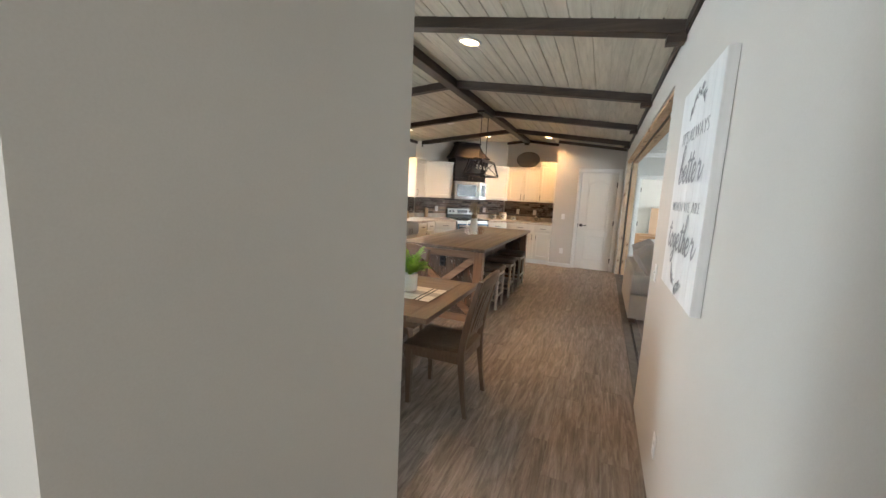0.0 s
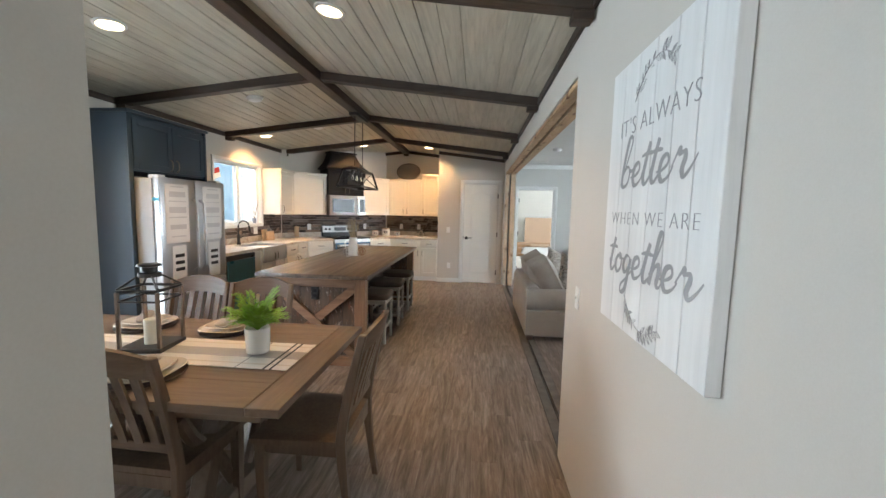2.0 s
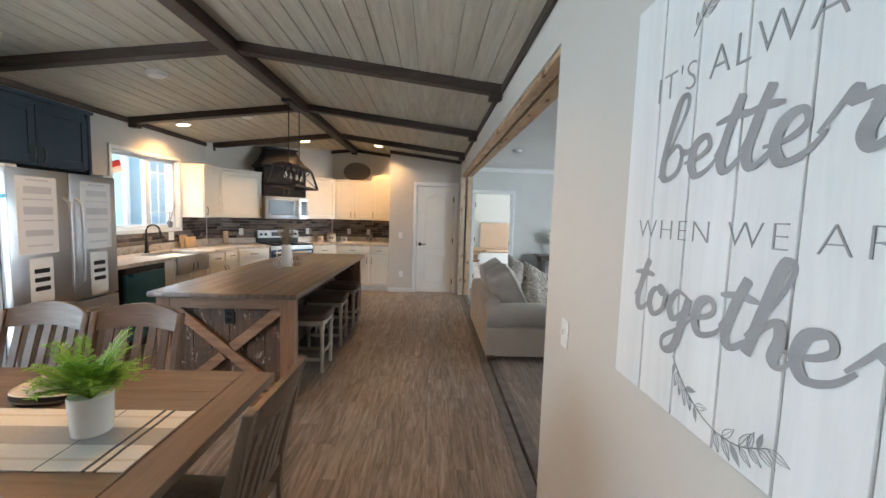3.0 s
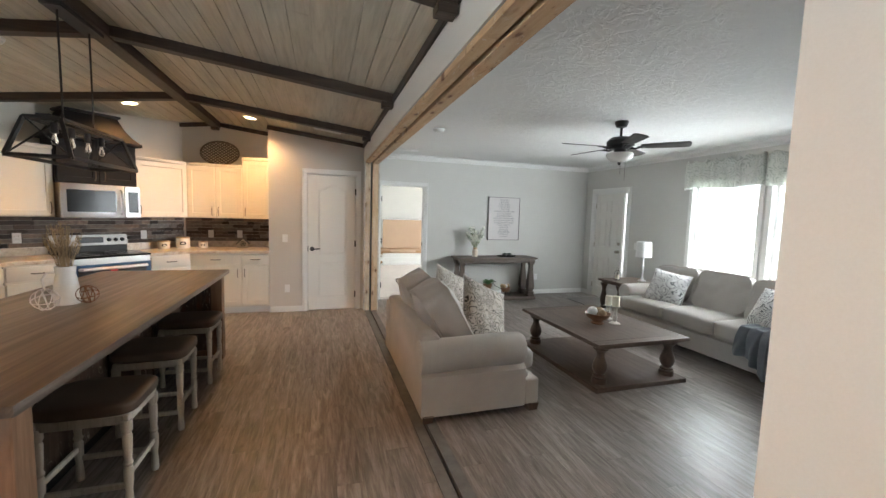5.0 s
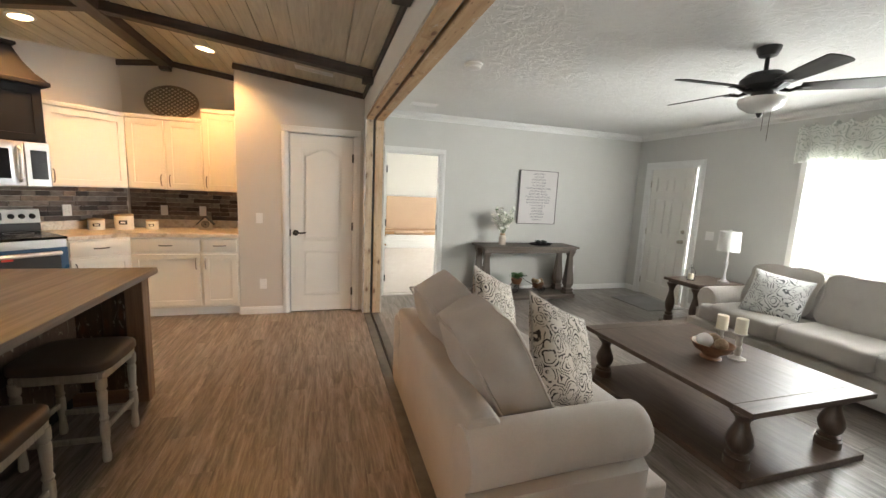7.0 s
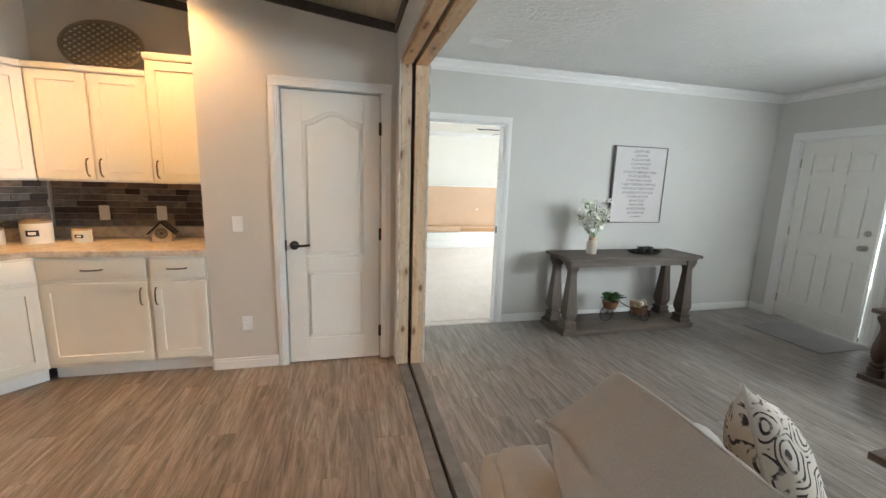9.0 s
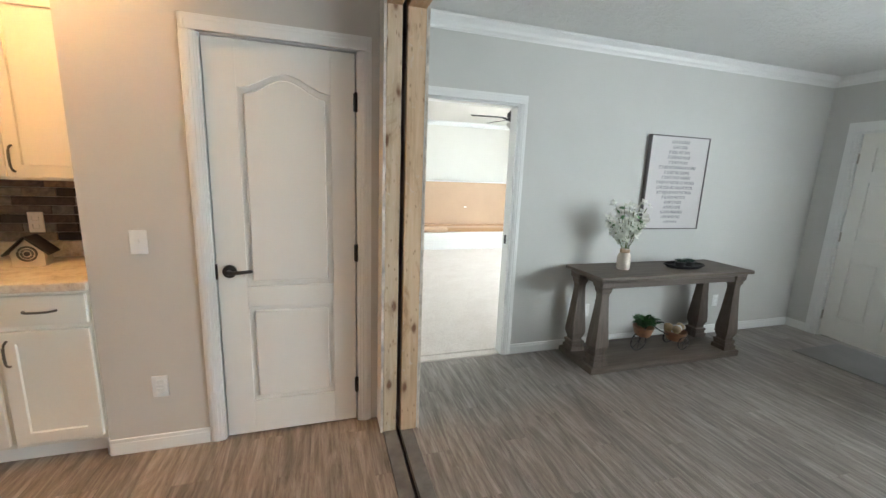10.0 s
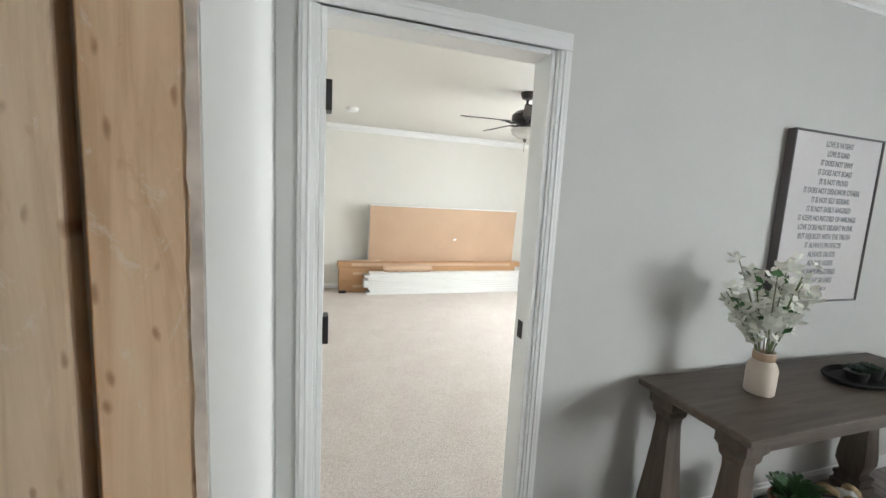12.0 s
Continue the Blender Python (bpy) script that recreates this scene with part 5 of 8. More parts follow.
def make_runner():
    """Linen runner with woven stripes along its length and narrow dark bars across."""
    m, nt, p = nodes_of("striped linen runner")
    mp = coords(nt, (1, 1, 1), shift=False)
    sep = nt.nodes.new("ShaderNodeSeparateXYZ")
    nt.links.new(mp.outputs[0], sep.inputs[0])
    mr = nt.nodes.new("ShaderNodeMapRange")
    mr.inputs["From Min"].default_value, mr.inputs["From Max"].default_value = -0.17, 0.17
    nt.links.new(sep.outputs["Y"], mr.inputs[0])
    white, grey, tan = (0.72, 0.70, 0.66), (0.42, 0.41, 0.41), (0.62, 0.57, 0.50)
    stripes = ramp(nt, mr.outputs[0], [(0.0, white), (0.13, tan), (0.17, white), (0.36, grey), (0.64, grey), (0.66, white), (0.84, tan), (0.88, white)])
    stripes.color_ramp.interpolation = "CONSTANT"
    mx = nt.nodes.new("ShaderNodeMath")
    mx.operation = "ABSOLUTE"
    nt.links.new(sep.outputs["X"], mx.inputs[0])
    bars = ramp(nt, mx.outputs[0], [(0.0, (0, 0, 0)), (0.50, (0, 0, 0)), (0.52, (1, 1, 1)), (0.527, (0, 0, 0)), (0.655, (1, 1, 1)), (0.665, (0, 0, 0)), (0.685, (1, 1, 1)), (0.697, (0, 0, 0))])
    bars.color_ramp.interpolation = "CONSTANT"
    col = mix(nt, bars.outputs[0], stripes.outputs[0], (0.10, 0.10, 0.11))
    w = noise_of(nt, mp, 380, 2)
    big = noise_of(nt, mp, 14, 3)
    col = mix(nt, 0.3, col, w.outputs[0], "OVERLAY")
    nt.links.new(col, p.inputs["Base Color"])
    p.inputs["Roughness"].default_value = 0.95
    bump(nt, p, big.outputs[0], 0.4, 0.004)
    bm = bmesh.new()
    nx, ny = 60, 10
    g = [[bm.verts.new((-0.77 + 1.54 * i / nx, -0.17 + 0.34 * j / ny, 0.003 + 0.0025 * noise.noise(Vector((i * 0.3, j * 0.5, 0))))) for j in range(ny + 1)] for i in range(nx + 1)]
    for i in range(nx):
        for j in range(ny):
            bm.faces.new((g[i][j], g[i + 1][j], g[i + 1][j + 1], g[i][j + 1]))
    ex = bmesh.ops.extrude_face_region(bm, geom=list(bm.faces))
    for v in ex["geom"]:
        if isinstance(v, bmesh.types.BMVert):
            v.co.z = 0.0003
    solid("table_runner", bm, m, "white linen table runner with grey woven stripes", "table runner", pose(-1.765, 2.675, TZ))


make_runner()


def fronds(bm, centre, count, reach, rise, leaf, seed, droop=0.6):
    """Feathery fern fronds: a stem with pairs of small tapering leaflets."""
    rnd = random.Random(seed)
    for k in range(count):
        a = 2 * math.pi * k / count + rnd.uniform(-0.3, 0.3)
        r, h = reach * rnd.uniform(0.55, 1.0), rise * rnd.uniform(0.5, 1.0)
        pts = []
        for i in range(11):
            s = i / 10
            pts.append(Vector(centre) + Vector((math.cos(a) * r * s, math.sin(a) * r * s, h * (1.7 * s - droop * 1.5 * s * s))))
        tube(bm, pts, [0.0014 * (1 - 0.7 * i / 10) for i in range(11)], 4)
        for i in range(2, 11):
            tan = (pts[i] - pts[i - 1]).normalized()
            side = tan.cross(Vector((0, 0, 1))).normalized()
            ln = leaf * (1.05 - abs(i / 10 - 0.45)) * rnd.uniform(0.8, 1.15)
            for s in (-1, 1):
                for half in (0, 0.5):
                    o = pts[i] - tan * half * (pts[i] - pts[i - 1]).length
                    tip = o + (side * s + tan * 0.55).normalized() * ln + Vector((0, 0, rnd.uniform(-0.006, 0.008)))
                    wv = tan * ln * 0.17
                    mid = (o + tip) / 2 + Vector((0, 0, 0.002))
                    vs = [bm.verts.new(q) for q in (o, mid - wv, tip, mid + wv)]
                    bm.faces.new(vs)
    return bm


def make_fern():
    t = thing("potted_fern", "bright green fern in a white ceramic pot on the table runner", "potted plant", pose(-1.24, 2.70, TZ + 0.006))
    part("pot", lathe(bmesh.new(), [(0.050, 0), (0.054, 0.004), (0.058, 0.06), (0.060, 0.125), (0.057, 0.128), (0.053, 0.11), (0.0, 0.108)], 28), M["ceramic"], t, "white ceramic pot with worn foot")
    bm = fronds(bmesh.new(), (0, 0, 0.11), 26, 0.20, 0.14, 0.042, 4)
    fronds(bm, (0, 0, 0.11), 14, 0.12, 0.22, 0.036, 8, 0.5)
    part("fronds", bm, M["leaf"], t, "feathery fern fronds", smooth=0)


make_fern()


def make_lantern():
    t = thing("candle_lantern", "black metal and wood lantern with a pillar candle", "lantern", pose(-1.80, 2.69, TZ + 0.006, 0, 0, 8))
    s, h = 0.095, 0.30
    part("base", bx((-s - 0.01, -s - 0.01, 0), (s + 0.01, s + 0.01, 0.022), 0.003), M["black"], t)
    for x in (-1, 1):
        for y in (-1, 1):
            part("post", bx((x * s - 0.008, y * s - 0.008, 0.022), (x * s + 0.008, y * s + 0.008, h), 0.002), M["table"], t, "brown wooden corner post")
    for q in (-1, 1):
        part("top_bar", bx((-s, q * s - 0.007, h), (s, q * s + 0.007, h + 0.014), 0.002), M["black"], t)
        part("top_bar", bx((q * s - 0.007, -s, h + 0.001), (q * s + 0.007, s, h + 0.013), 0.002), M["black"], t)
        part("mid_bar", bx((-s, q * s - 0.005, h - 0.05), (s, q * s + 0.005, h - 0.042), 0.001), M["black"], t)
        part("mid_bar", bx((q * s - 0.005, -s, h - 0.05), (q * s + 0.005, s, h - 0.042), 0.001), M["black"], t)
        for r in (-1, 1):
            part("roof_bar", tube(bmesh.new(), [(q * s, r * s, h + 0.014), (q * 0.035, r * 0.035, h + 0.07)], 0.005, 6), M["black"], t)
    part("chimney", lathe(bmesh.new(), [(0.05, h + 0.065), (0.05, h + 0.085), (0.036, h + 0.09), (0.036, h + 0.115), (0.055, h + 0.12), (0.05, h + 0.13)], 20), M["black"], t)
    part("candle", lathe(bmesh.new(), [(0.036, 0.022), (0.036, 0.145), (0.030, 0.148), (0.004, 0.142)], 24), M["candle"], t, "ivory pillar candle")


make_lantern()


def make_setting(m, seed):
    t = thing("place_setting", "stack of cream plates on a dark charger with a napkin", "plates", m, "place settings")
    M["charger"] = M.get("charger") or paint("dark woven charger", (0.05, 0.035, 0.028), 0.6, 0.3, 90, 0.3, blotch=20)
    M["plate_cream"] = M.get("plate_cream") or paint("cream stoneware", (0.62, 0.57, 0.49), 0.25, 0.05, 30, 0.05)
    rnd = random.Random(seed)
    part("charger", lathe(bmesh.new(), [(0.10, 0), (0.155, 0.006), (0.160, 0.012), (0.157, 0.014), (0.10, 0.008), (0, 0.008)], 36), M["charger"], t, "dark brown charger")
    for r, z in ((0.14, 0.016), (0.108, 0.030)):
        bm = bmesh.new()
        n = 40
        rings = []
        for k, zz in ((0.6, 0), (1.0, 0.014), (0.985, 0.018), (0.62, 0.006), (0.02, 0.005)):
            ring = []
            for i in range(n):
                a = 2 * math.pi * i / n
                q = (abs(math.cos(a)) ** 3.2 + abs(math.sin(a)) ** 3.2) ** (-1 / 3.2)
                ring.append(bm.verts.new((r * k * q * math.cos(a), r * k * q * math.sin(a), z + zz)))
            rings.append(ring)
        for a, b in zip(rings, rings[1:]):
            for i in range(n):
                bm.faces.new((a[i], a[(i + 1) % n], b[(i + 1) % n], b[i]))
        bm.faces.new(list(reversed(rings[0]))), bm.faces.new(rings[-1])
        part("plate", bm, M["plate_cream"], t)
    bm = cushion((0.07, 0.17, 0.035), 0.4, 2.6, 7, 0.012, seed)
    part("napkin", bm, M["sofa"], t, "rolled cloth napkin", pose(0.0, 0.0, 0.062, 0, 0, rnd.uniform(-30, 30)))


make_setting(pose(-1.60, 3.01, TZ + 0.0005, 0, 0, 3), 1)
make_setting(pose(-2.12, 3.01, TZ + 0.0005, 0, 0, -4), 2)
make_setting(pose(-1.56, 2.37, TZ + 0.0005, 0, 0, 5), 3)

# ---- living room seating ----
def make_sofa(t, length, n_seats, arm=0.20, depth=0.96, back_top=0.63, seed=0, tilt_b=61, full=0.35):
    """Rolled-arm sofa; local x along its length, front faces -y, floor at z = 0, centred."""
    L, D = length / 2, depth / 2
    part("base", bx((-L + 0.06, -D + 0.08, 0.05), (L - 0.06, D - 0.01, 0.30), 0.02, 2), M["sofa"], t)
    part("front_rail", bx((-L + 0.015, -D + 0.012, 0.05), (L - 0.015, -D + 0.135, 0.255), 0.018, 3), M["sofa"], t)
    # raked back panel
    bm = extrude_outline([(D - 0.16, 0.05), (D, 0.05), (D - 0.004, 0.32), (D - 0.012, back_top - 0.02), (D - 0.03, back_top), (D - 0.13, back_top), (D - 0.16, back_top - 0.03)], length - 0.21, 0, 0.010)
    part("back", bm, M["sofa"], t, m=pose(-L + 0.105, 0, 0))
    for s in (-1, 1):
        # arm: flat side with a rolled top, bulging outwards and running to the back
        pts = []
        for i in range(17):
            a = math.radians(-60 + 300 * i / 16)
            pts.append((0.115 * math.cos(a), 0.475 + 0.125 * math.sin(a)))
        prof = [(0.106, 0.05), (0.106, 0.345)] + pts + [(-0.075, 0.36), (-0.075, 0.05)]
        prof = [(s * x, z) for x, z in prof]
        y0, y1 = -D + 0.13, D - 0.002
        bm = bmesh.new()
        rings = []
        for y, k in ((y0, 0.90), (y0 + 0.012, 0.97), (y0 + 0.05, 1.0), (0, 1.0), (y1 - 0.02, 1.0), (y1, 0.975)):
            drop = 0.0 if y < 0.1 else 0.015
            rings.append([bm.verts.new((s * (L - 0.115) + x * k, y, z if z < 0.35 else 0.475 + (z - 0.475) * k - drop)) for x, z in prof])
        n = len(prof)
        for a, b in zip(rings, rings[1:]):
            for i in range(n):
                bm.faces.new((a[i], a[(i + 1) % n], b[(i + 1) % n], b[i]))
        bm.faces.new(rings[0]), bm.faces.new(rings[-1])
        part("arm", bm, M["sofa"], t, "rolled upholstered arm", smooth=50)
        for y in (-D + 0.055, D - 0.055):
            part("foot", lathe(bmesh.new(), [(0.034, 0), (0.042, 0.06)], 4, (s * (L - 0.05), y), True), M["coffee_z"], t, "dark block foot")
    inner = length - 2 * arm - 0.03
    w = inner / n_seats
    for i in range(n_seats):
        x = -inner / 2 + w * (i + 0.5)
        end = n_seats > 1 and i in (0, n_seats - 1)
        wide = w + (0.10 if end else 0)
        sh = (0.05 if i == n_seats - 1 else -0.05) if end else 0
        part("seat_cushion", cushion((w * 1.005, 0.76, 0.20), 0.13, 8.0, 11, 0.004, seed + i, 0.0), M["sofa"], t, "plump seat cushion", pose(x, -D + 0.37, 0.365))
        if end:
            part("cushion_lip", cushion((wide - w + 0.10, 0.17, 0.165), 0.12, 5.0, 6, 0.003, seed + i), M["sofa"], t, "", pose(x + (w / 2 + sh * 0.55) * (1 if sh > 0 else -1), -D + 0.07, 0.355))
        c = part("back_cushion", box_cushion(w * 0.985, 0.54 if n_seats == 2 else 0.48, 0.22, full, 5.5, 15, 0.014, seed + 5 + i), M["sofa"], t, "loose welted back cushion", pose(x, D - (0.28 if n_seats == 2 else 0.32), 0.665 if n_seats == 2 else 0.635, tilt_b + (i % 2) * 2.5, 0, (i - (n_seats - 1) / 2) * 1.5))
        ring = []
        for k in range(96):
            a = 2 * math.pi * k / 96
            q = (abs(math.cos(a)) ** 5.5 + abs(math.sin(a)) ** 5.5) ** (-1 / 5.5)
            spot = Vector((w * 0.985 / 2 * q * math.cos(a), (0.265 if n_seats == 2 else 0.236) * q * math.sin(a), 0.115))
            shift = spot * 8 + Vector(((seed + 5 + i) * 3.1, (seed + 5 + i) * 1.7, seed + 5 + i))
            ring.append(tuple(spot + Vector(noise.noise_vector(shift)) * 0.014 + Vector(noise.noise_vector(shift * 0.35)) * 0.0252))
        part("welt", tube(bmesh.new(), ring, 0.0065, 6, True), M["sofa"], c)
        part("welt", tube(bmesh.new(), [(a, b, -z) for a, b, z in ring], 0.0065, 6, True), M["sofa"], c)
    return t


love = thing("loveseat", "greige upholstered two-seat sofa with rolled arms", "sofa", pose(0.93, 6.21, 0, 0, 0, 90))
make_sofa(love, 1.64, 2, seed=1)
sofa = thing("sofa", "greige upholstered three-seat sofa under the windows", "sofa", pose(4.24, 6.225, 0, 0, 0, -90))
make_sofa(sofa, 2.40, 3, seed=20, tilt_b=70, full=0.30)


def throw_pillow(m, mat, label, size=0.46, seed=0):
    """A knife-edge pillow: thin seams, pointed corners, full middle."""
    n, h = 18, size / 2
    t = thing("throw_pillow", label, "pillow", m, "throw pillows")
    bm = bmesh.new()
    sheets = []
    for s in (1, -1):
        g = []
        for i in range(n + 1):
            row = []
            for j in range(n + 1):
                u, v = i / n * 2 - 1, j / n * 2 - 1
                fat = (max(0, 1 - abs(u) ** 2.6) * max(0, 1 - abs(v) ** 2.6)) ** 0.55
                x, y = h * u * (0.93 + 0.07 * v * v), h * v * (0.93 + 0.07 * u * u)
                q = Vector((x * 7 + seed, y * 7, s))
                z = s * (0.004 + 0.085 * fat * (1 + 0.25 * noise.noise(q)))
                row.append(bm.verts.new((x, y, z)))
            g.append(row)
        sheets.append(g)
        for i in range(n):
            for j in range(n):
                bm.faces.new((g[i][j], g[i + 1][j], g[i + 1][j + 1], g[i][j + 1]))
    ring = [(i, 0) for i in range(n)] + [(n, j) for j in range(n)] + [(i, n) for i in range(n, 0, -1)] + [(0, j) for j in range(n, 0, -1)]
    for (a, b), (c, d) in zip(ring, ring[1:] + ring[:1]):
        bm.faces.new((sheets[0][a][b], sheets[0][c][d], sheets[1][c][d], sheets[1][a][b]))
    part("cover", bm, M[mat], t, smooth=60)
    edge = [(h * (i / n * 2 - 1) * (0.93 + 0.07 * (j / n * 2 - 1) ** 2) * 1.008, h * (j / n * 2 - 1) * (0.93 + 0.07 * (i / n * 2 - 1) ** 2) * 1.008, 0) for i, j in ring]
    part("piping", tube(bmesh.new(), edge, 0.005, 6, True), M["sofa"], t, "cord piping")
    return t


throw_pillow(pose(1.10, 5.85, 0.68, 66, 0, 30) @ pose(0, 0, 0, 0, 0, -28), "pillow_dark", "square pillow with black scroll print on cream", 0.52, 3)
throw_pillow(pose(1.03, 6.52, 0.71, 70, 0, 40) @ pose(0, 0, 0, 0, 0, -26), "pillow_dark", "square pillow with black scroll print on cream", 0.48, 4)
throw_pillow(pose(4.10, 6.78, 0.63, 60, 8, -66), "pillow_light", "square pillow with grey floral scroll print", 0.46, 5)
throw_pillow(pose(4.09, 5.48, 0.64, 56, -6, -100), "pillow_light", "square pillow with grey floral scroll print", 0.50, 6)


def make_throw():
    """A knitted throw laid over the seat's end and the near arm, hanging in folds down the front."""
    bm = bmesh.new()
    nu, nv = 90, 46
    grid = []
    for i in range(nu + 1):
        u = i / nu
        y = 5.55 - 0.60 * u
        rise = max(0.0, min(1.0, (5.33 - y) / 0.12))
        rise = rise * rise * (3 - 2 * rise)
        droop = max(0.0, min(1.0, (5.08 - y) / 0.12))
        top = 0.485 + 0.150 * rise - 0.10 * droop * droop
        low = 0.20 - 0.14 * min(1.0, u * 2.2) + 0.03 * math.sin(u * 9)
        back = 0.30 + 0.16 * u + 0.04 * math.sin(u * 7)
        row = []
        for j in range(nv + 1):
            v = j / nv
            run = v * (back + (top - low)) - back
            fold = math.sin(u * 34 + 1.3 * math.sin(v * 3.2 + u * 5)) + 0.5 * math.sin(u * 61 + v * 4)
            fold += 1.2 * noise.noise(Vector((u * 9, v * 2.5, 1)))
            if run < 0:
                x, z = 3.735 - run, top + 0.010 + 0.006 * fold
                yy = y
            else:
                bend = min(1.0, run / 0.10)
                x = 3.735 - 0.035 * bend - 0.032 * (fold + 1.4) * min(1.0, run / 0.25) - 0.02 * u
                z = top + 0.010 - max(0.0, run - 0.012)
                yy = y - 0.05 * run * (u - 0.2) + 0.010 * math.cos(u * 34)
            row.append(bm.verts.new((x, yy, z)))
        grid.append(row)
    for i in range(nu):
        for j in range(nv):
            bm.faces.new((grid[i][j], grid[i + 1][j], grid[i + 1][j + 1], grid[i][j + 1]))
    ob = solid("throw_blanket", bm, M["throw"], "slate blue knitted throw draped over the sofa arm", "blanket", smooth=70)
    ob.modifiers.new("thickness", "SOLIDIFY").thickness = 0.008


make_throw()

BALUSTER = [(0.050, 0.0), (0.050, 0.05), (0.034, 0.056), (0.045, 0.066), (0.045, 0.078), (0.030, 0.088), (0.045, 0.12), (0.052, 0.16), (0.047, 0.20), (0.033, 0.25), (0.026, 0.285), (0.030, 0.31), (0.045, 0.335), (0.055, 0.35), (0.055, 0.365)]


def baluster(height, k=1.0):
    s = height / 0.365
    return [(r * k, z * s) for r, z in BALUSTER]


def make_coffee_table():
    x0, x1, y0, y1, h = 2.03, 3.035, 5.515, 6.855, 0.43
    t = thing("coffee_table", "dark wooden coffee table with turned balusters and a lower shelf", "coffee table", pose((x0 + x1) / 2, (y0 + y1) / 2, 0))
    w, l = (x1 - x0) / 2, (y1 - y0) / 2
    part("top", bx((-w, -l + 0.101, h - 0.032), (w, l - 0.101, h), 0.002), M["coffee"], t)
    for s in (-1, 1):
        part("end_board", bx((-w, min(s * l, s * (l - 0.1)), h - 0.032), (w, max(s * l, s * (l - 0.1)), h), 0.002), M["coffee_x"], t)
    part("apron", bx((-w + 0.05, -l + 0.05, h - 0.06), (w - 0.05, l - 0.05, h - 0.033), 0.004), M["coffee"], t)
    part("shelf", bx((-w, -l, 0.0), (w, l, 0.045), 0.005), M["coffee"], t, "dark wooden lower shelf board")
    for sx in (-1, 1):
        for sy in (-1, 1):
            bm = bmesh.new()
            hh = h - 0.06 - 0.045
            lathe(bm, [(r * 1.28, z * hh / 0.365) for r, z in BALUSTER], 22)
            part("leg", bm, M["coffee_z"], t, "stout turned leg", pose(sx * (w - 0.12), sy * (l - 0.12), 0.045))


M["coffee_x"] = wood("dark walnut-stained end board", (0.035, 0.021, 0.014), (0.072, 0.046, 0.032), (0.12, 0.08, 0.058), 0, 0.4, 45, 0.25)
make_coffee_table()


def make_end_table():
    x0, x1, y0, y1, h = 3.93, 4.63, 7.45, 7.92, 0.575
    t = thing("end_table", "dark wooden end table with turned legs beside the sofa", "end table", pose((x0 + x1) / 2, (y0 + y1) / 2, 0))
    w, l = (x1 - x0) / 2, (y1 - y0) / 2
    part("top", bx((-w, -l, h - 0.032), (w, l, h), 0.004), M["coffee_x"], t)
    part("apron", bx((-w + 0.04, -l + 0.04, h - 0.06), (w - 0.04, l - 0.04, h - 0.033), 0.004), M["coffee_x"], t)
    part("shelf", bx((-w, -l, 0), (w, l, 0.04), 0.004), M["coffee_x"], t)
    for sx in (-1, 1):
        for sy in (-1, 1):
            part("leg", lathe(bmesh.new(), baluster(h - 0.10), 20), M["coffee_z"], t, "", pose(sx * (w - 0.07), sy * (l - 0.07), 0.04))


make_end_table()


def make_table_lamp():
    t = thing("table_lamp", "table lamp with brushed metal stem and white drum shade", "lamp", pose(4.44, 7.56, 0.575))
    part("stem", lathe(bmesh.new(), [(0.055, 0), (0.057, 0.012), (0.035, 0.02), (0.016, 0.05), (0.011, 0.12), (0.018, 0.20), (0.024, 0.235), (0.012, 0.26), (0.010, 0.37)], 22), M["steel"], t, "brushed metal stem")
    bm = bmesh.new()
    n = 40
    rings = [[bm.verts.new((r * math.cos(2 * math.pi * i / n), r * math.sin(2 * math.pi * i / n), z)) for i in range(n)] for r, z in ((0.112, 0.37), (0.104, 0.60), (0.101, 0.60), (0.109, 0.37))]
    for a, b in zip(rings, rings[1:] + rings[:1]):
        for i in range(n):
            bm.faces.new((a[i], a[(i + 1) % n], b[(i + 1) % n], b[i]))
    part("shade", bm, M["lampshade"], t, "white linen drum shade")
    part("finial", lathe(bmesh.new(), [(0.004, 0.36), (0.004, 0.605), (0.010, 0.612), (0.004, 0.625)], 10), M["steel"], t)
    bm = bmesh.new()
    for a in (0, 120, 240):
        tube(bm, [(0, 0, 0.595), (0.103 * math.cos(radians(a)), 0.103 * math.sin(radians(a)), 0.595)], 0.002, 5)
    part("spider", bm, M["steel"], t)


make_table_lamp()


def make_small_lantern():
    t = thing("glass_lantern", "small black wire lantern with a white candle on the end table", "lantern", pose(4.12, 7.72, 0.575))
    part("base", lathe(bmesh.new(), [(0.045, 0), (0.045, 0.008), (0.03, 0.010)], 20), M["black"], t)
    part("candle", lathe(bmesh.new(), [(0.03, 0.01), (0.03, 0.075), (0.004, 0.072)], 20), M["candle"], t)
    for a in (45, 135, 225, 315):
        x, y = 0.042 * math.cos(radians(a)), 0.042 * math.sin(radians(a))
        part("wire", tube(bmesh.new(), [(x, y, 0.008), (x, y, 0.11), (x * 0.3, y * 0.3, 0.145), (0, 0, 0.15)], 0.002, 5), M["black"], t)
    part("loop", tube(bmesh.new(), [(0.018 * math.cos(a), 0, 0.168 + 0.018 * math.sin(a)) for a in [2 * math.pi * i / 16 for i in range(16)]], 0.002, 5, True), M["black"], t)


make_small_lantern()


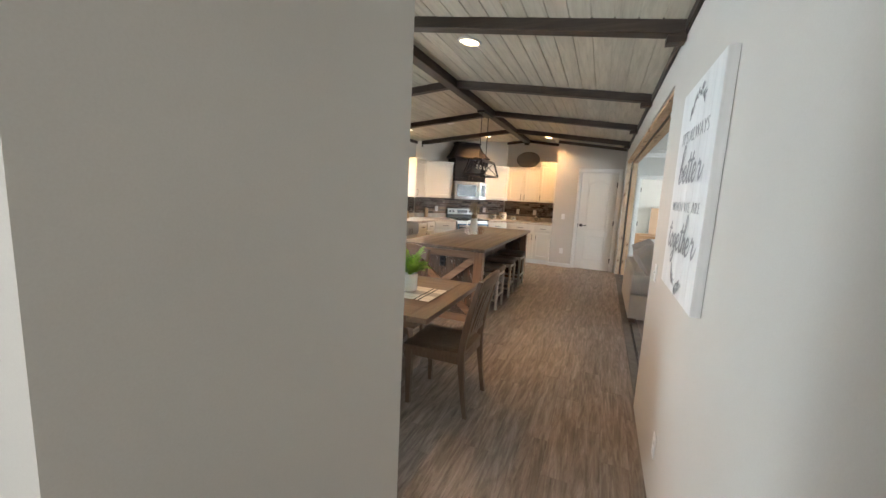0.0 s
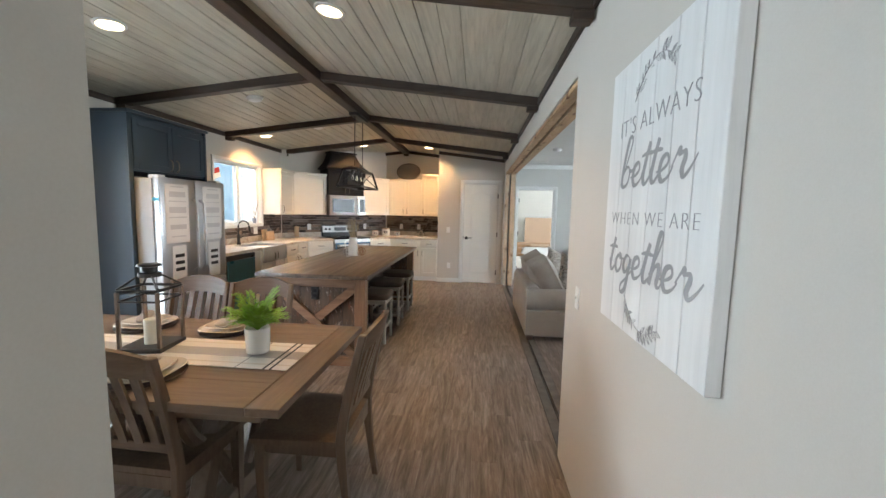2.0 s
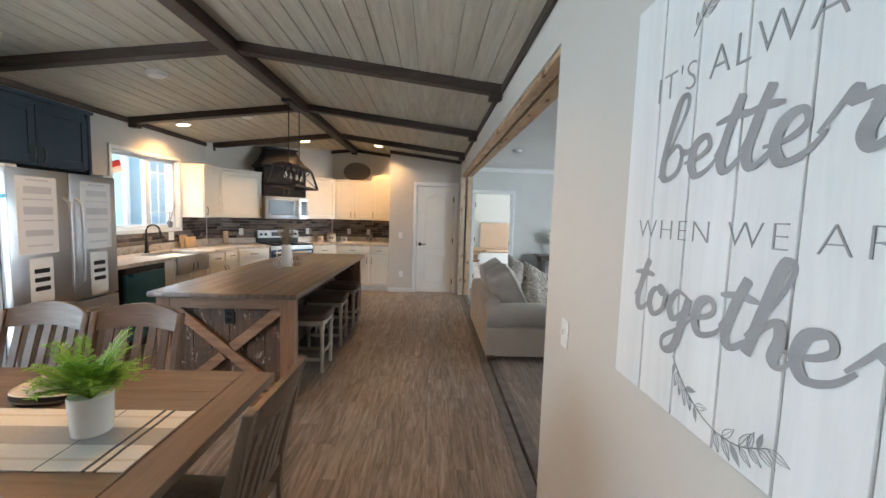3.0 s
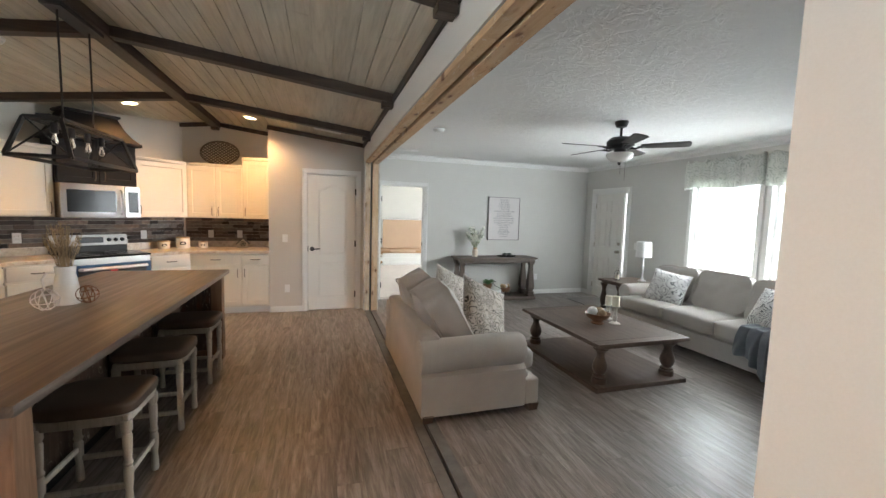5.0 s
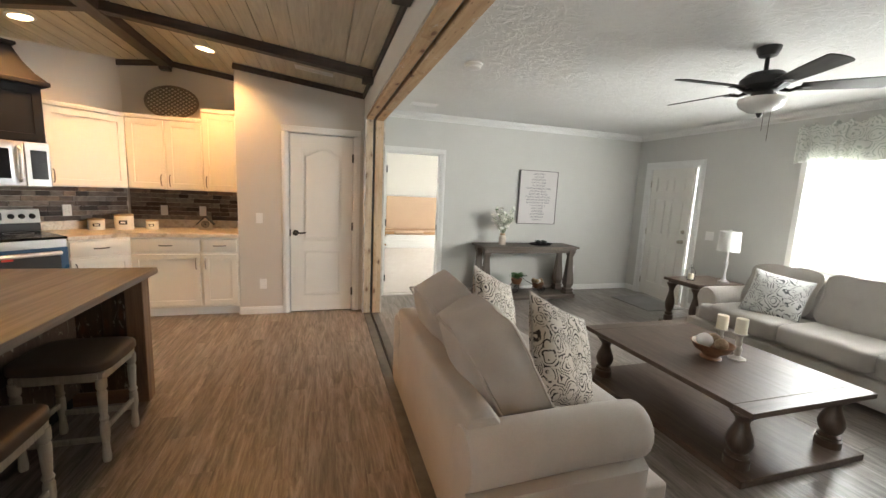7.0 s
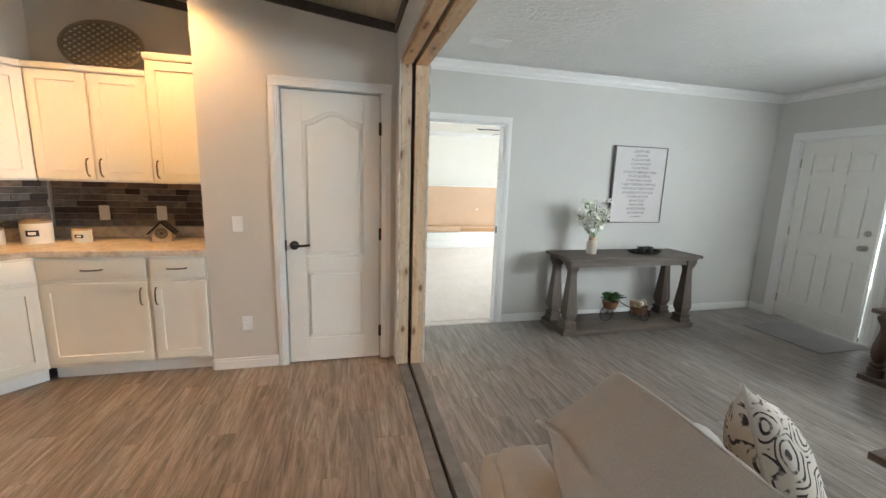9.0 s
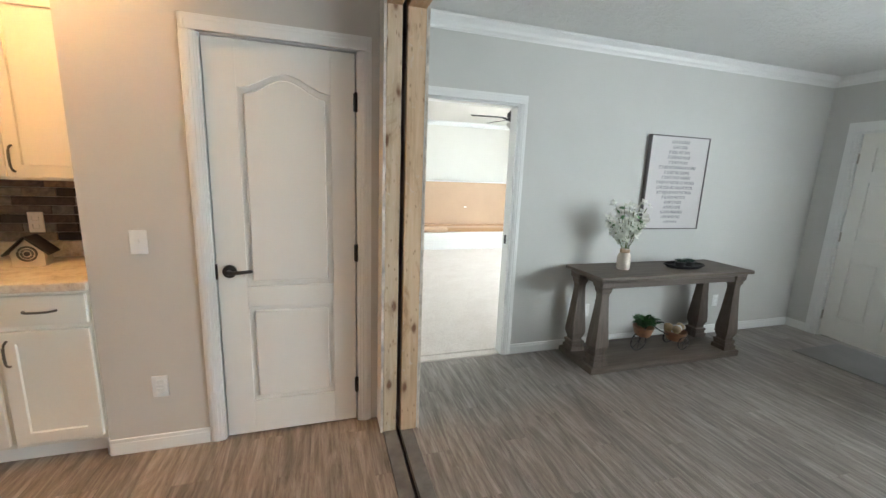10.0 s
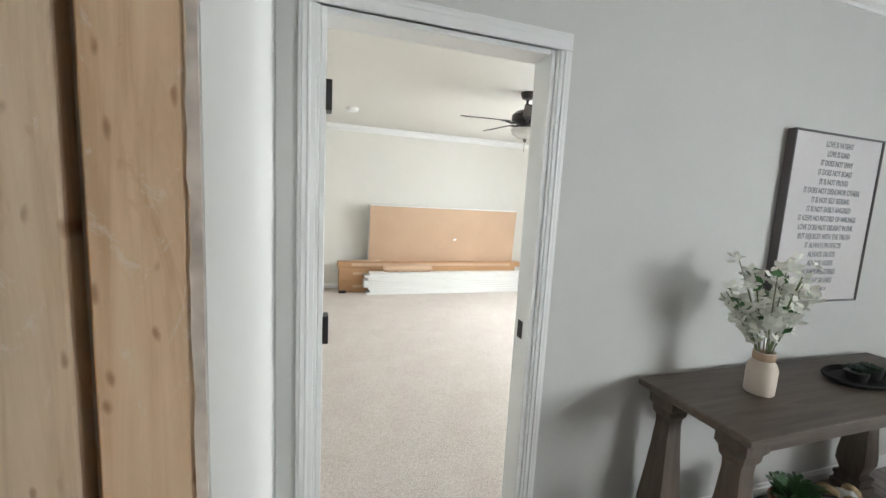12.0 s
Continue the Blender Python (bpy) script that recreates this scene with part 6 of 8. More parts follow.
def make_bowl():
    t = thing("wooden_bowl", "carved chestnut wooden bowl with decorative balls", "bowl", pose(2.49, 6.12, 0.43))
    part("bowl", lathe(bmesh.new(), [(0.06, 0), (0.066, 0.008), (0.05, 0.022), (0.055, 0.035), (0.105, 0.065), (0.13, 0.11), (0.125, 0.112), (0.098, 0.075), (0.04, 0.05), (0, 0.05)], 30), M["basket_wood"], t)
    M["ball_wicker"] = wood("wicker ball", (0.16, 0.10, 0.05), (0.30, 0.20, 0.12), (0.42, 0.30, 0.19), 0, 0.7, 60, 0.6)
    for (x, y, z, r), mt in zip(((-0.05, 0.02, 0.125, 0.05), (0.045, 0.03, 0.118, 0.045), (0.01, -0.055, 0.115, 0.042)), ("ceramic", "ball_wicker", "ball_wicker")):
        bm = bmesh.new()
        bmesh.ops.create_icosphere(bm, subdivisions=3, radius=r)
        for v in bm.verts:
            v.co *= 1 + 0.04 * noise.noise(v.co * 60)
        part("ball", bm, M[mt], t, "", pose(x, y, z))


make_bowl()


def make_candlestick(m, h):
    M["whitewash"] = M.get("whitewash") or wood("whitewashed turned wood", (0.34, 0.31, 0.27), (0.52, 0.49, 0.44), (0.62, 0.59, 0.54), 2, 0.6, 60, 0.3)
    t = thing("candlestick", "whitewashed turned candlestick with an ivory pillar candle", "candlestick", m, "candlesticks on the coffee table")
    prof = [(0.052, 0), (0.055, 0.008), (0.035, 0.018), (0.018, 0.03), (0.022, 0.055), (0.026, 0.085), (0.016, 0.11), (0.021, 0.13), (0.016, 0.15), (0.02, 0.19), (0.045, 0.205), (0.045, 0.213), (0.0, 0.213)]
    part("stick", lathe(bmesh.new(), [(r, z * h / 0.213) for r, z in prof], 22), M["whitewash"], t)
    part("candle", lathe(bmesh.new(), [(0.036, h), (0.036, h + 0.10), (0.031, h + 0.104), (0.006, h + 0.098)], 22), M["candle"], t)


make_candlestick(pose(2.665, 6.07, 0.43), 0.185)
make_candlestick(pose(2.73, 6.25, 0.43), 0.15)


def make_console():
    x0, x1, y0, y1, h = 2.005, 3.53, 9.055, 9.505, 0.765
    t = thing("console_table", "grey-brown wooden console table with turned legs and low shelf", "console table", pose((x0 + x1) / 2, (y0 + y1) / 2, 0))
    w, l = (x1 - x0) / 2, (y1 - y0) / 2
    part("top", bx((-w, -l, h - 0.03), (w, l, h), 0.005), M["console"], t)
    part("moulding", bx((-w + 0.03, -l + 0.03, h - 0.05), (w - 0.03, l - 0.03, h - 0.03), 0.004), M["console"], t)
    part("apron", bx((-w + 0.12, -l + 0.05, h - 0.10), (w - 0.12, l - 0.05, h - 0.05), 0.003), M["console"], t)
    part("shelf", bx((-w + 0.005, -l + 0.005, 0.0), (w - 0.005, l - 0.005, 0.055), 0.008, 2), M["console"], t)
    hh = h - 0.05 - 0.055
    prof = [(0.078, 0), (0.078, 0.035), (0.066, 0.038), (0.066, 0.06), (0.072, 0.064), (0.072, 0.082), (0.054, 0.088), (0.052, 0.10), (0.072, 0.15), (0.072, 0.19), (0.060, 0.30), (0.047, 0.44), (0.040, 0.54), (0.042, 0.57), (0.052, 0.585), (0.056, 0.61), (0.068, 0.625), (0.068, hh)]
    for sx in (-1, 1):
        for sy in (-1, 1):
            part("leg", lathe(bmesh.new(), [(r * 0.80, z) for r, z in prof], 4, (0, 0), True), M["console_z"], t, "tapered square baluster leg", pose(sx * (w - 0.095), sy * (l - 0.085), 0.055), smooth=15)


make_console()


def make_vase():
    M["stoneware_cream"] = paint("cream stoneware glaze", (0.60, 0.52, 0.43), 0.35, 0.08, 40, 0.05)
    t = thing("flower_vase", "cream stoneware vase with white blossom branches", "vase", pose(2.39, 9.29, 0.765))
    part("vase", lathe(bmesh.new(), [(0.045, 0), (0.05, 0.006), (0.051, 0.10), (0.042, 0.125), (0.034, 0.135), (0.034, 0.165), (0.037, 0.17), (0.030, 0.168), (0.028, 0.13), (0, 0.12)], 26), M["stoneware_cream"], t)
    part("band", lathe(bmesh.new(), [(0.0355, 0.135), (0.0375, 0.14), (0.0375, 0.158), (0.0355, 0.163)], 26), M["kraft"], t, "tan neck band")
    rnd = random.Random(5)
    stems, petals, leaves = bmesh.new(), bmesh.new(), bmesh.new()
    for k in range(16):
        a, spread = rnd.uniform(0, 6.28), rnd.uniform(0.04, 0.22)
        hgt = rnd.uniform(0.18, 0.37)
        pts = [Vector((0.012 * math.cos(a), 0.012 * math.sin(a), 0.12)) + Vector((math.cos(a) * spread * s ** 1.4, math.sin(a) * spread * 0.6 * s ** 1.4, (0.06 + hgt) * s)) for s in (0, 0.25, 0.5, 0.75, 1.0)]
        tube(stems, pts, 0.0022, 5)
        for i in range(11):
            s = rnd.uniform(0.35, 1.0)
            idx = min(3, int(s * 4))
            c = pts[idx].lerp(pts[idx + 1], s * 4 - idx) + Vector((rnd.uniform(-0.03, 0.03), rnd.uniform(-0.03, 0.03), rnd.uniform(-0.02, 0.03)))
            target, sz = (petals, 0.030) if rnd.random() < 0.78 else (leaves, 0.036)
            rot = Euler((rnd.uniform(-1, 1), rnd.uniform(-1, 1), rnd.uniform(0, 6.28))).to_matrix()
            for q in range(4 if target is petals else 1):
                b = q * math.pi / 2
                u, v = Vector((math.cos(b), math.sin(b), 0.5)), Vector((-math.sin(b), math.cos(b), 0))
                shape = [Vector((0, 0, 0)), u * sz * 0.6 - v * sz * 0.42, u * sz * 1.15, u * sz * 0.6 + v * sz * 0.42]
                target.faces.new([target.verts.new(c + rot @ p) for p in shape])
    part("stems", stems, M["stem"], t)
    part("blossoms", petals, M["petal"], t, "white blossoms", smooth=0)
    part("leaves", leaves, M["leaf_dark"], t, "small green leaves", smooth=0)


make_vase()


def make_tray():
    M["tray_black"] = paint("matt black tray", (0.008, 0.008, 0.008), 0.6, 0.15, 200, 0.05, spec=0.25)
    t = thing("black_tray", "black oval tray with two dark succulent pots", "tray", pose(3.00, 9.27, 0.765))
    bm = bmesh.new()
    n = 36
    rings = [[bm.verts.new((0.19 * k * math.cos(2 * math.pi * i / n), 0.11 * k * math.sin(2 * math.pi * i / n), z)) for i in range(n)] for k, z in ((0.82, 0), (1.0, 0.022), (0.97, 0.027), (0.82, 0.010), (0.05, 0.009))]
    for a, b in zip(rings, rings[1:]):
        for i in range(n):
            bm.faces.new((a[i], a[(i + 1) % n], b[(i + 1) % n], b[i]))
    bm.faces.new(rings[0]), bm.faces.new(rings[-1])
    part("tray", bm, M["tray_black"], t)
    for x in (-0.045, 0.05):
        p = part("pot", lathe(bmesh.new(), [(0.036, 0.010), (0.042, 0.045), (0.036, 0.046), (0, 0.04)], 18), M["black"], t, "", pose(x, 0, 0))
        part("succulent", fronds(bmesh.new(), (0, 0, 0.04), 12, 0.05, 0.03, 0.02, 3), M["succulent"], p, "dark green succulent", smooth=0)


M["succulent"] = paint("dark succulent leaf", (0.02, 0.05, 0.03), 0.5, 0.3, 60, 0.1, blotch=25)
make_tray()


def make_tricycle():
    t = thing("tricycle_planter", "small black wire tricycle planter with greenery and dried pods", "planter", pose(2.86, 9.25, 0.055) @ Matrix.Diagonal((1.55, 1.55, 1.55, 1)))
    for x, y, r, nm in ((-0.16, 0, 0.05, "wheel"), (0.10, -0.05, 0.036, "wheel"), (0.10, 0.05, 0.036, "wheel")):
        w = part(nm, tube(bmesh.new(), [(x + r * math.cos(a), y, r + 0.004 + r * math.sin(a)) for a in [2 * math.pi * i / 22 for i in range(22)]], 0.0035, 6, True), M["black"], t)
        bm = bmesh.new()
        for a in range(0, 180, 45):
            c, s = math.cos(radians(a)) * r, math.sin(radians(a)) * r
            tube(bm, [(x - c, y, r + 0.004 - s), (x + c, y, r + 0.004 + s)], 0.0015, 4)
        part("spokes", bm, M["black"], w)
    part("frame", tube(bmesh.new(), [(-0.16, 0, 0.055), (-0.13, 0, 0.12), (-0.10, 0, 0.165), (-0.05, 0, 0.12), (0.10, 0, 0.045)], 0.0035, 6), M["black"], t)
    part("handlebar", tube(bmesh.new(), [(-0.06, -0.05, 0.175), (-0.10, -0.02, 0.17), (-0.10, 0.02, 0.17), (-0.06, 0.05, 0.175)], 0.0035, 6), M["black"], t)
    part("axle", tube(bmesh.new(), [(0.10, -0.05, 0.04), (0.10, 0.05, 0.04)], 0.003, 6), M["black"], t)
    for x, r, z in ((-0.14, 0.055, 0.09), (0.09, 0.06, 0.045)):
        part("basket", lathe(bmesh.new(), [(r * 0.7, z), (r, z + 0.05), (r * 0.95, z + 0.05), (r * 0.6, z + 0.01), (0, z + 0.01)], 18, (x, 0)), M["basket_wood"], t, "small woven basket")
    bm = fronds(bmesh.new(), (-0.14, 0, 0.13), 26, 0.075, 0.07, 0.028, 12)
    part("greenery", bm, M["leaf_dark"], t, "trailing green sprigs", smooth=0)
    rnd = random.Random(3)
    for i in range(6):
        bm = bmesh.new()
        bmesh.ops.create_icosphere(bm, subdivisions=2, radius=rnd.uniform(0.018, 0.026))
        for v in bm.verts:
            v.co *= 1 + 0.1 * noise.noise(v.co * 90 + Vector((i, 0, 0)))
        part("pod", bm, M["ceramic" if i % 3 == 0 else "wheat"], t, "", pose(0.09 + rnd.uniform(-0.04, 0.04), rnd.uniform(-0.035, 0.035), 0.10 + rnd.uniform(0, 0.02)))


make_tricycle()

# ---- doors ----
def panel_door(t, w, h, thick, panels, arch=0.0):
    """A moulded door in the local xz plane from x = 0 to w, its faces at y = 0 and y = thick."""
    part("slab", bx((0, 0.013, 0.012), (w, thick - 0.013, h), 0.001), M["door"], t)
    for y, s in ((0.013, -1), (thick - 0.013, 1)):
        xs = sorted({p[0] for p in panels} | {p[1] for p in panels})
        zs = sorted({(p[2], p[3]) for p in panels})
        ya, yb = min(y, y + s * 0.013), max(y, y + s * 0.013)
        cols = sorted({(p[0], p[1]) for p in panels})
        edges = [0.0] + [v for c in cols for v in c] + [w]
        for a, b in zip(edges[0::2], edges[1::2]):
            part("stile", bx((a, ya, 0.012), (b, yb, h), 0.0012), M["door"], t)
        zed = [0.012] + [v for c in zs for v in c] + [h]
        for c0, c1 in cols:
            for k, (a, b) in enumerate(zip(zed[0::2], zed[1::2])):
                if arch and k == len(zed) // 2 - 1:
                    n = 20
                    low = []
                    for i in range(n + 1):
                        u = i / n * 2 - 1
                        low.append((c0 + (c1 - c0) * i / n, a - arch + arch * (0.5 + 0.5 * math.cos(math.pi * min(1, abs(u) * 1.0)))))
                    bm = extrude_outline(low + [(c1, b), (c0, b)], yb - ya, 1)
                    part("rail", bm, M["door"], t, m=pose(0, ya, 0))
                else:
                    part("rail", bx((c0, ya, a), (c1, yb, b), 0.0012), M["door"], t)
        for x0, x1, z0, z1 in panels:
            g = 0.024
            top = max(z for _, z in zs)
            if arch and z1 == top:
                n = 20
                pts = [(x0 + g, z0 + g), (x1 - g, z0 + g)]
                for i in range(n + 1):
                    u = 1 - i / n * 2
                    pts.append(((x0 + x1) / 2 + u * ((x1 - x0) / 2 - g), z1 - g - arch + arch * (0.5 + 0.5 * math.cos(math.pi * abs(u)))))
                bm = extrude_outline(pts, 0.011, 1, 0.008)
            else:
                bm = extrude_outline([(x0 + g, z0 + g), (x1 - g, z0 + g), (x1 - g, z1 - g), (x0 + g, z1 - g)], 0.011, 1, 0.008)
            part("panel", bm, M["door"], t, m=pose(0, min(y, y + s * 0.011), 0))


def hinges(t, x, y, zs, material="bronze"):
    for z in zs:
        bm = bx((x - 0.012, y - 0.004, z - 0.045), (x + 0.012, y + 0.002, z + 0.045), 0.002)
        lathe(bm, [(0.006, z - 0.048), (0.006, z + 0.048)], 10, (x, y - 0.007))
        part("hinge", bm, M[material], t, "dark door hinge")


M["hinge_dark"] = paint("dark bronze hinge", (0.05, 0.045, 0.04), 0.4, 0.2, 200, 0.05, metal=0.8)
pw, ph = PDOOR[1] - PDOOR[0] - 0.026, PDOOR[3] - 0.012
door = thing("door_1", "white moulded two-panel pantry door with arched top panel", "door", pose(PDOOR[0] + 0.013, PAN_Y + 0.004, 0), kind="structure")
panel_door(door, pw, ph, 0.035, [(0.135, pw - 0.12, 0.20, 0.74), (0.135, pw - 0.12, 0.85, 1.90)], 0.075)
hinges(door, pw + 0.004, -0.004, (0.235, 1.017, 1.80), "hinge_dark")
part("latch", bx((-0.008, -0.006, 0.895), (0.004, 0.0, 0.975), 0.001), M["hinge_dark"], door)
bm = lathe(bmesh.new(), [(0.033, 0.0), (0.033, 0.010), (0.024, 0.014), (0.012, 0.016), (0.012, 0.045)], 22)
k = part("door_handle", bm, M["black"], door, "black lever door handle", pose(0.058, 0.0, 0.935, 90))
part("lever", tube(bmesh.new(), [(-0.004, 0.0, 0.042), (0.03, 0.0, 0.044), (0.075, 0.002, 0.044), (0.112, 0.006, 0.042)], [0.011, 0.010, 0.009, 0.008], 10), M["black"], k)

fw, fh = FDOOR[1] - FDOOR[0] - 0.045, FDOOR[3] - 0.024
M["brass"] = paint("satin nickel", (0.45, 0.42, 0.36), 0.3, 0.1, 200, 0.04, metal=1.0)
door2 = thing("door_2", "white six-panel front door standing slightly ajar", "door", Matrix.Translation((FRONT_X + 0.02, FDOOR[1] - 0.022, 0.003)) @ pose(0, 0, 0, 0, 0, -90 - 5.5), kind="structure")
cols = ((0.12, fw / 2 - 0.055), (fw / 2 + 0.055, fw - 0.12))
panel_door(door2, fw, fh, 0.042, [(a, b, z0, z1) for a, b in cols for z0, z1 in ((0.22, 0.80), (0.98, 1.52), (1.62, 1.83))])
hinges(door2, -0.004, -0.002, (0.22, 1.0, 1.74), "brass")
bm = lathe(bmesh.new(), [(0.03, 0), (0.03, 0.008), (0.012, 0.012), (0.012, 0.035), (0.026, 0.045), (0.028, 0.06), (0.015, 0.07)], 20)
part("door_knob", bm, M["brass"], door2, "satin nickel knob", pose(fw - 0.07, 0.0, 0.92, 90))
part("deadbolt", lathe(bmesh.new(), [(0.03, 0), (0.028, 0.012), (0.012, 0.014), (0.012, 0.03)], 20), M["brass"], door2, "satin nickel deadbolt", pose(fw - 0.07, 0.0, 1.06, 90))

# Added bar behind the door that stops outdoor light leaking under it.
solid("threshold_front", bx((FRONT_X + 0.068, FDOOR[0] + 0.021, -0.02), (FRONT_X + 0.17, FDOOR[1] - 0.021, 0.035), 0.004), M["hinge_dark"], "added dark bar that blocks light under the front door", "threshold", kind="structure")

# hinge leaves and strike on the bedroom door frame
for z in (0.25, 1.02, 1.74):
    bm = bx((BDOOR[0] + 0.0165, BACK_Y - 0.006, z - 0.045), (BDOOR[0] + 0.0345, BACK_Y + 0.045, z + 0.045), 0.001)
    solid("door_hinge", bm, M["black"], "black hinge leaf on the bedroom door frame", "hinge", kind="structure")
bm = bx((BDOOR[1] - 0.0215, BACK_Y + 0.04, 0.93), (BDOOR[1] - 0.0185, BACK_Y + 0.075, 1.0), 0.001)
solid("door_strike", bm, M["black"], "black strike plate on the door frame", "strike plate", kind="structure")


# ---- windows ----
def window_unit(name, label, axis_x, inward, y0, y1, z0, z1, mullions=(), rails=(), frame_w=0.045):
    """A white vinyl window in a wall at x = axis_x; inward is the sign of the way into the room."""
    t = thing(name, label, "window", kind="structure")
    xo = axis_x - inward * 0.10
    def bar(nm, a0, a1, b0, b1, d=0.05):
        return part(nm, bx((min(xo, xo + inward * d), a0, b0), (max(xo, xo + inward * d), a1, b1), 0.004), M["trim"], t)
    bar("frame", y0, y0 + frame_w, z0, z1), bar("frame", y1 - frame_w, y1, z0, z1)
    bar("frame", y0 + frame_w, y1 - frame_w, z1 - frame_w, z1), bar("frame", y0 + frame_w, y1 - frame_w, z0, z0 + frame_w)
    for y in mullions:
        bar("mullion", y - 0.03, y + 0.03, z0 + frame_w, z1 - frame_w, 0.06)
    for ya, yb, z, th in rails:
        bar("rail", ya, yb, z - th / 2, z + th / 2, 0.03)
    g = part("pane", bx((xo + inward * 0.012, y0 + frame_w, z0 + frame_w), (xo + inward * 0.016, y1 - frame_w, z1 - frame_w), 0), M["glass"], t)
    g.visible_shadow = False
    return t


w1 = window_unit("window_1", "bright white vinyl living room window", FRONT_X, -1, *WIN_A)
w2 = window_unit("window_2", "bright white vinyl living room window", FRONT_X, -1, *WIN_B)
w3 = window_unit("window_3", "white vinyl sliding kitchen window with grid bars", KX0, 1, *WIN_K, mullions=(6.67,), rails=((6.70, 7.195, 1.95, 0.014), (6.70, 7.195, 1.42, 0.014)))
t = w3
for y in (6.80, 6.95, 7.10):
    part("grid_bar", bx((KX0 - 0.095, y - 0.006, 1.25), (KX0 - 0.083, y + 0.006, 2.07), 0.001), M["trim"], t)
window_unit("window_5", "tall white glazed patio door unit", KX0, 1, *PATIO, mullions=(2.53,))
window_unit("window_4", "assumed white vinyl bedroom window, out of view", FRONT_X, -1, 11.0, 13.0, 0.85, 2.1, mullions=(12.0,))
# casings round the living room windows and the kitchen window
for nm, x, s, (y0, y1, z0, z1), w in (("window_casing_1", FRONT_X, -1, WIN_A, 0.06), ("window_casing_2", FRONT_X, -1, WIN_B, 0.06), ("window_casing_3", KX0, 1, WIN_K, 0.045)):
    t = thing(nm, "white painted window casing", "window trim", kind="structure")
    for lo, hi in (((y0 - w, z0 - w), (y0, z1 + w)), ((y1, z0 - w), (y1 + w, z1 + w)), ((y0, z1), (y1, z1 + w)), ((y0, z0 - w), (y1, z0))):
        part("casing", bx((min(x, x + s * 0.015), lo[0], lo[1]), (max(x, x + s * 0.015), hi[0], hi[1]), 0.003), M["trim"], t)
    for lo, hi in (((y0, z0), (y0 + 0.006, z1)), ((y1 - 0.006, z0), (y1, z1)), ((y0 + 0.006, z1 - 0.006), (y1 - 0.006, z1)), ((y0 + 0.006, z0), (y1 - 0.006, z0 + 0.006))):
        part("reveal", bx((min(x, x - s * 0.1), lo[0], lo[1]), (max(x, x - s * 0.1), hi[0], hi[1]), 0), M["trim"], t)


def make_valance(y0, y1, z0, z1, seed):
    t = thing("window_valance", "pale sage print gathered valance over the window", "curtain", group="window valances")
    bm = bmesh.new()
    n, m = 150, 10
    grid = []
    for i in range(n + 1):
        u = i / n
        y = y0 + (y1 - y0) * u
        row = []
        for j in range(m + 1):
            v = j / m
            amp = 0.013 * (0.6 + 0.7 * v)
            ph = u * (y1 - y0) * 55 + 1.2 * math.sin(u * 19 + seed) + 2 * noise.noise(Vector((u * 8, seed, 0)))
            x = 4.795 + amp * math.sin(ph) + 0.01 * noise.noise(Vector((u * 12, v * 2, seed)))
            ruff = 0.022 * math.sin(ph * 0.8 + 0.6) + 0.02 * noise.noise(Vector((u * 30, seed, 3))) if j == 0 else 0.0
            if j == 1:
                x = 4.797 + (x - 4.795) * 0.35
            if i in (0, n):
                x = FRONT_X - 0.008
            hem = 0.012 * math.sin(u * 9 + seed) * v
            row.append(bm.verts.new((x, y, z1 + (z0 - z1) * v + ruff + hem)))
        grid.append(row)
    for i in range(n):
        for j in range(m):
            bm.faces.new((grid[i][j], grid[i + 1][j], grid[i + 1][j + 1], grid[i][j + 1]))
    c = part("cloth", bm, M["valance"], t, "gathered printed cloth", smooth=70)
    c.modifiers.new("thickness", "SOLIDIFY").thickness = 0.004
    rod = part("rod", tube(bmesh.new(), [(FRONT_X - 0.001, y0 + 0.02, z1 - 0.035), (4.835, y0 + 0.02, z1 - 0.035), (4.835, y1 - 0.02, z1 - 0.035), (FRONT_X - 0.001, y1 - 0.02, z1 - 0.035)], 0.006, 8), M["trim"], t, "white curtain rod")


make_valance(6.22, 7.28, 1.955, 2.335, 1.0)
make_valance(4.78, 6.18, 1.945, 2.335, 4.0)


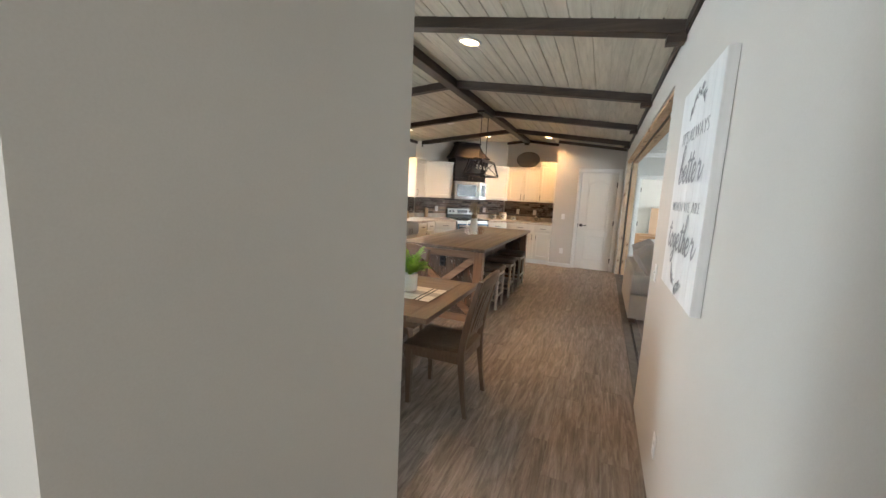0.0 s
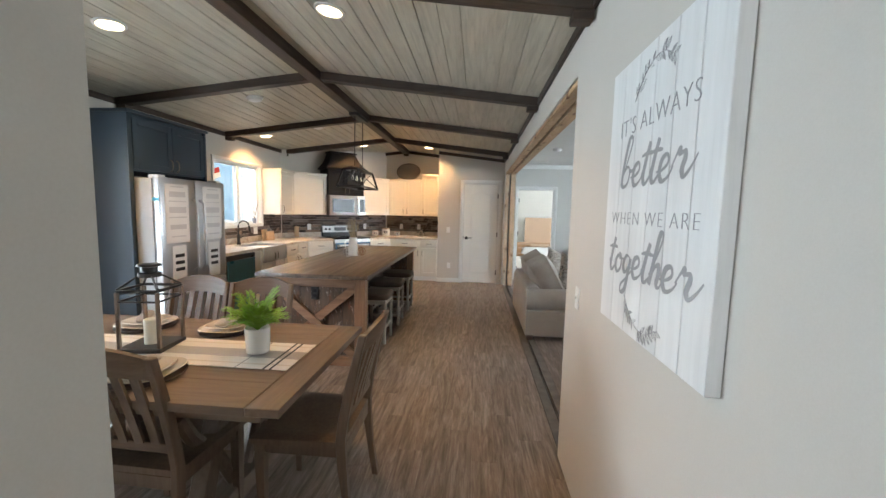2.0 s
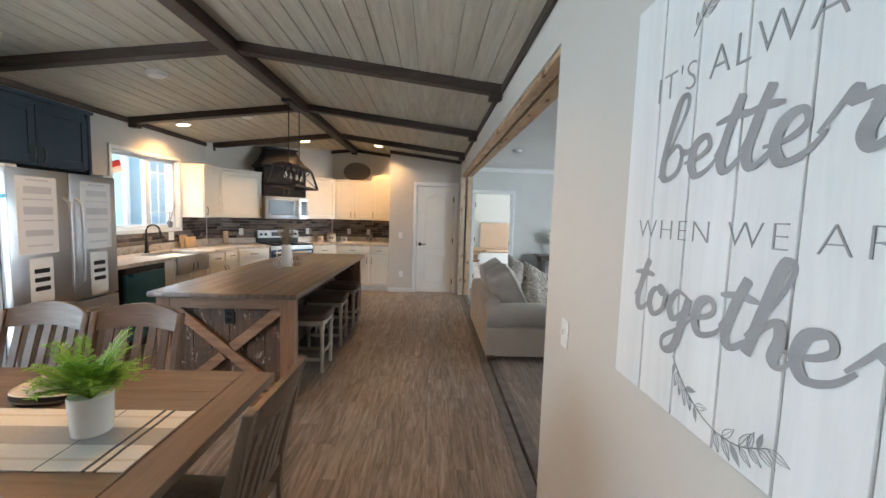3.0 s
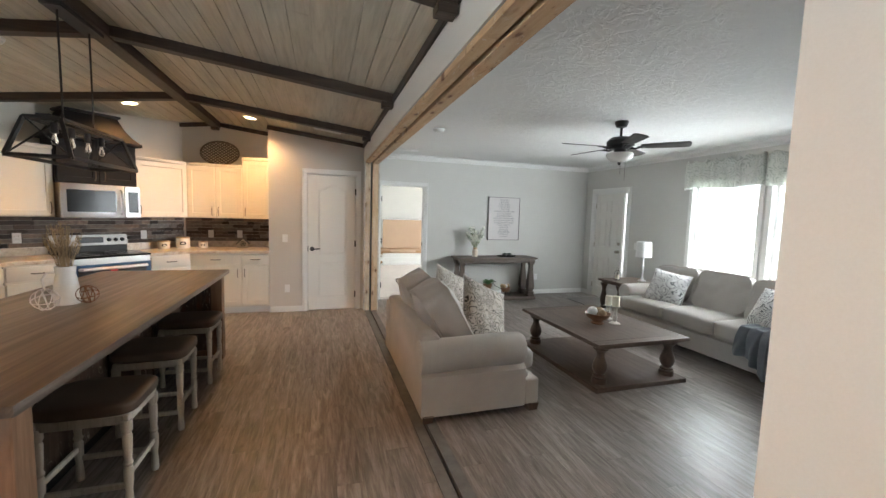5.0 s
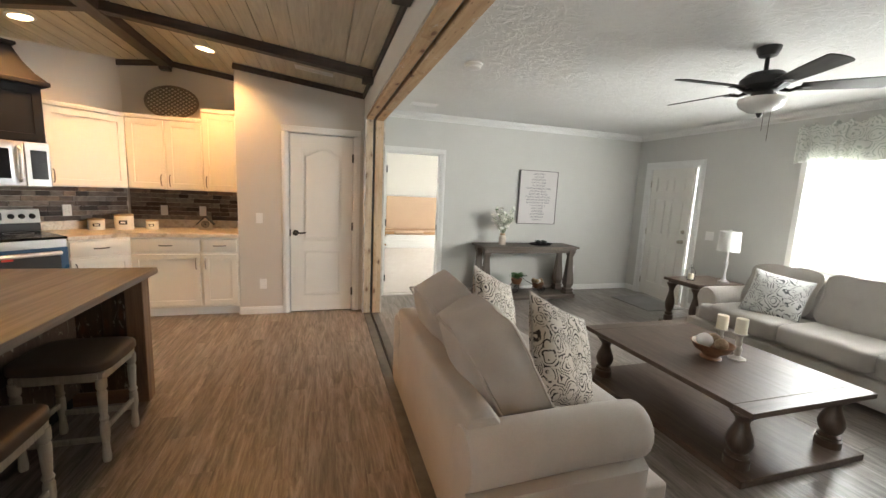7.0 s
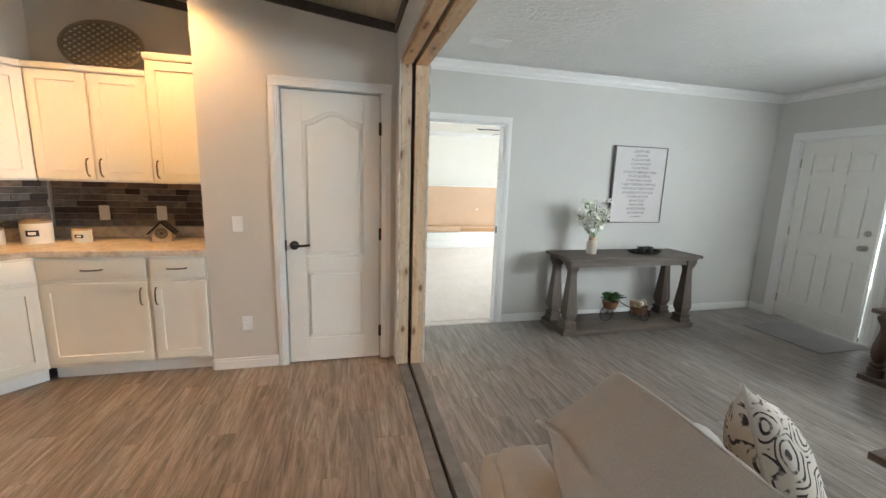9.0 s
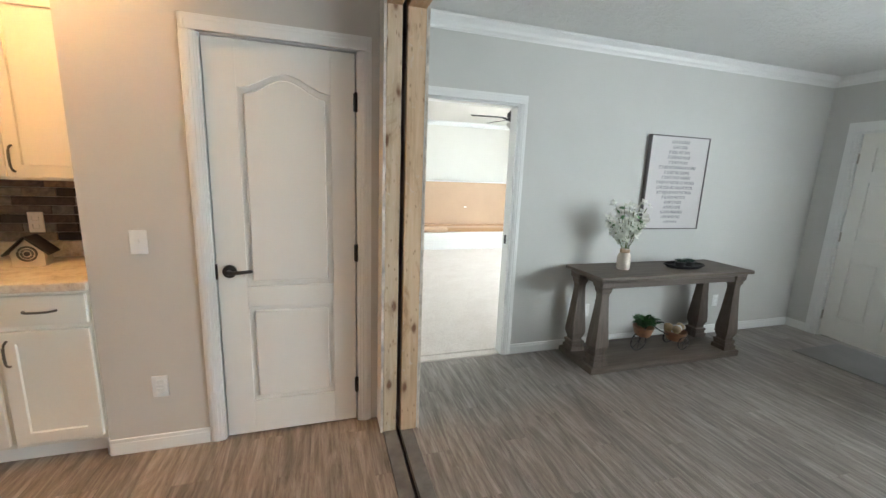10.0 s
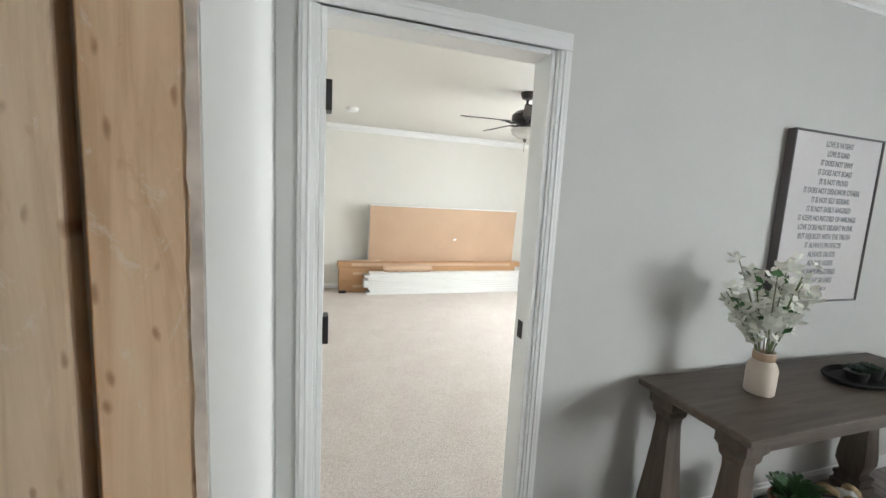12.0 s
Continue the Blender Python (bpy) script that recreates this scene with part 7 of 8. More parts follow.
# ---- ceiling fans ----
def make_fan(m, drop, start, radius=0.62, chains=False):
    t = thing("ceiling_fan", "black ceiling fan with five blades and a white glass bowl light", "ceiling fan", m, "ceiling fans")
    M["fan_blade"] = M.get("fan_blade") or wood("dark fan blade", (0.012, 0.010, 0.009), (0.028, 0.022, 0.02), (0.05, 0.042, 0.038), 0, 0.45, 40, 0.15)
    M["bowl_glass"] = M.get("bowl_glass") or paint("white alabaster glass", (0.72, 0.71, 0.68), 0.25, 0.05, 20, 0.02, blotch=8)
    part("canopy", lathe(bmesh.new(), [(0.068, 0), (0.066, -0.02), (0.05, -0.055), (0.02, -0.065)], 24), M["black"], t)
    part("rod", lathe(bmesh.new(), [(0.013, -drop - 0.01), (0.013, -0.05)], 12), M["black"], t)
    z = -drop
    part("motor", lathe(bmesh.new(), [(0.03, z + 0.015), (0.10, z), (0.135, z - 0.035), (0.135, z - 0.08), (0.10, z - 0.105), (0.06, z - 0.115), (0.06, z - 0.15), (0.09, z - 0.158)], 32), M["black"], t)
    part("bowl", lathe(bmesh.new(), [(0.128, z - 0.156), (0.132, z - 0.17), (0.118, z - 0.205), (0.075, z - 0.235), (0.02, z - 0.248)], 32), M["bowl_glass"], t, "white glass bowl shade")
    part("finial", lathe(bmesh.new(), [(0.022, z - 0.245), (0.016, z - 0.258), (0.008, z - 0.275)], 14), M["black"], t)
    for i in range(5):
        a = start + i * 72
        r = pose(0, 0, z - 0.10, 0, 0, a)
        bm = bmesh.new()
        tube(bm, [(0.09, 0, 0.0), (0.14, 0, -0.012), (0.20, 0, 0.005)], [0.014, 0.010, 0.012], 8)
        box(bm, (0.16, -0.03, 0.0), (0.24, 0.03, 0.005), 0.002)
        part("blade_arm", bm, M["black"], t, "", r)
        n = 14
        pts = [(0.19, -0.05), (0.40, -0.062), (radius - 0.03, -0.068)] + [(radius - 0.03 + 0.03 * math.sin(math.pi * k / 8), -0.068 * math.cos(math.pi * k / 8)) for k in range(1, 8)] + [(radius - 0.03, 0.068), (0.40, 0.062), (0.19, 0.05)]
        bm = extrude_outline(pts, 0.006, 2, 0.0015)
        part("blade", bm, M["fan_blade"], t, "dark fan blade", r @ pose(0, 0, 0.006, -13, 0, 0))
    if chains:
        for x in (-0.03, 0.03):
            part("pull_chain", tube(bmesh.new(), [(x, -0.05, z - 0.14), (x, -0.05, z - 0.40 - x)], 0.002, 5), M["bronze"], t)
    return t


make_fan(pose(2.71, 6.21, 2.5), 0.165, -43, 0.63, True)
make_fan(pose(2.56, 11.65, 2.47), 0.17, 30, 0.63, True)


# ---- ceiling fixtures ----
def can_light(x, y, lit=True):
    side = -1 if x < RIDGE_X else 1
    ang = math.degrees(math.atan(CEIL_SLOPE)) * side
    t = thing("recessed_light", "lit round recessed ceiling light with white trim", "ceiling light", Matrix.Translation((x, y, ceil_z(x) - 0.002)) @ pose(0, 0, 0, 0, ang, 0), "recessed lights")
    part("trim_ring", lathe(bmesh.new(), [(0.095, -0.0), (0.095, -0.008), (0.078, -0.014), (0.074, -0.010), (0.074, 0.0)], 32), M["trim"], t)
    part("lens", lathe(bmesh.new(), [(0.073, -0.004), (0.073, -0.009), (0.0, -0.010)], 28), M["glow_warm"], t, "glowing lens")


for lx, ly in CAN_LIGHTS:
    can_light(lx, ly)


def disc_alarm(m, label, r=0.075):
    t = thing("smoke_alarm", label, "smoke alarm", m, "smoke alarms")
    part("base", lathe(bmesh.new(), [(r, 0), (r, -0.012), (r * 0.93, -0.018)], 28), M["plate_plastic"], t)
    part("cover", lathe(bmesh.new(), [(r * 0.86, -0.018), (r * 0.8, -0.034), (r * 0.55, -0.042), (0, -0.043)], 28), M["plate_plastic"], t)


M["alarm_rim"] = M["plate_plastic"]
tilt = math.degrees(math.atan(CEIL_SLOPE))
for x, y in ((-2.62, 5.10), (-2.53, 6.62)):
    disc_alarm(Matrix.Translation((x, y, ceil_z(x) - 0.003)) @ pose(0, 0, 0, 0, -tilt, 0), "white round smoke alarm on the board ceiling", 0.085)
disc_alarm(pose(1.09, 7.34, 2.499), "white round smoke alarm on the living room ceiling")
disc_alarm(pose(1.10, 13.2, 2.469), "white round smoke alarm on the bedroom ceiling")


def vent(m, w, d, label):
    t = thing("ceiling_vent", label, "air vent", m, "ceiling vents")
    for lo, hi in (((-w / 2, -d / 2, -0.008), (w / 2, -d / 2 + 0.02, 0)), ((-w / 2, d / 2 - 0.02, -0.008), (w / 2, d / 2, 0)), ((-w / 2, -d / 2 + 0.02, -0.008), (-w / 2 + 0.02, d / 2 - 0.02, 0)), ((w / 2 - 0.02, -d / 2 + 0.02, -0.008), (w / 2, d / 2 - 0.02, 0))):
        part("frame", bx(lo, hi, 0.002), M["trim"], t)
    n = 8
    for i in range(n):
        y = -d / 2 + 0.02 + (d - 0.04) * (i + 0.5) / n
        part("slat", bx((-w / 2 + 0.02, -0.006, -0.0015), (w / 2 - 0.02, 0.006, 0.0015), 0), M["trim"], t, "", pose(0, y, -0.004, 35, 0, 0))


vent(pose(1.09, 8.98, 2.499), 0.32, 0.17, "white slatted vent in the living room ceiling")
vent(Matrix.Translation((-0.15, 8.50, ceil_z(-0.145) - 0.002)) @ pose(0, 0, 0, 0, tilt, 0), 0.36, 0.12, "white slatted vent in the board ceiling")


# ---- switches and outlets ----
def plate(m, kind, w=0.072, h=0.115):
    """A cover plate in the local xz plane, facing -y."""
    lab = {"switch": "white toggle light switch plate on the wall", "outlet": "white electrical outlet plate on the wall", "double": "white double light switch plate"}[kind]
    t = thing("wall_switch" if kind != "outlet" else "wall_outlet", lab, "switch" if kind != "outlet" else "outlet", m, "wall plates")
    part("plate", bx((-w / 2, -0.006, -h / 2), (w / 2, -0.0005, h / 2), 0.003), M["plate_plastic"], t)
    if kind == "outlet":
        for z in (-0.022, 0.022):
            part("socket", bx((-0.016, -0.008, z - 0.014), (0.016, -0.006, z + 0.014), 0.004), M["trim"], t)
    else:
        for x in ((0,) if kind == "switch" else (-0.023, 0.023)):
            part("toggle", bx((x - 0.005, -0.016, -0.003), (x + 0.005, -0.006, 0.014), 0.002), M["trim"], t)


FACE_X = pose(0, 0, 0, 0, 0, -90)
for y, z, k in ((2.94, 1.05, "switch"), (2.227, 0.30, "outlet")):
    plate(Matrix.Translation((WALL_X, y, z)) @ FACE_X, k)
plate(pose(-0.735, PAN_Y, 1.092), "switch"), plate(pose(-0.71, PAN_Y, 0.35), "outlet")
for x in (2.275, 3.78):
    plate(pose(x, BACK_Y, 0.335), "outlet")
for x, z in ((-1.83, 1.11), (-1.435, 1.11)):
    plate(pose(x, BACK_Y - 0.013, z), "outlet")
plate(Matrix.Translation((FRONT_X, 8.15, 1.056)) @ FACE_X, "double", 0.115)
plate(on_diag(0.60, 0.014) @ Matrix.Translation((0, 0, 1.11)), "outlet")
plate(on_diag(-0.62, 0.014) @ Matrix.Translation((0, 0, 1.11)), "outlet")
plate(Matrix.Translation((KX0 + 0.014, 7.03, 1.09)) @ pose(0, 0, 0, 0, 0, 90), "double", 0.115)
# paper notice on the hall wall
solid("paper_notice", bx((-0.001, -0.11, -0.046), (0.0, 0.10, 0.046), 0), M["paper"], "plain white paper notice taped to the wall", "paper", pose(WALL_X - 0.0006, 0.58, 1.51))

# ---- pictures on the walls ----
def leaf_sprig(bm, cx, cz, scale, flip, seed):
    """A drooping garland of line-drawn leaves in the local xy plane."""
    rnd = random.Random(seed)
    bend = [(-0.50, -0.18), (-0.36, -0.02), (-0.17, 0.12), (0.06, 0.20), (0.30, 0.18), (0.52, 0.06)]
    pts = smooth_path([(cx + scale * x, cz + flip * scale * y) for x, y in bend], 3)
    for p in pts:
        p.z = 0.001
    tube(bm, pts, 0.0011, 4)
    for i in range(1, len(pts)):
        tan = (pts[i] - pts[i - 1]).normalized()
        for q in (-1, 1):
            if rnd.random() < 0.35:
                continue
            out = (Vector((-tan.y, tan.x, 0)) * q * rnd.uniform(0.6, 1.0) + tan * 0.75).normalized()
            ln = scale * rnd.uniform(0.11, 0.17)
            sd = Vector((-out.y, out.x, 0)) * ln * 0.2
            o = pts[i]
            ring = [o, o + out * ln * 0.3 + sd * 0.9, o + out * ln * 0.6 + sd * 0.8, o + out * ln, o + out * ln * 0.6 - sd * 0.8, o + out * ln * 0.3 - sd * 0.9]
            if (i + q) % 5 == 0:
                bm.faces.new([bm.verts.new(p + Vector((0, 0, 0.0006))) for p in ring])
            else:
                tube(bm, ring, 0.0007, 4, True)
                tube(bm, [o, o + out * ln * 0.8], 0.0006, 4)
    return bm


# brush-script letters: strokes in a unit box, x-height 1
SCRIPT = {}
SCRIPT["b"] = ([[(0.0, 0.1), (0.25, 0.9), (0.55, 1.9), (0.5, 2.3), (0.3, 2.2), (0.15, 1.3), (0.1, 0.3), (0.3, 0.0), (0.6, 0.2), (0.65, 0.7), (0.45, 0.95), (0.2, 0.7)], [(0.55, 0.75), (0.8, 0.7), (0.95, 0.8)]], 0.85)
SCRIPT["e"] = ([[(-0.1, 0.4), (0.25, 0.45), (0.5, 0.7), (0.4, 1.0), (0.15, 0.85), (0.1, 0.35), (0.3, 0.0), (0.6, 0.15), (0.8, 0.5)]], 0.68)
SCRIPT["t"] = ([[(0.0, 0.4), (0.2, 1.0), (0.35, 1.75), (0.22, 1.1), (0.15, 0.3), (0.32, 0.0), (0.55, 0.25), (0.68, 0.5)], [(-0.12, 1.22), (0.25, 1.30), (0.62, 1.26)]], 0.52)
SCRIPT["r"] = ([[(0.0, 0.45), (0.2, 0.9), (0.3, 1.1), (0.35, 0.9), (0.55, 0.92), (0.62, 0.7), (0.55, 0.3), (0.7, 0.05), (0.95, 0.35), (1.15, 0.75)]], 0.9)
SCRIPT["o"] = ([[(0.45, 0.95), (0.15, 0.75), (0.1, 0.3), (0.3, 0.0), (0.55, 0.25), (0.55, 0.75), (0.4, 0.95), (0.45, 0.75), (0.8, 0.75)]], 0.68)
SCRIPT["g"] = ([[(0.55, 0.85), (0.25, 0.95), (0.08, 0.5), (0.25, 0.1), (0.5, 0.4), (0.58, 0.85), (0.52, 0.0), (0.42, -0.75), (0.15, -0.95), (0.08, -0.6), (0.45, -0.15), (0.85, 0.4)]], 0.72)
SCRIPT["h"] = ([[(0.0, 0.4), (0.35, 1.4), (0.48, 2.1), (0.32, 2.2), (0.2, 1.2), (0.1, 0.0), (0.2, 0.6), (0.45, 0.95), (0.55, 0.6), (0.52, 0.15), (0.68, 0.02), (0.85, 0.4)]], 0.72)


def smooth_path(pts, k=6):
    """Catmull-Rom points through pts."""
    P = [Vector((*p, 0)) for p in pts]
    P = [2 * P[0] - P[1]] + P + [2 * P[-1] - P[-2]]
    out = []
    for i in range(1, len(P) - 2):
        a, b, c, d = P[i - 1], P[i], P[i + 1], P[i + 2]
        for j in range(k):
            s = j / k
            out.append(0.5 * ((2 * b) + (c - a) * s + (2 * a - 5 * b + 4 * c - d) * s * s + (3 * b - a - 3 * c + d) * s ** 3))
    out.append(P[-2])
    return out


def script_letters(text, x_height, pen, stretch):
    """The letters of a flowing brush-script word in the xy plane, centred, one mesh each."""
    total = sum(SCRIPT[ch][1] for ch in text)
    x, made = 0.0, []
    for ch in text:
        bm = bmesh.new()
        segs, adv = SCRIPT[ch]
        for sgm in segs:
            pts = smooth_path([(px + x + 0.12 * py, py) for px, py in sgm])
            n = len(pts)
            left, right = [], []
            for i, p in enumerate(pts):
                tan = (pts[min(i + 1, n - 1)] - pts[max(i - 1, 0)]).normalized()
                flat = Vector((tan.x * stretch, tan.y * x_height, 0)).normalized()
                nrm = Vector((-flat.y, flat.x, 0))
                wd = pen * (0.62 + 0.5 * max(0.0, -tan.y)) * min(1, 0.5 + 2.5 * i / n, 0.5 + 2.5 * (n - 1 - i) / n)
                c = Vector(((p.x - total / 2) * stretch, p.y * x_height, 0.0005 + 0.00002 * i))
                left.append(bm.verts.new(c + nrm * wd / 2))
                right.append(bm.verts.new(c - nrm * wd / 2))
            for i in range(n - 1):
                bm.faces.new((left[i], left[i + 1], right[i + 1], right[i]))
        made.append(bm)
        x += adv
    return made


def islands(bm):
    """Splits a mesh into its separate pieces."""
    todo, made = set(bm.verts), []
    while todo:
        stack, got = [todo.pop()], set()
        while stack:
            v = stack.pop()
            got.add(v)
            for e in v.link_edges:
                o = e.other_vert(v)
                if o in todo:
                    todo.discard(o)
                    stack.append(o)
        piece = bmesh.new()
        twin = {v: piece.verts.new(v.co) for v in got}
        for f in {f for v in got for f in v.link_faces}:
            piece.faces.new([twin[v] for v in f.verts])
        made.append(piece)
    bm.free()
    return sorted(made, key=lambda b: min(v.co.x for v in b.verts))


def make_sign():
    M["sign_white"] = wood("white painted sign board", (0.68, 0.68, 0.67), (0.75, 0.75, 0.74), (0.79, 0.79, 0.78), 1, 0.6, 40, 0.15)
    M["letter_grey"] = paint("grey lettering", (0.30, 0.30, 0.305), 0.7, 0.08, 120, 0.03)
    # local x runs to the viewer's right along the wall (-y), local y up, z out of the wall
    y0, y1, z0, z1, d = 1.728, 2.455, 1.10, 2.01, 0.036
    face = Matrix(((0, 0, -1, WALL_X), (-1, 0, 0, (y0 + y1) / 2), (0, 1, 0, (z0 + z1) / 2), (0, 0, 0, 1)))
    t = thing("lettered_sign", "white board sign with grey painted lettering and leaf sprigs", "sign", face)
    w, h = y1 - y0, z1 - z0
    n = 6
    part("core", bx((-w / 2 + 0.002, -h / 2 + 0.002, 0.0005), (w / 2 - 0.002, h / 2 - 0.002, d - 0.003), 0), M["sign_edge"], t)
    for i in range(n):
        a, b = -w / 2 + w * i / n, -w / 2 + w * (i + 1) / n
        part("board", bx((a + 0.0012, -h / 2, 0.0008), (b - 0.0012, h / 2, d), 0.002), M["sign_white"], t)
    for body, size, y, sp, nar in (("IT'S ALWAYS", 0.081, 0.230, 1.10, 0.50), ("WHEN WE ARE", 0.062, -0.076, 1.20, 0.58)):
        for bm in islands(words(body, size, 0.0006, space=sp, width=nar, offset=-0.0016)):
            part("letter", bm, M["letter_grey"], t, "", pose(0, y, d + 0.0012), smooth=0)
    for body, xh, pen, y in (("better", 0.070, 0.019, 0.033), ("together", 0.068, 0.019, -0.262)):
        for bm in script_letters(body, xh, pen, 0.109 if body == "better" else 0.108):
            part("letter", bm, M["letter_grey"], t, "grey brush-script letter", pose(0, y, d + 0.001), smooth=0)
    part("sprig", leaf_sprig(bmesh.new(), -0.02, 0.350, 0.24, 1, 1), M["letter_grey"], t, "drawn leaf sprig", pose(0, 0, d), smooth=0)
    part("sprig", leaf_sprig(bmesh.new(), -0.01, -0.372, 0.23, -1, 2), M["letter_grey"], t, "drawn leaf sprig", pose(0, 0, d), smooth=0)


M["sign_edge"] = paint("grey board edge", (0.34, 0.33, 0.32), 0.7, 0.1, 90, 0.1)
make_sign()


def make_verse():
    M["frame_grey"] = paint("dark grey frame", (0.11, 0.10, 0.10), 0.5, 0.15, 90, 0.1)
    M["verse_paper"] = paint("pale pink-grey print", (0.60, 0.57, 0.56), 0.7, 0.04, 60, 0.03)
    x0, x1, z0, z1, d = 2.715, 3.355, 1.053, 1.85, 0.038
    t = thing("framed_verse", "framed print of centred grey verse lettering", "picture", Matrix.Translation(((x0 + x1) / 2, BACK_Y - 0.001, (z0 + z1) / 2)) @ pose(0, 0, 0, 90, 0, 0))
    w, h = (x1 - x0) / 2, (z1 - z0) / 2
    for lo, hi in (((-w, -h), (-w + 0.009, h)), ((w - 0.009, -h), (w, h)), ((-w + 0.009, h - 0.009), (w - 0.009, h)), ((-w + 0.009, -h), (w - 0.009, -h + 0.009))):
        part("frame", bx((*lo, 0), (*hi, d), 0.002), M["frame_grey"], t, "dark grey frame")
    part("print", bx((-w + 0.009, -h + 0.009, 0.0), (w - 0.009, h - 0.009, d - 0.008), 0), M["verse_paper"], t)
    lines = ["LOVE IS PATIENT", "LOVE IS KIND", "IT DOES NOT ENVY", "IT DOES NOT BOAST", "IT IS NOT PROUD", "IT DOES NOT DISHONOR OTHERS", "IT IS NOT SELF SEEKING", "IT IS NOT EASILY ANGERED", "IT KEEPS NO RECORD OF WRONGS", "LOVE DOES NOT DELIGHT IN EVIL", "BUT REJOICES WITH THE TRUTH", "IT ALWAYS PROTECTS", "ALWAYS TRUSTS", "ALWAYS HOPES", "ALWAYS PERSEVERES", "LOVE NEVER FAILS", "1 CORINTHIANS 13"]
    for i, body in enumerate(lines):
        y = h - 0.052 - i * 0.0425
        part("lettering", words(body, 0.036 if i < 16 else 0.024, 0.0004, narrow=0.72, offset=0.0006), M["ink"], t, m=pose(0, y, d - 0.0072), smooth=0)


make_verse()

# ---- island pendant and things on the island ----
def make_pendant():
    t = thing("island_pendant", "black metal linear pendant with wire frame hung from the ridge beam", "pendant light", pose(RIDGE_X, 6.02, 0))
    l, wb, wt, zb, zt = 0.41, 0.150, 0.085, 1.765, 1.985
    c = {}
    for sx in (-1, 1):
        for sy in (-1, 1):
            c[sx, sy, 0] = Vector((sx * wb, sy * l, zb))
            c[sx, sy, 1] = Vector((sx * wt, sy * (l - 0.05), zt))
    def bar(a, b, r=0.010, nm="frame_bar"):
        part(nm, beam_between(bmesh.new(), a, b, r * 2, r * 2, (0, 0.3, 1), 0.001), M["black"], t)
    for z in (0, 1):
        for s in (-1, 1):
            bar(c[s, -1, z], c[s, 1, z]), bar(c[-1, s, z], c[1, s, z])
    for sx in (-1, 1):
        for sy in (-1, 1):
            bar(c[sx, sy, 0], c[sx, sy, 1])
    for s in (-1, 1):
        bar(c[-1, s, 0], c[1, s, 1], 0.004, "cross_wire"), bar(c[1, s, 0], c[-1, s, 1], 0.004, "cross_wire")
    part("top_bar", bx((-0.035, -l + 0.05, zt - 0.01), (0.035, l - 0.05, zt + 0.025), 0.004), M["black"], t)
    for y in (-0.26, -0.09, 0.09, 0.26):
        s = part("socket", lathe(bmesh.new(), [(0.018, zt - 0.07), (0.018, zt - 0.01)], 14, (0, y)), M["black"], t)
        part("bulb", lathe(bmesh.new(), [(0.008, zt - 0.072), (0.011, zt - 0.09), (0.017, zt - 0.115), (0.013, zt - 0.135), (0.003, zt - 0.142)], 16, (0, y)), M["glass"], s, "clear glass bulb")
    for y in (-0.17, 0.17):
        part("hanging_rod", tube(bmesh.new(), [(0, y, zt + 0.02), (0, y, 2.67)], 0.006, 8), M["black"], t)
    part("ceiling_plate", bx((-0.055, -0.24, 2.655), (0.055, 0.24, 2.689), 0.005), M["black"], t)


make_pendant()


def make_pitcher():
    t = thing("pitcher_of_grass", "white enamel pitcher holding dried grass on the island", "pitcher", pose(-1.74, 5.80, 0.882, 0, 0, 200))
    part("pitcher", lathe(bmesh.new(), [(0.062, 0), (0.064, 0.01), (0.066, 0.06), (0.055, 0.15), (0.047, 0.19), (0.052, 0.235), (0.048, 0.237), (0.043, 0.19), (0.05, 0.06), (0, 0.02)], 30), M["ceramic"], t)
    part("handle", tube(bmesh.new(), [(0.05, 0, 0.20), (0.085, 0, 0.20), (0.105, 0, 0.16), (0.098, 0, 0.10), (0.062, 0, 0.06)], 0.007, 8), M["ceramic"], t)
    rnd = random.Random(9)
    bm = bmesh.new()
    for k in range(85):
        a, r, h = rnd.uniform(0, 6.28), rnd.uniform(0.01, 0.10), rnd.uniform(0.16, 0.30)
        b = Vector((0.02 * math.cos(a), 0.02 * math.sin(a), 0.16))
        tip = Vector((r * math.cos(a), r * math.sin(a), 0.20 + h))
        mid = b.lerp(tip, 0.55) - Vector((math.cos(a), math.sin(a), 0)) * 0.01
        tube(bm, [b, mid, tip], [0.0011, 0.0011, 0.0006], 3)
        d = (tip - mid).normalized()
        for q in range(6):
            o = mid.lerp(tip, 0.45 + 0.1 * q)
            e = o + d * 0.014 + Vector((rnd.uniform(-0.006, 0.006), rnd.uniform(-0.006, 0.006), 0))
            tube(bm, [o, o.lerp(e, 0.5), e], [0.0005, 0.0028, 0.0004], 4)
    part("dried_grass", bm, M["wheat"], t, "feathery dried grass stems")


make_pitcher()


def wire_orb(m, r, mat, label):
    t = thing("wire_orb", label, "decoration", m, "wire orbs on the island")
    for k in range(5):
        rot = Euler((0.5 * k + 0.3, 1.1 * k, 0.7 * k)).to_matrix()
        part("hoop", tube(bmesh.new(), [rot @ Vector((r * math.cos(a), r * math.sin(a), 0)) + Vector((0, 0, r + 0.003)) for a in [2 * math.pi * i / 32 for i in range(32)]], 0.0026, 5, True), M[mat], t)


wire_orb(pose(-1.75, 5.62, 0.883), 0.062, "steel", "open silver wire orb on the island")
wire_orb(pose(-1.63, 5.79, 0.883), 0.055, "basket_wood", "open brown twig orb on the island")


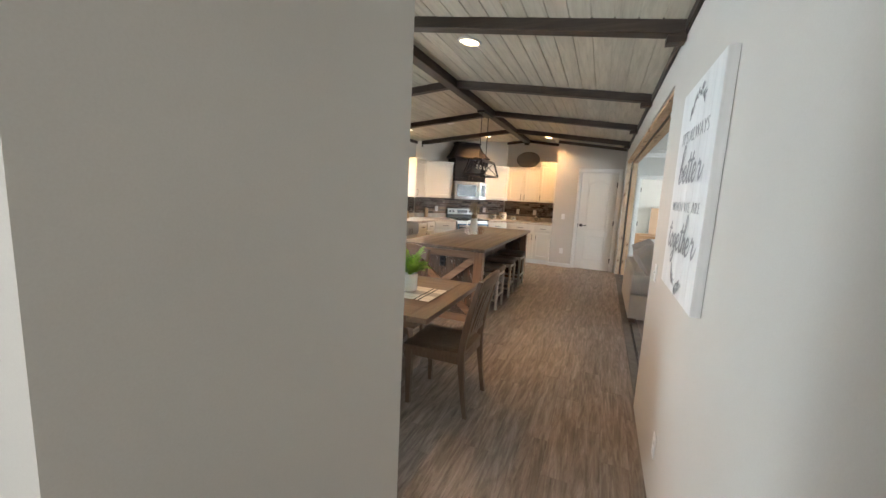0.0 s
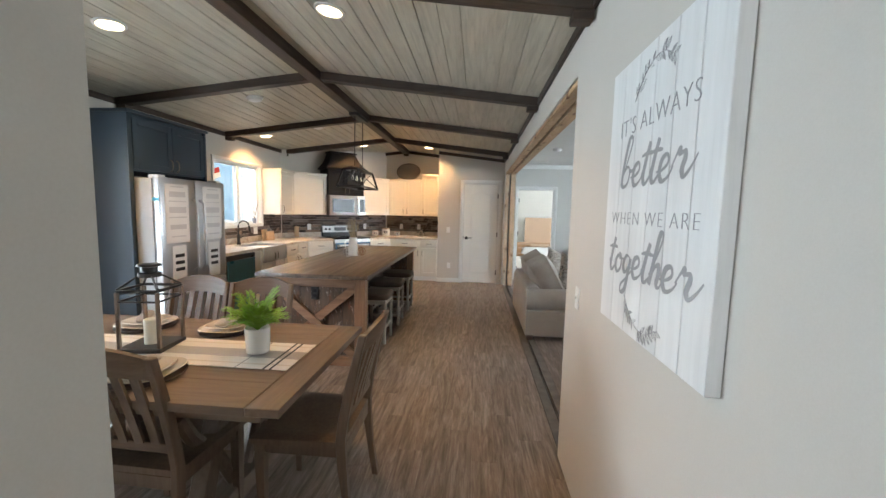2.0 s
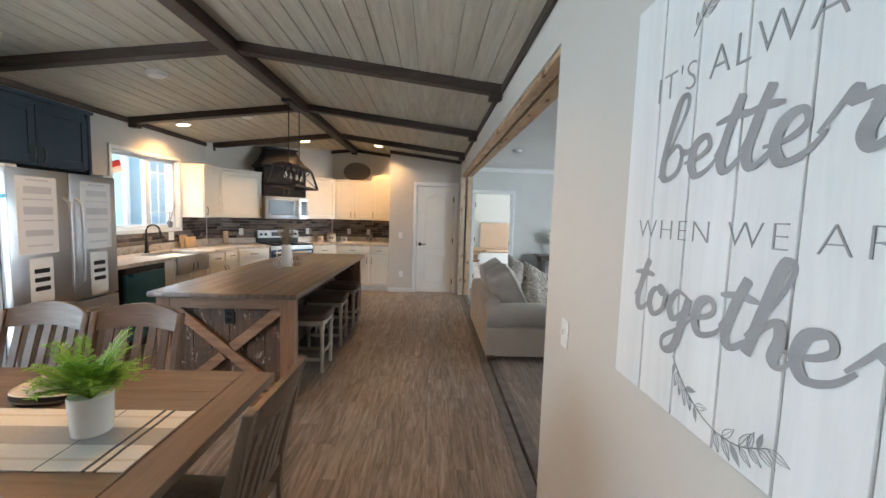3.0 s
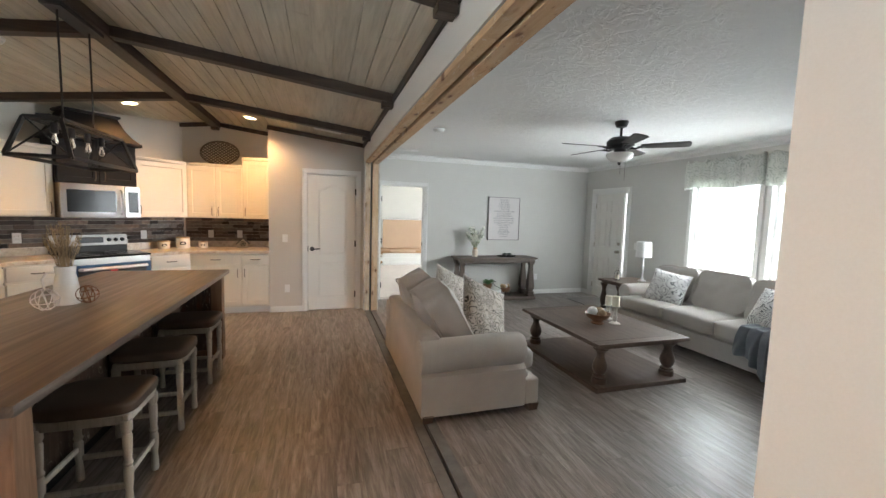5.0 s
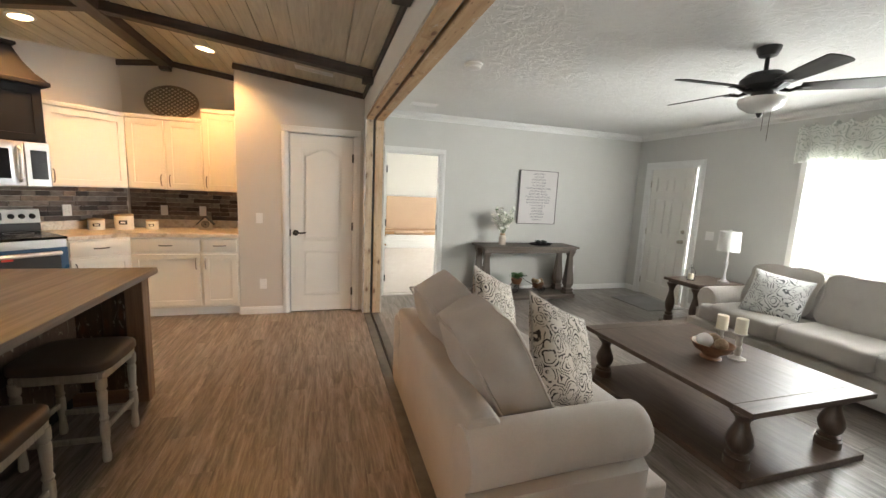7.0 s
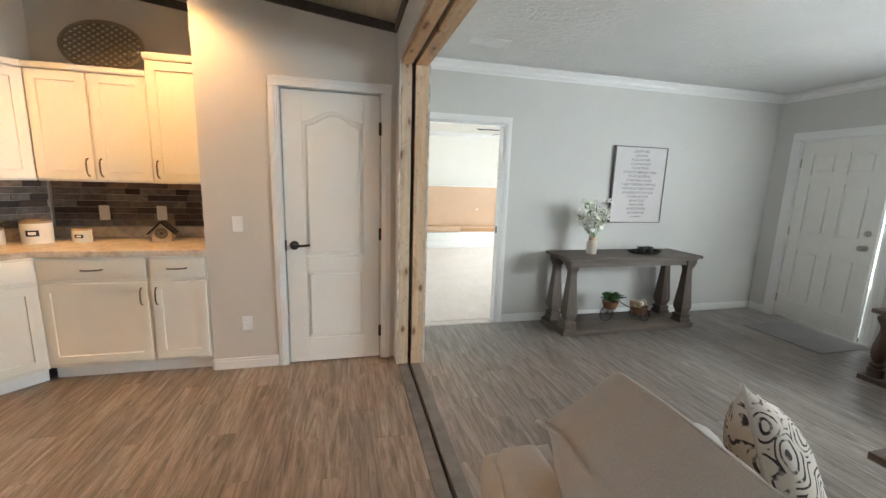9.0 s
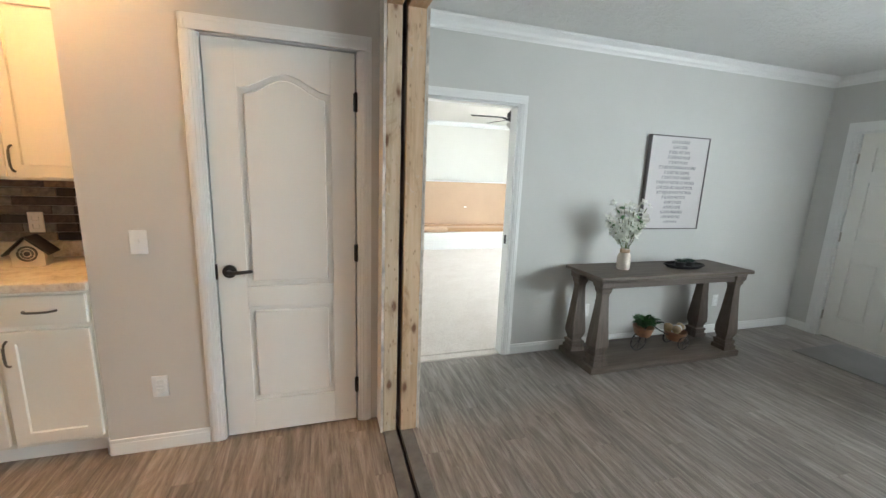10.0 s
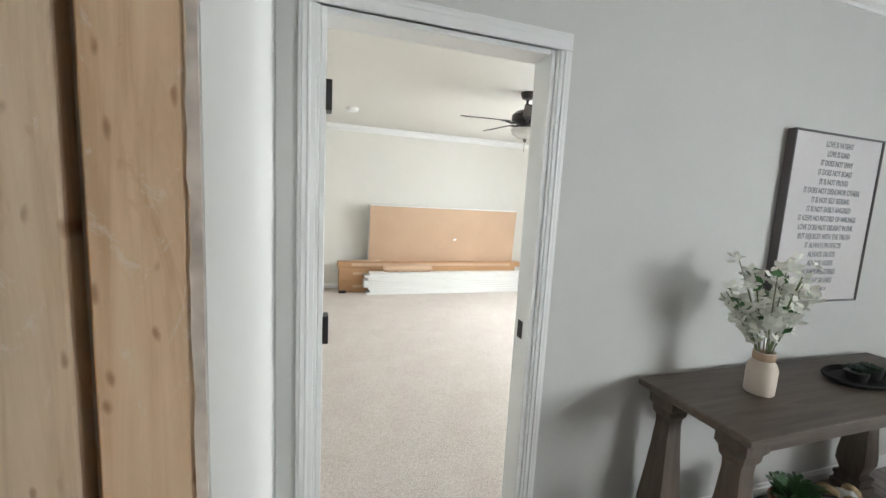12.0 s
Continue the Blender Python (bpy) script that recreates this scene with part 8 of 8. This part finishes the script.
# ---- on the counters ----
def make_canister(m, r, h):
    M["enamel"] = M.get("enamel") or paint("cream enamel", (0.72, 0.70, 0.64), 0.3, 0.04, 60, 0.03)
    t = thing("canister", "cream enamel canister with wooden lid and dark label", "canister", m, "canisters on the counter")
    part("body", lathe(bmesh.new(), [(r, 0), (r, h * 0.86), (r * 0.97, h * 0.88)], 28), M["enamel"], t)
    part("lid", lathe(bmesh.new(), [(r * 1.02, h * 0.88), (r * 1.02, h * 0.97), (r * 0.9, h)], 28), M["wood_lid"], t, "pale wooden lid")
    n = 8
    bm = bmesh.new()
    a0, a1 = -math.pi / 2 - 0.42, -math.pi / 2 + 0.42
    lo = [[bm.verts.new(((r + e) * math.cos(a0 + (a1 - a0) * i / n), (r + e) * math.sin(a0 + (a1 - a0) * i / n), z)) for i in range(n + 1)] for e, z in ((0.0015, h * 0.34), (0.0015, h * 0.60))]
    for i in range(n):
        bm.faces.new((lo[0][i], lo[0][i + 1], lo[1][i + 1], lo[1][i]))
    p = part("label", bm, M["black_plastic"], t, "small dark label frame")
    bm = bx((-r * 0.24, -r - 0.0028, h * 0.41), (r * 0.24, -r - 0.0018, h * 0.53), 0)
    part("card", bm, M["paper"], p)


M["wood_lid"] = wood("pale lid wood", (0.30, 0.20, 0.11), (0.44, 0.31, 0.18), (0.54, 0.40, 0.25), 0, 0.5, 50, 0.2)
make_canister(pose(-2.34, 9.19, 0.912, 0, 0, 25), 0.070, 0.115)
make_canister(pose(-2.13, 9.28, 0.912, 0, 0, 15), 0.085, 0.165)
make_canister(pose(-1.885, 9.32, 0.912, 0, 0, 10), 0.058, 0.10)


def make_birdhouse():
    M["birdhouse_cream"] = paint("cream birdhouse paint", (0.62, 0.56, 0.46), 0.7, 0.15, 80, 0.2)
    t = thing("birdhouse", "small cream wooden birdhouse with a black roof and twig wreath", "decoration", pose(-1.35, 9.27, 0.912, 0, 0, 8))
    part("house", extrude_outline([(-0.065, 0), (0.065, 0), (0.065, 0.075), (0.0, 0.145), (-0.065, 0.075)], 0.09, 1, 0.002), M["birdhouse_cream"], t)
    for s in (-1, 1):
        part("roof_board", beam_between(bmesh.new(), (0, 0.045, 0.155), (s * 0.09, 0.045, 0.062), 0.13, 0.010, (0, 0, 1)), M["black"], t, "black roof board")
    for r in (0.022, 0.036):
        part("ring", tube(bmesh.new(), [(r * math.cos(a), -0.003, 0.068 + r * math.sin(a)) for a in [2 * math.pi * i / 24 for i in range(24)]], 0.005, 6, True), M["bronze"], t)
    part("hole", lathe(bmesh.new(), [(0.012, 0), (0.012, 0.004)], 14), M["black"], t, "", pose(0, -0.001, 0.068, 90))


make_birdhouse()


def make_basket():
    t = thing("woven_tray", "dark woven oval basket tray leaning on top of the cabinets", "basket", pose(-1.655, 9.36, 2.133, 76, 0, 0))
    rx, rz = 0.25, 0.175
    bm = bmesh.new()
    part("rim", tube(bmesh.new(), [(rx * math.cos(a), rz + rz * math.sin(a), 0.02) for a in [2 * math.pi * i / 48 for i in range(48)]], 0.013, 8, True), M["rattan"], t, "thick woven rim")
    for fam in (0, 1):
        for i in range(-9, 10):
            o = i * 0.034
            ang = radians(38 if fam else -38)
            d = Vector((math.cos(ang), math.sin(ang), 0))
            nrm = Vector((-d.y, d.x, 0))
            hits = []
            for k in range(-60, 61):
                p = nrm * o + d * (k / 60 * 0.3)
                if (p.x / rx) ** 2 + (p.y / rz) ** 2 <= 0.98:
                    hits.append(p)
            if len(hits) > 3:
                a, b = hits[0], hits[-1]
                part("strand", beam_between(bmesh.new(), (a.x, a.y + rz, 0.008 + fam * 0.005), (b.x, b.y + rz, 0.008 + fam * 0.005), 0.015, 0.004, (0, 0, 1), 0), M["rattan"], t)


make_basket()


def cutting_board(m, w, h, label):
    M["maple"] = M.get("maple") or wood("maple board", (0.40, 0.24, 0.11), (0.55, 0.36, 0.19), (0.64, 0.46, 0.27), 2, 0.5, 40, 0.2)
    return solid("cutting_board", bx((-w / 2, -0.009, 0), (w / 2, 0.009, h), 0.006, 2), M["maple"], label, "cutting board", m, "cutting boards")


cutting_board(pose(-3.70, 7.19, 0.914, -8, 0, 96), 0.20, 0.19, "maple cutting board leaning on the backsplash")
cutting_board(pose(-3.66, 7.28, 0.914, -8, 0, 84), 0.22, 0.155, "maple cutting board leaning on the backsplash")
cutting_board(on_diag(-0.88, 0.06) @ Matrix.Translation((0, 0, 0.914)), 0.085, 0.21, "narrow reddish wooden board beside the range")

# things on the kitchen window's sill
t = thing("twig_vase", "grey pot with bare twigs on the kitchen window sill", "vase", pose(KX0 - 0.045, 7.10, WIN_K[2] + 0.0065))
part("pot", lathe(bmesh.new(), [(0.028, 0), (0.036, 0.05), (0.033, 0.085), (0.029, 0.085), (0.030, 0.05), (0, 0.01)], 20), M["ink"], t)
rnd = random.Random(2)
bm = bmesh.new()
for k in range(7):
    a = rnd.uniform(-0.35, 0.35)
    tube(bm, [(0, 0, 0.05), (rnd.uniform(-0.01, 0.01), a * 0.25, 0.25), (rnd.uniform(-0.015, 0.015), a * 0.62, rnd.uniform(0.40, 0.55))], [0.003, 0.0022, 0.001], 5)
part("twigs", bm, M["wheat"], t, "bare twigs")
t = thing("hanging_tag", "small red and white paper tag hung in the kitchen window", "tag", Matrix.Translation((KX0 - 0.07, 6.22, 1.95)) @ pose(0, 0, 0, 18, 0, 0))
part("paper", bx((0, -0.075, -0.07), (0.002, 0.075, 0.07), 0), M["paper"], t)
part("red_band", bx((0.002, -0.075, 0.0), (0.003, 0.075, 0.07), 0), M["red_tag"], t)

# torn wallboard edges left along the cut opening
M["gypsum"] = paint("torn white gypsum paper", (0.56, 0.51, 0.45), 0.9, 0.35, 60, 0.3, blotch=12)


def torn_strip(name, x0, side, y, z0, z1, seed, wide):
    """A ragged strip of wallboard paper standing against a stud's face."""
    rnd = random.Random(seed)
    bm = bmesh.new()
    n = 90
    cols = []
    for i in range(n + 1):
        z = z0 + (z1 - z0) * i / n
        w = wide * (0.45 + 0.5 * abs(noise.noise(Vector((seed, z * 5.0, 0)))) + 0.35 * abs(noise.noise(Vector((seed, z * 23.0, 4)))))
        cols.append([bm.verts.new((x0 + side * q, y - dy, z)) for q, dy in ((0.0, 0.0), (w, 0.0), (w, 0.0022), (0.0, 0.0035))])
    for a, b in zip(cols, cols[1:]):
        for k in range(4):
            bm.faces.new((a[k], a[(k + 1) % 4], b[(k + 1) % 4], b[k]))
    bm.faces.new(cols[0]), bm.faces.new(cols[-1])
    solid(name, bm, M["gypsum"], "ragged torn wallboard paper on the stud", "wallboard edge", kind="structure")


torn_strip("wallboard_edge_kitchen", WALL_X - 0.001, 1, OPEN_Y1 - 0.0005, 0.0, OPEN_Z, 3.0, 0.022)
torn_strip("wallboard_edge_living", LIV_X0 + 0.001, -1, OPEN_Y1 - 0.0125, 0.0, OPEN_Z, 8.0, 0.022)

# door mat
bm = bx((4.15, 8.30, 0.0), (4.78, 9.03, 0.010), 0.004)
M["mat"] = cloth("grey door mat", (0.16, 0.155, 0.15), (0.21, 0.205, 0.20), 200, 0.8)
solid("door_mat", bm, M["mat"], "thin grey door mat before the front door", "door mat")


# ---- stacked building material in the bedroom ----
def lean_sheet():
    t = thing("leaning_panels", "tall stack of brown board panels leaning on the bedroom wall", "panels", pose(1.47, 14.39, 0.012, 4, 0, 0))
    part("sheet", bx((0, -0.10, 0.0), (2.44, -0.085, 1.305), 0.002), M["kraft"], t)
    part("sheet", bx((-0.012, -0.084, 0.0), (2.43, -0.05, 1.32), 0.002), M["paper"], t, "white faced sheet edge")
    part("clip", bx((1.35, -0.103, 0.80), (1.40, -0.1, 0.83), 0), M["paper"], t)


lean_sheet()
rnd = random.Random(7)
M["box_kraft"] = paint("tan cardboard", (0.42, 0.24, 0.12), 0.8, 0.1, 80, 0.06)
for x0, x1, y0, y1, z0, z1, mt, lab in ((1.03, 3.9, 14.100, 14.24, 0.012, 0.20, "box_kraft", "long tan cardboard carton on the bedroom floor"),
                                   (1.03, 3.9, 14.100, 14.24, 0.201, 0.39, "box_kraft", "long tan cardboard carton stacked on another"),
                                   (1.01, 4.0, 14.110, 14.24, 0.391, 0.47, "box_kraft", "long flat tan cardboard carton")):
    t = thing("long_carton", lab, "carton", group="cartons in the bedroom")
    part("carton", bx((x0, y0, z0), (x1, y1, z1), 0.004), M[mt], t)
    part("tape_strip", bx((x0 + 0.2, y0 - 0.002, (z0 + z1) / 2 - 0.02), (x1 - 0.2, y0 - 0.0005, (z0 + z1) / 2 + 0.02), 0), M["kraft"], t)
for i in range(9):
    a = 1.42 + rnd.uniform(-0.05, 0.09)
    z = 0.012 + i * 0.036
    solid("siding_plank", bx((a, 13.920 + rnd.uniform(0, 0.012), z), (a + 2.9, 14.090, z + 0.034), 0.003), M["trim"], "long white trim plank in a flat stack", "plank", group="white trim planks")
solid("wrapped_roll", lathe(bmesh.new(), [(0.035, 0), (0.05, 0.02), (0.05, 0.72), (0.03, 0.75)], 18), M["kraft"], "flat brown paper wrapped bundle on the planks", "bundle", Matrix.Translation((1.66, 14.000, 0.388)) @ pose(0, 0, 0, 0, 90, 0))
for i in range(3):
    solid("pine_offcut", bx((1.13 + i * 0.07, 14.020 + i * 0.02, 0.474 + 0.0 * i), (1.55 + i * 0.05, 14.035 + i * 0.02, 0.49), 0.002), M["stud"], "short pine offcut lying on the cartons", "offcut", pose(0, 0.10, 0), group="pine offcuts")
solid("carton_foot", bx((1.03, 14.050, 0.012), (1.13, 14.095, 0.05), 0.003), M["black_plastic"], "small black bracket beside the cartons", "bracket")

# ---- outside ----
bm = bmesh.new()
box(bm, (-400, -400, -0.9), (400, 400, -0.6))
M["grass"] = paint("gravel yard", (0.22, 0.21, 0.19), 0.95, 0.3, 20, 0.4, blotch=0.6)
solid("ground", bm, M["grass"], "pale gravel yard round the house", "ground", kind="structure", smooth=0)
# Unseen slab, added to keep sky and sun from leaking in.
bm = bx((KX0 - 0.55, -2.8, 3.02), (FRONT_X + 0.55, 14.9, 3.10), 0)
solid("roof", bm, M["charcoal"], "unseen flat slab over the house, added to block light leaks", "roof", kind="structure", smooth=0)
M["sky_glow"] = glow("overcast sky glow", (0.92, 0.97, 1.0), 2.2)
M["sky_glow"].node_tree.nodes["Principled BSDF"].inputs["Base Color"].default_value = (0.02, 0.02, 0.02, 1)
bm = bx((11.0, -30, -3), (11.2, 60, 14), 0)
solid("backdrop", bm, M["sky_glow"], "blank bright overcast sky far beyond the front windows", "backdrop", kind="structure", smooth=0)


bm = bx((-16.2, -30, -3), (-16.0, 60, 14), 0)
M["sky_glow_west"] = glow("pale sky glow", (0.92, 0.97, 1.0), 1.0)
M["sky_glow_west"].node_tree.nodes["Principled BSDF"].inputs["Base Color"].default_value = (0.02, 0.02, 0.02, 1)
solid("backdrop_west", bm, M["sky_glow_west"], "blank bright overcast sky beyond the kitchen window", "backdrop", kind="structure", smooth=0)


def make_neighbour():
    M["siding"] = paint("blue lap siding", (0.46, 0.62, 0.72), 0.6, 0.05, 60, 0.1)
    t = thing("neighbouring_house", "neighbouring house with blue lap siding and white corner boards", "house", pose(-8.0, 0, 0))
    bm = bmesh.new()
    box(bm, (-4, 11.85, -0.6), (-0.03, 13.35, 3.4))
    part("wall", bm, M["siding"], t, smooth=0)
    for i in range(34):
        z = -0.6 + i * 0.118
        bm = bmesh.new()
        beam_between(bm, (-0.012, 11.86, z + 0.06), (-0.012, 13.34, z + 0.06), 0.02, 0.124, (0.14, 0, 1), 0)
        part("lap_board", bm, M["siding"], t)
    for y in (11.75, 13.3):
        part("corner_board", bx((-0.06, y, -0.6), (0.05, y + 0.14, 3.4), 0.005), M["trim"], t, "white corner board")
    bm = extrude_outline([(-4.5, 3.4), (0.4, 3.4), (-2.0, 4.6)], 2.1, 1)
    part("roof", bm, M["charcoal"], t, m=pose(0, 11.55, 0), smooth=0)


def make_deck_rail():
    t = thing("deck_rail", "white painted deck rail outside the kitchen window", "railing", pose(-6.6, 0, 0))
    for z in (0.75, 1.02):
        part("rail", bx((-0.03, 8.5, z), (0.03, 14.5, z + 0.07), 0.004), M["trim"], t)
    for i in range(4):
        part("post", bx((-0.05, 8.5 + i * 1.97, -0.6), (0.05, 8.6 + i * 1.97, 1.12), 0.004), M["trim"], t)


make_deck_rail()
make_neighbour()


# ---- backsplash tiles ----
def backsplash():
    t = thing("backsplash", "slate-brown ledger tile backsplash behind the counters", "backsplash", kind="structure")
    rnd = random.Random(11)
    sizes = (0.10, 0.15, 0.20, 0.28)
    meshes = {}
    for s in sizes:
        for dp in (0.008, 0.010, 0.012):
            meshes[s, dp] = finish(bx((0.0012, -dp, 0.0012), (s - 0.0012, 0, 0.0488), 0.0015), "tile", M["tile"], 0)
    def run(m, length, z0, z1):
        rows = int((z1 - z0) / 0.05 + 0.01)
        for r in range(rows):
            x = 0.0
            first = True
            while x < length - 0.02:
                s = rnd.choice(sizes)
                if first:
                    s = sizes[(r * 3) % 4]
                    first = False
                left = length - x
                if s > left:
                    fit = [q for q in sizes if q <= left + 0.001]
                    if fit:
                        s = fit[-1]
                    else:
                        me = finish(bx((0.0012, -0.009, 0.0012), (left - 0.0012, 0, 0.0488), 0.0015), "tile", M["tile"], 0)
                        ob = new("tile", me)
                        ob.parent = t
                        ob.matrix_basis = m @ Matrix.Translation((x, 0, z0 + r * 0.05))
                        break
                ob = new("tile", meshes[s, rnd.choice((0.008, 0.010, 0.012))])
                ob.parent = t
                ob.matrix_basis = m @ Matrix.Translation((x, 0, z0 + r * 0.05))
                x += s
    xb = BACK_Y - DIAG_C
    run(pose(xb + 0.02, BACK_Y - 0.001, 0), PAN_X - xb - 0.021, 1.003, 1.353)
    dg = (Vector((KX0, KX0 + DIAG_C)) - Vector((xb, BACK_Y))).length / 2
    run(on_diag(-dg + 0.01, 0.001), 2 * dg - 0.02, 1.003, 1.353)
    wm = pose(KX0 + 0.001, 0, 0, 0, 0, 90)
    run(wm @ Matrix.Translation((5.25, 0, 0)), 7.29 - 5.25, 1.003, 1.153)
    run(wm @ Matrix.Translation((7.29, 0, 0)), KX0 + DIAG_C - 0.02 - 7.29, 1.003, 1.353)


backsplash()


# ---- floor planks ----
def planks(floor, x0, x1, y0, y1, mat, seed):
    """Vinyl planks along y; whole ones share one mesh."""
    rnd = random.Random(seed)
    W, L = 0.1524, 0.9144
    def mesh(w, l):
        return finish(bx((0.0003, 0.0003, -0.005), (w - 0.0003, l - 0.0003, 0.0), 0.0006), "plank", mat, 0)
    whole = mesh(W, L)
    n = math.ceil((x1 - x0) / W)
    for i in range(n):
        x = x0 + i * W
        w = min(W, x1 - x)
        y = y0 - L * ((i * 0.37 + rnd.uniform(-0.06, 0.06)) % 1.0)
        while y < y1 - 0.01:
            a, b = max(y, y0), min(y + L, y1)
            me = whole if (b - a > L - 1e-4 and w > W - 1e-4) else mesh(w, b - a)
            ob = new("plank", me)
            ob.parent = floor
            ob.matrix_basis = pose(x, a, 0)
            y += L


planks(FLOOR_K, KX0, SEAM_X - 0.086, 0.2, 9.0, M["vinyl_k"], 1)
planks(FLOOR_L, SEAM_X + 0.086, FRONT_X, 2.2, BACK_Y, M["vinyl_l"], 2)
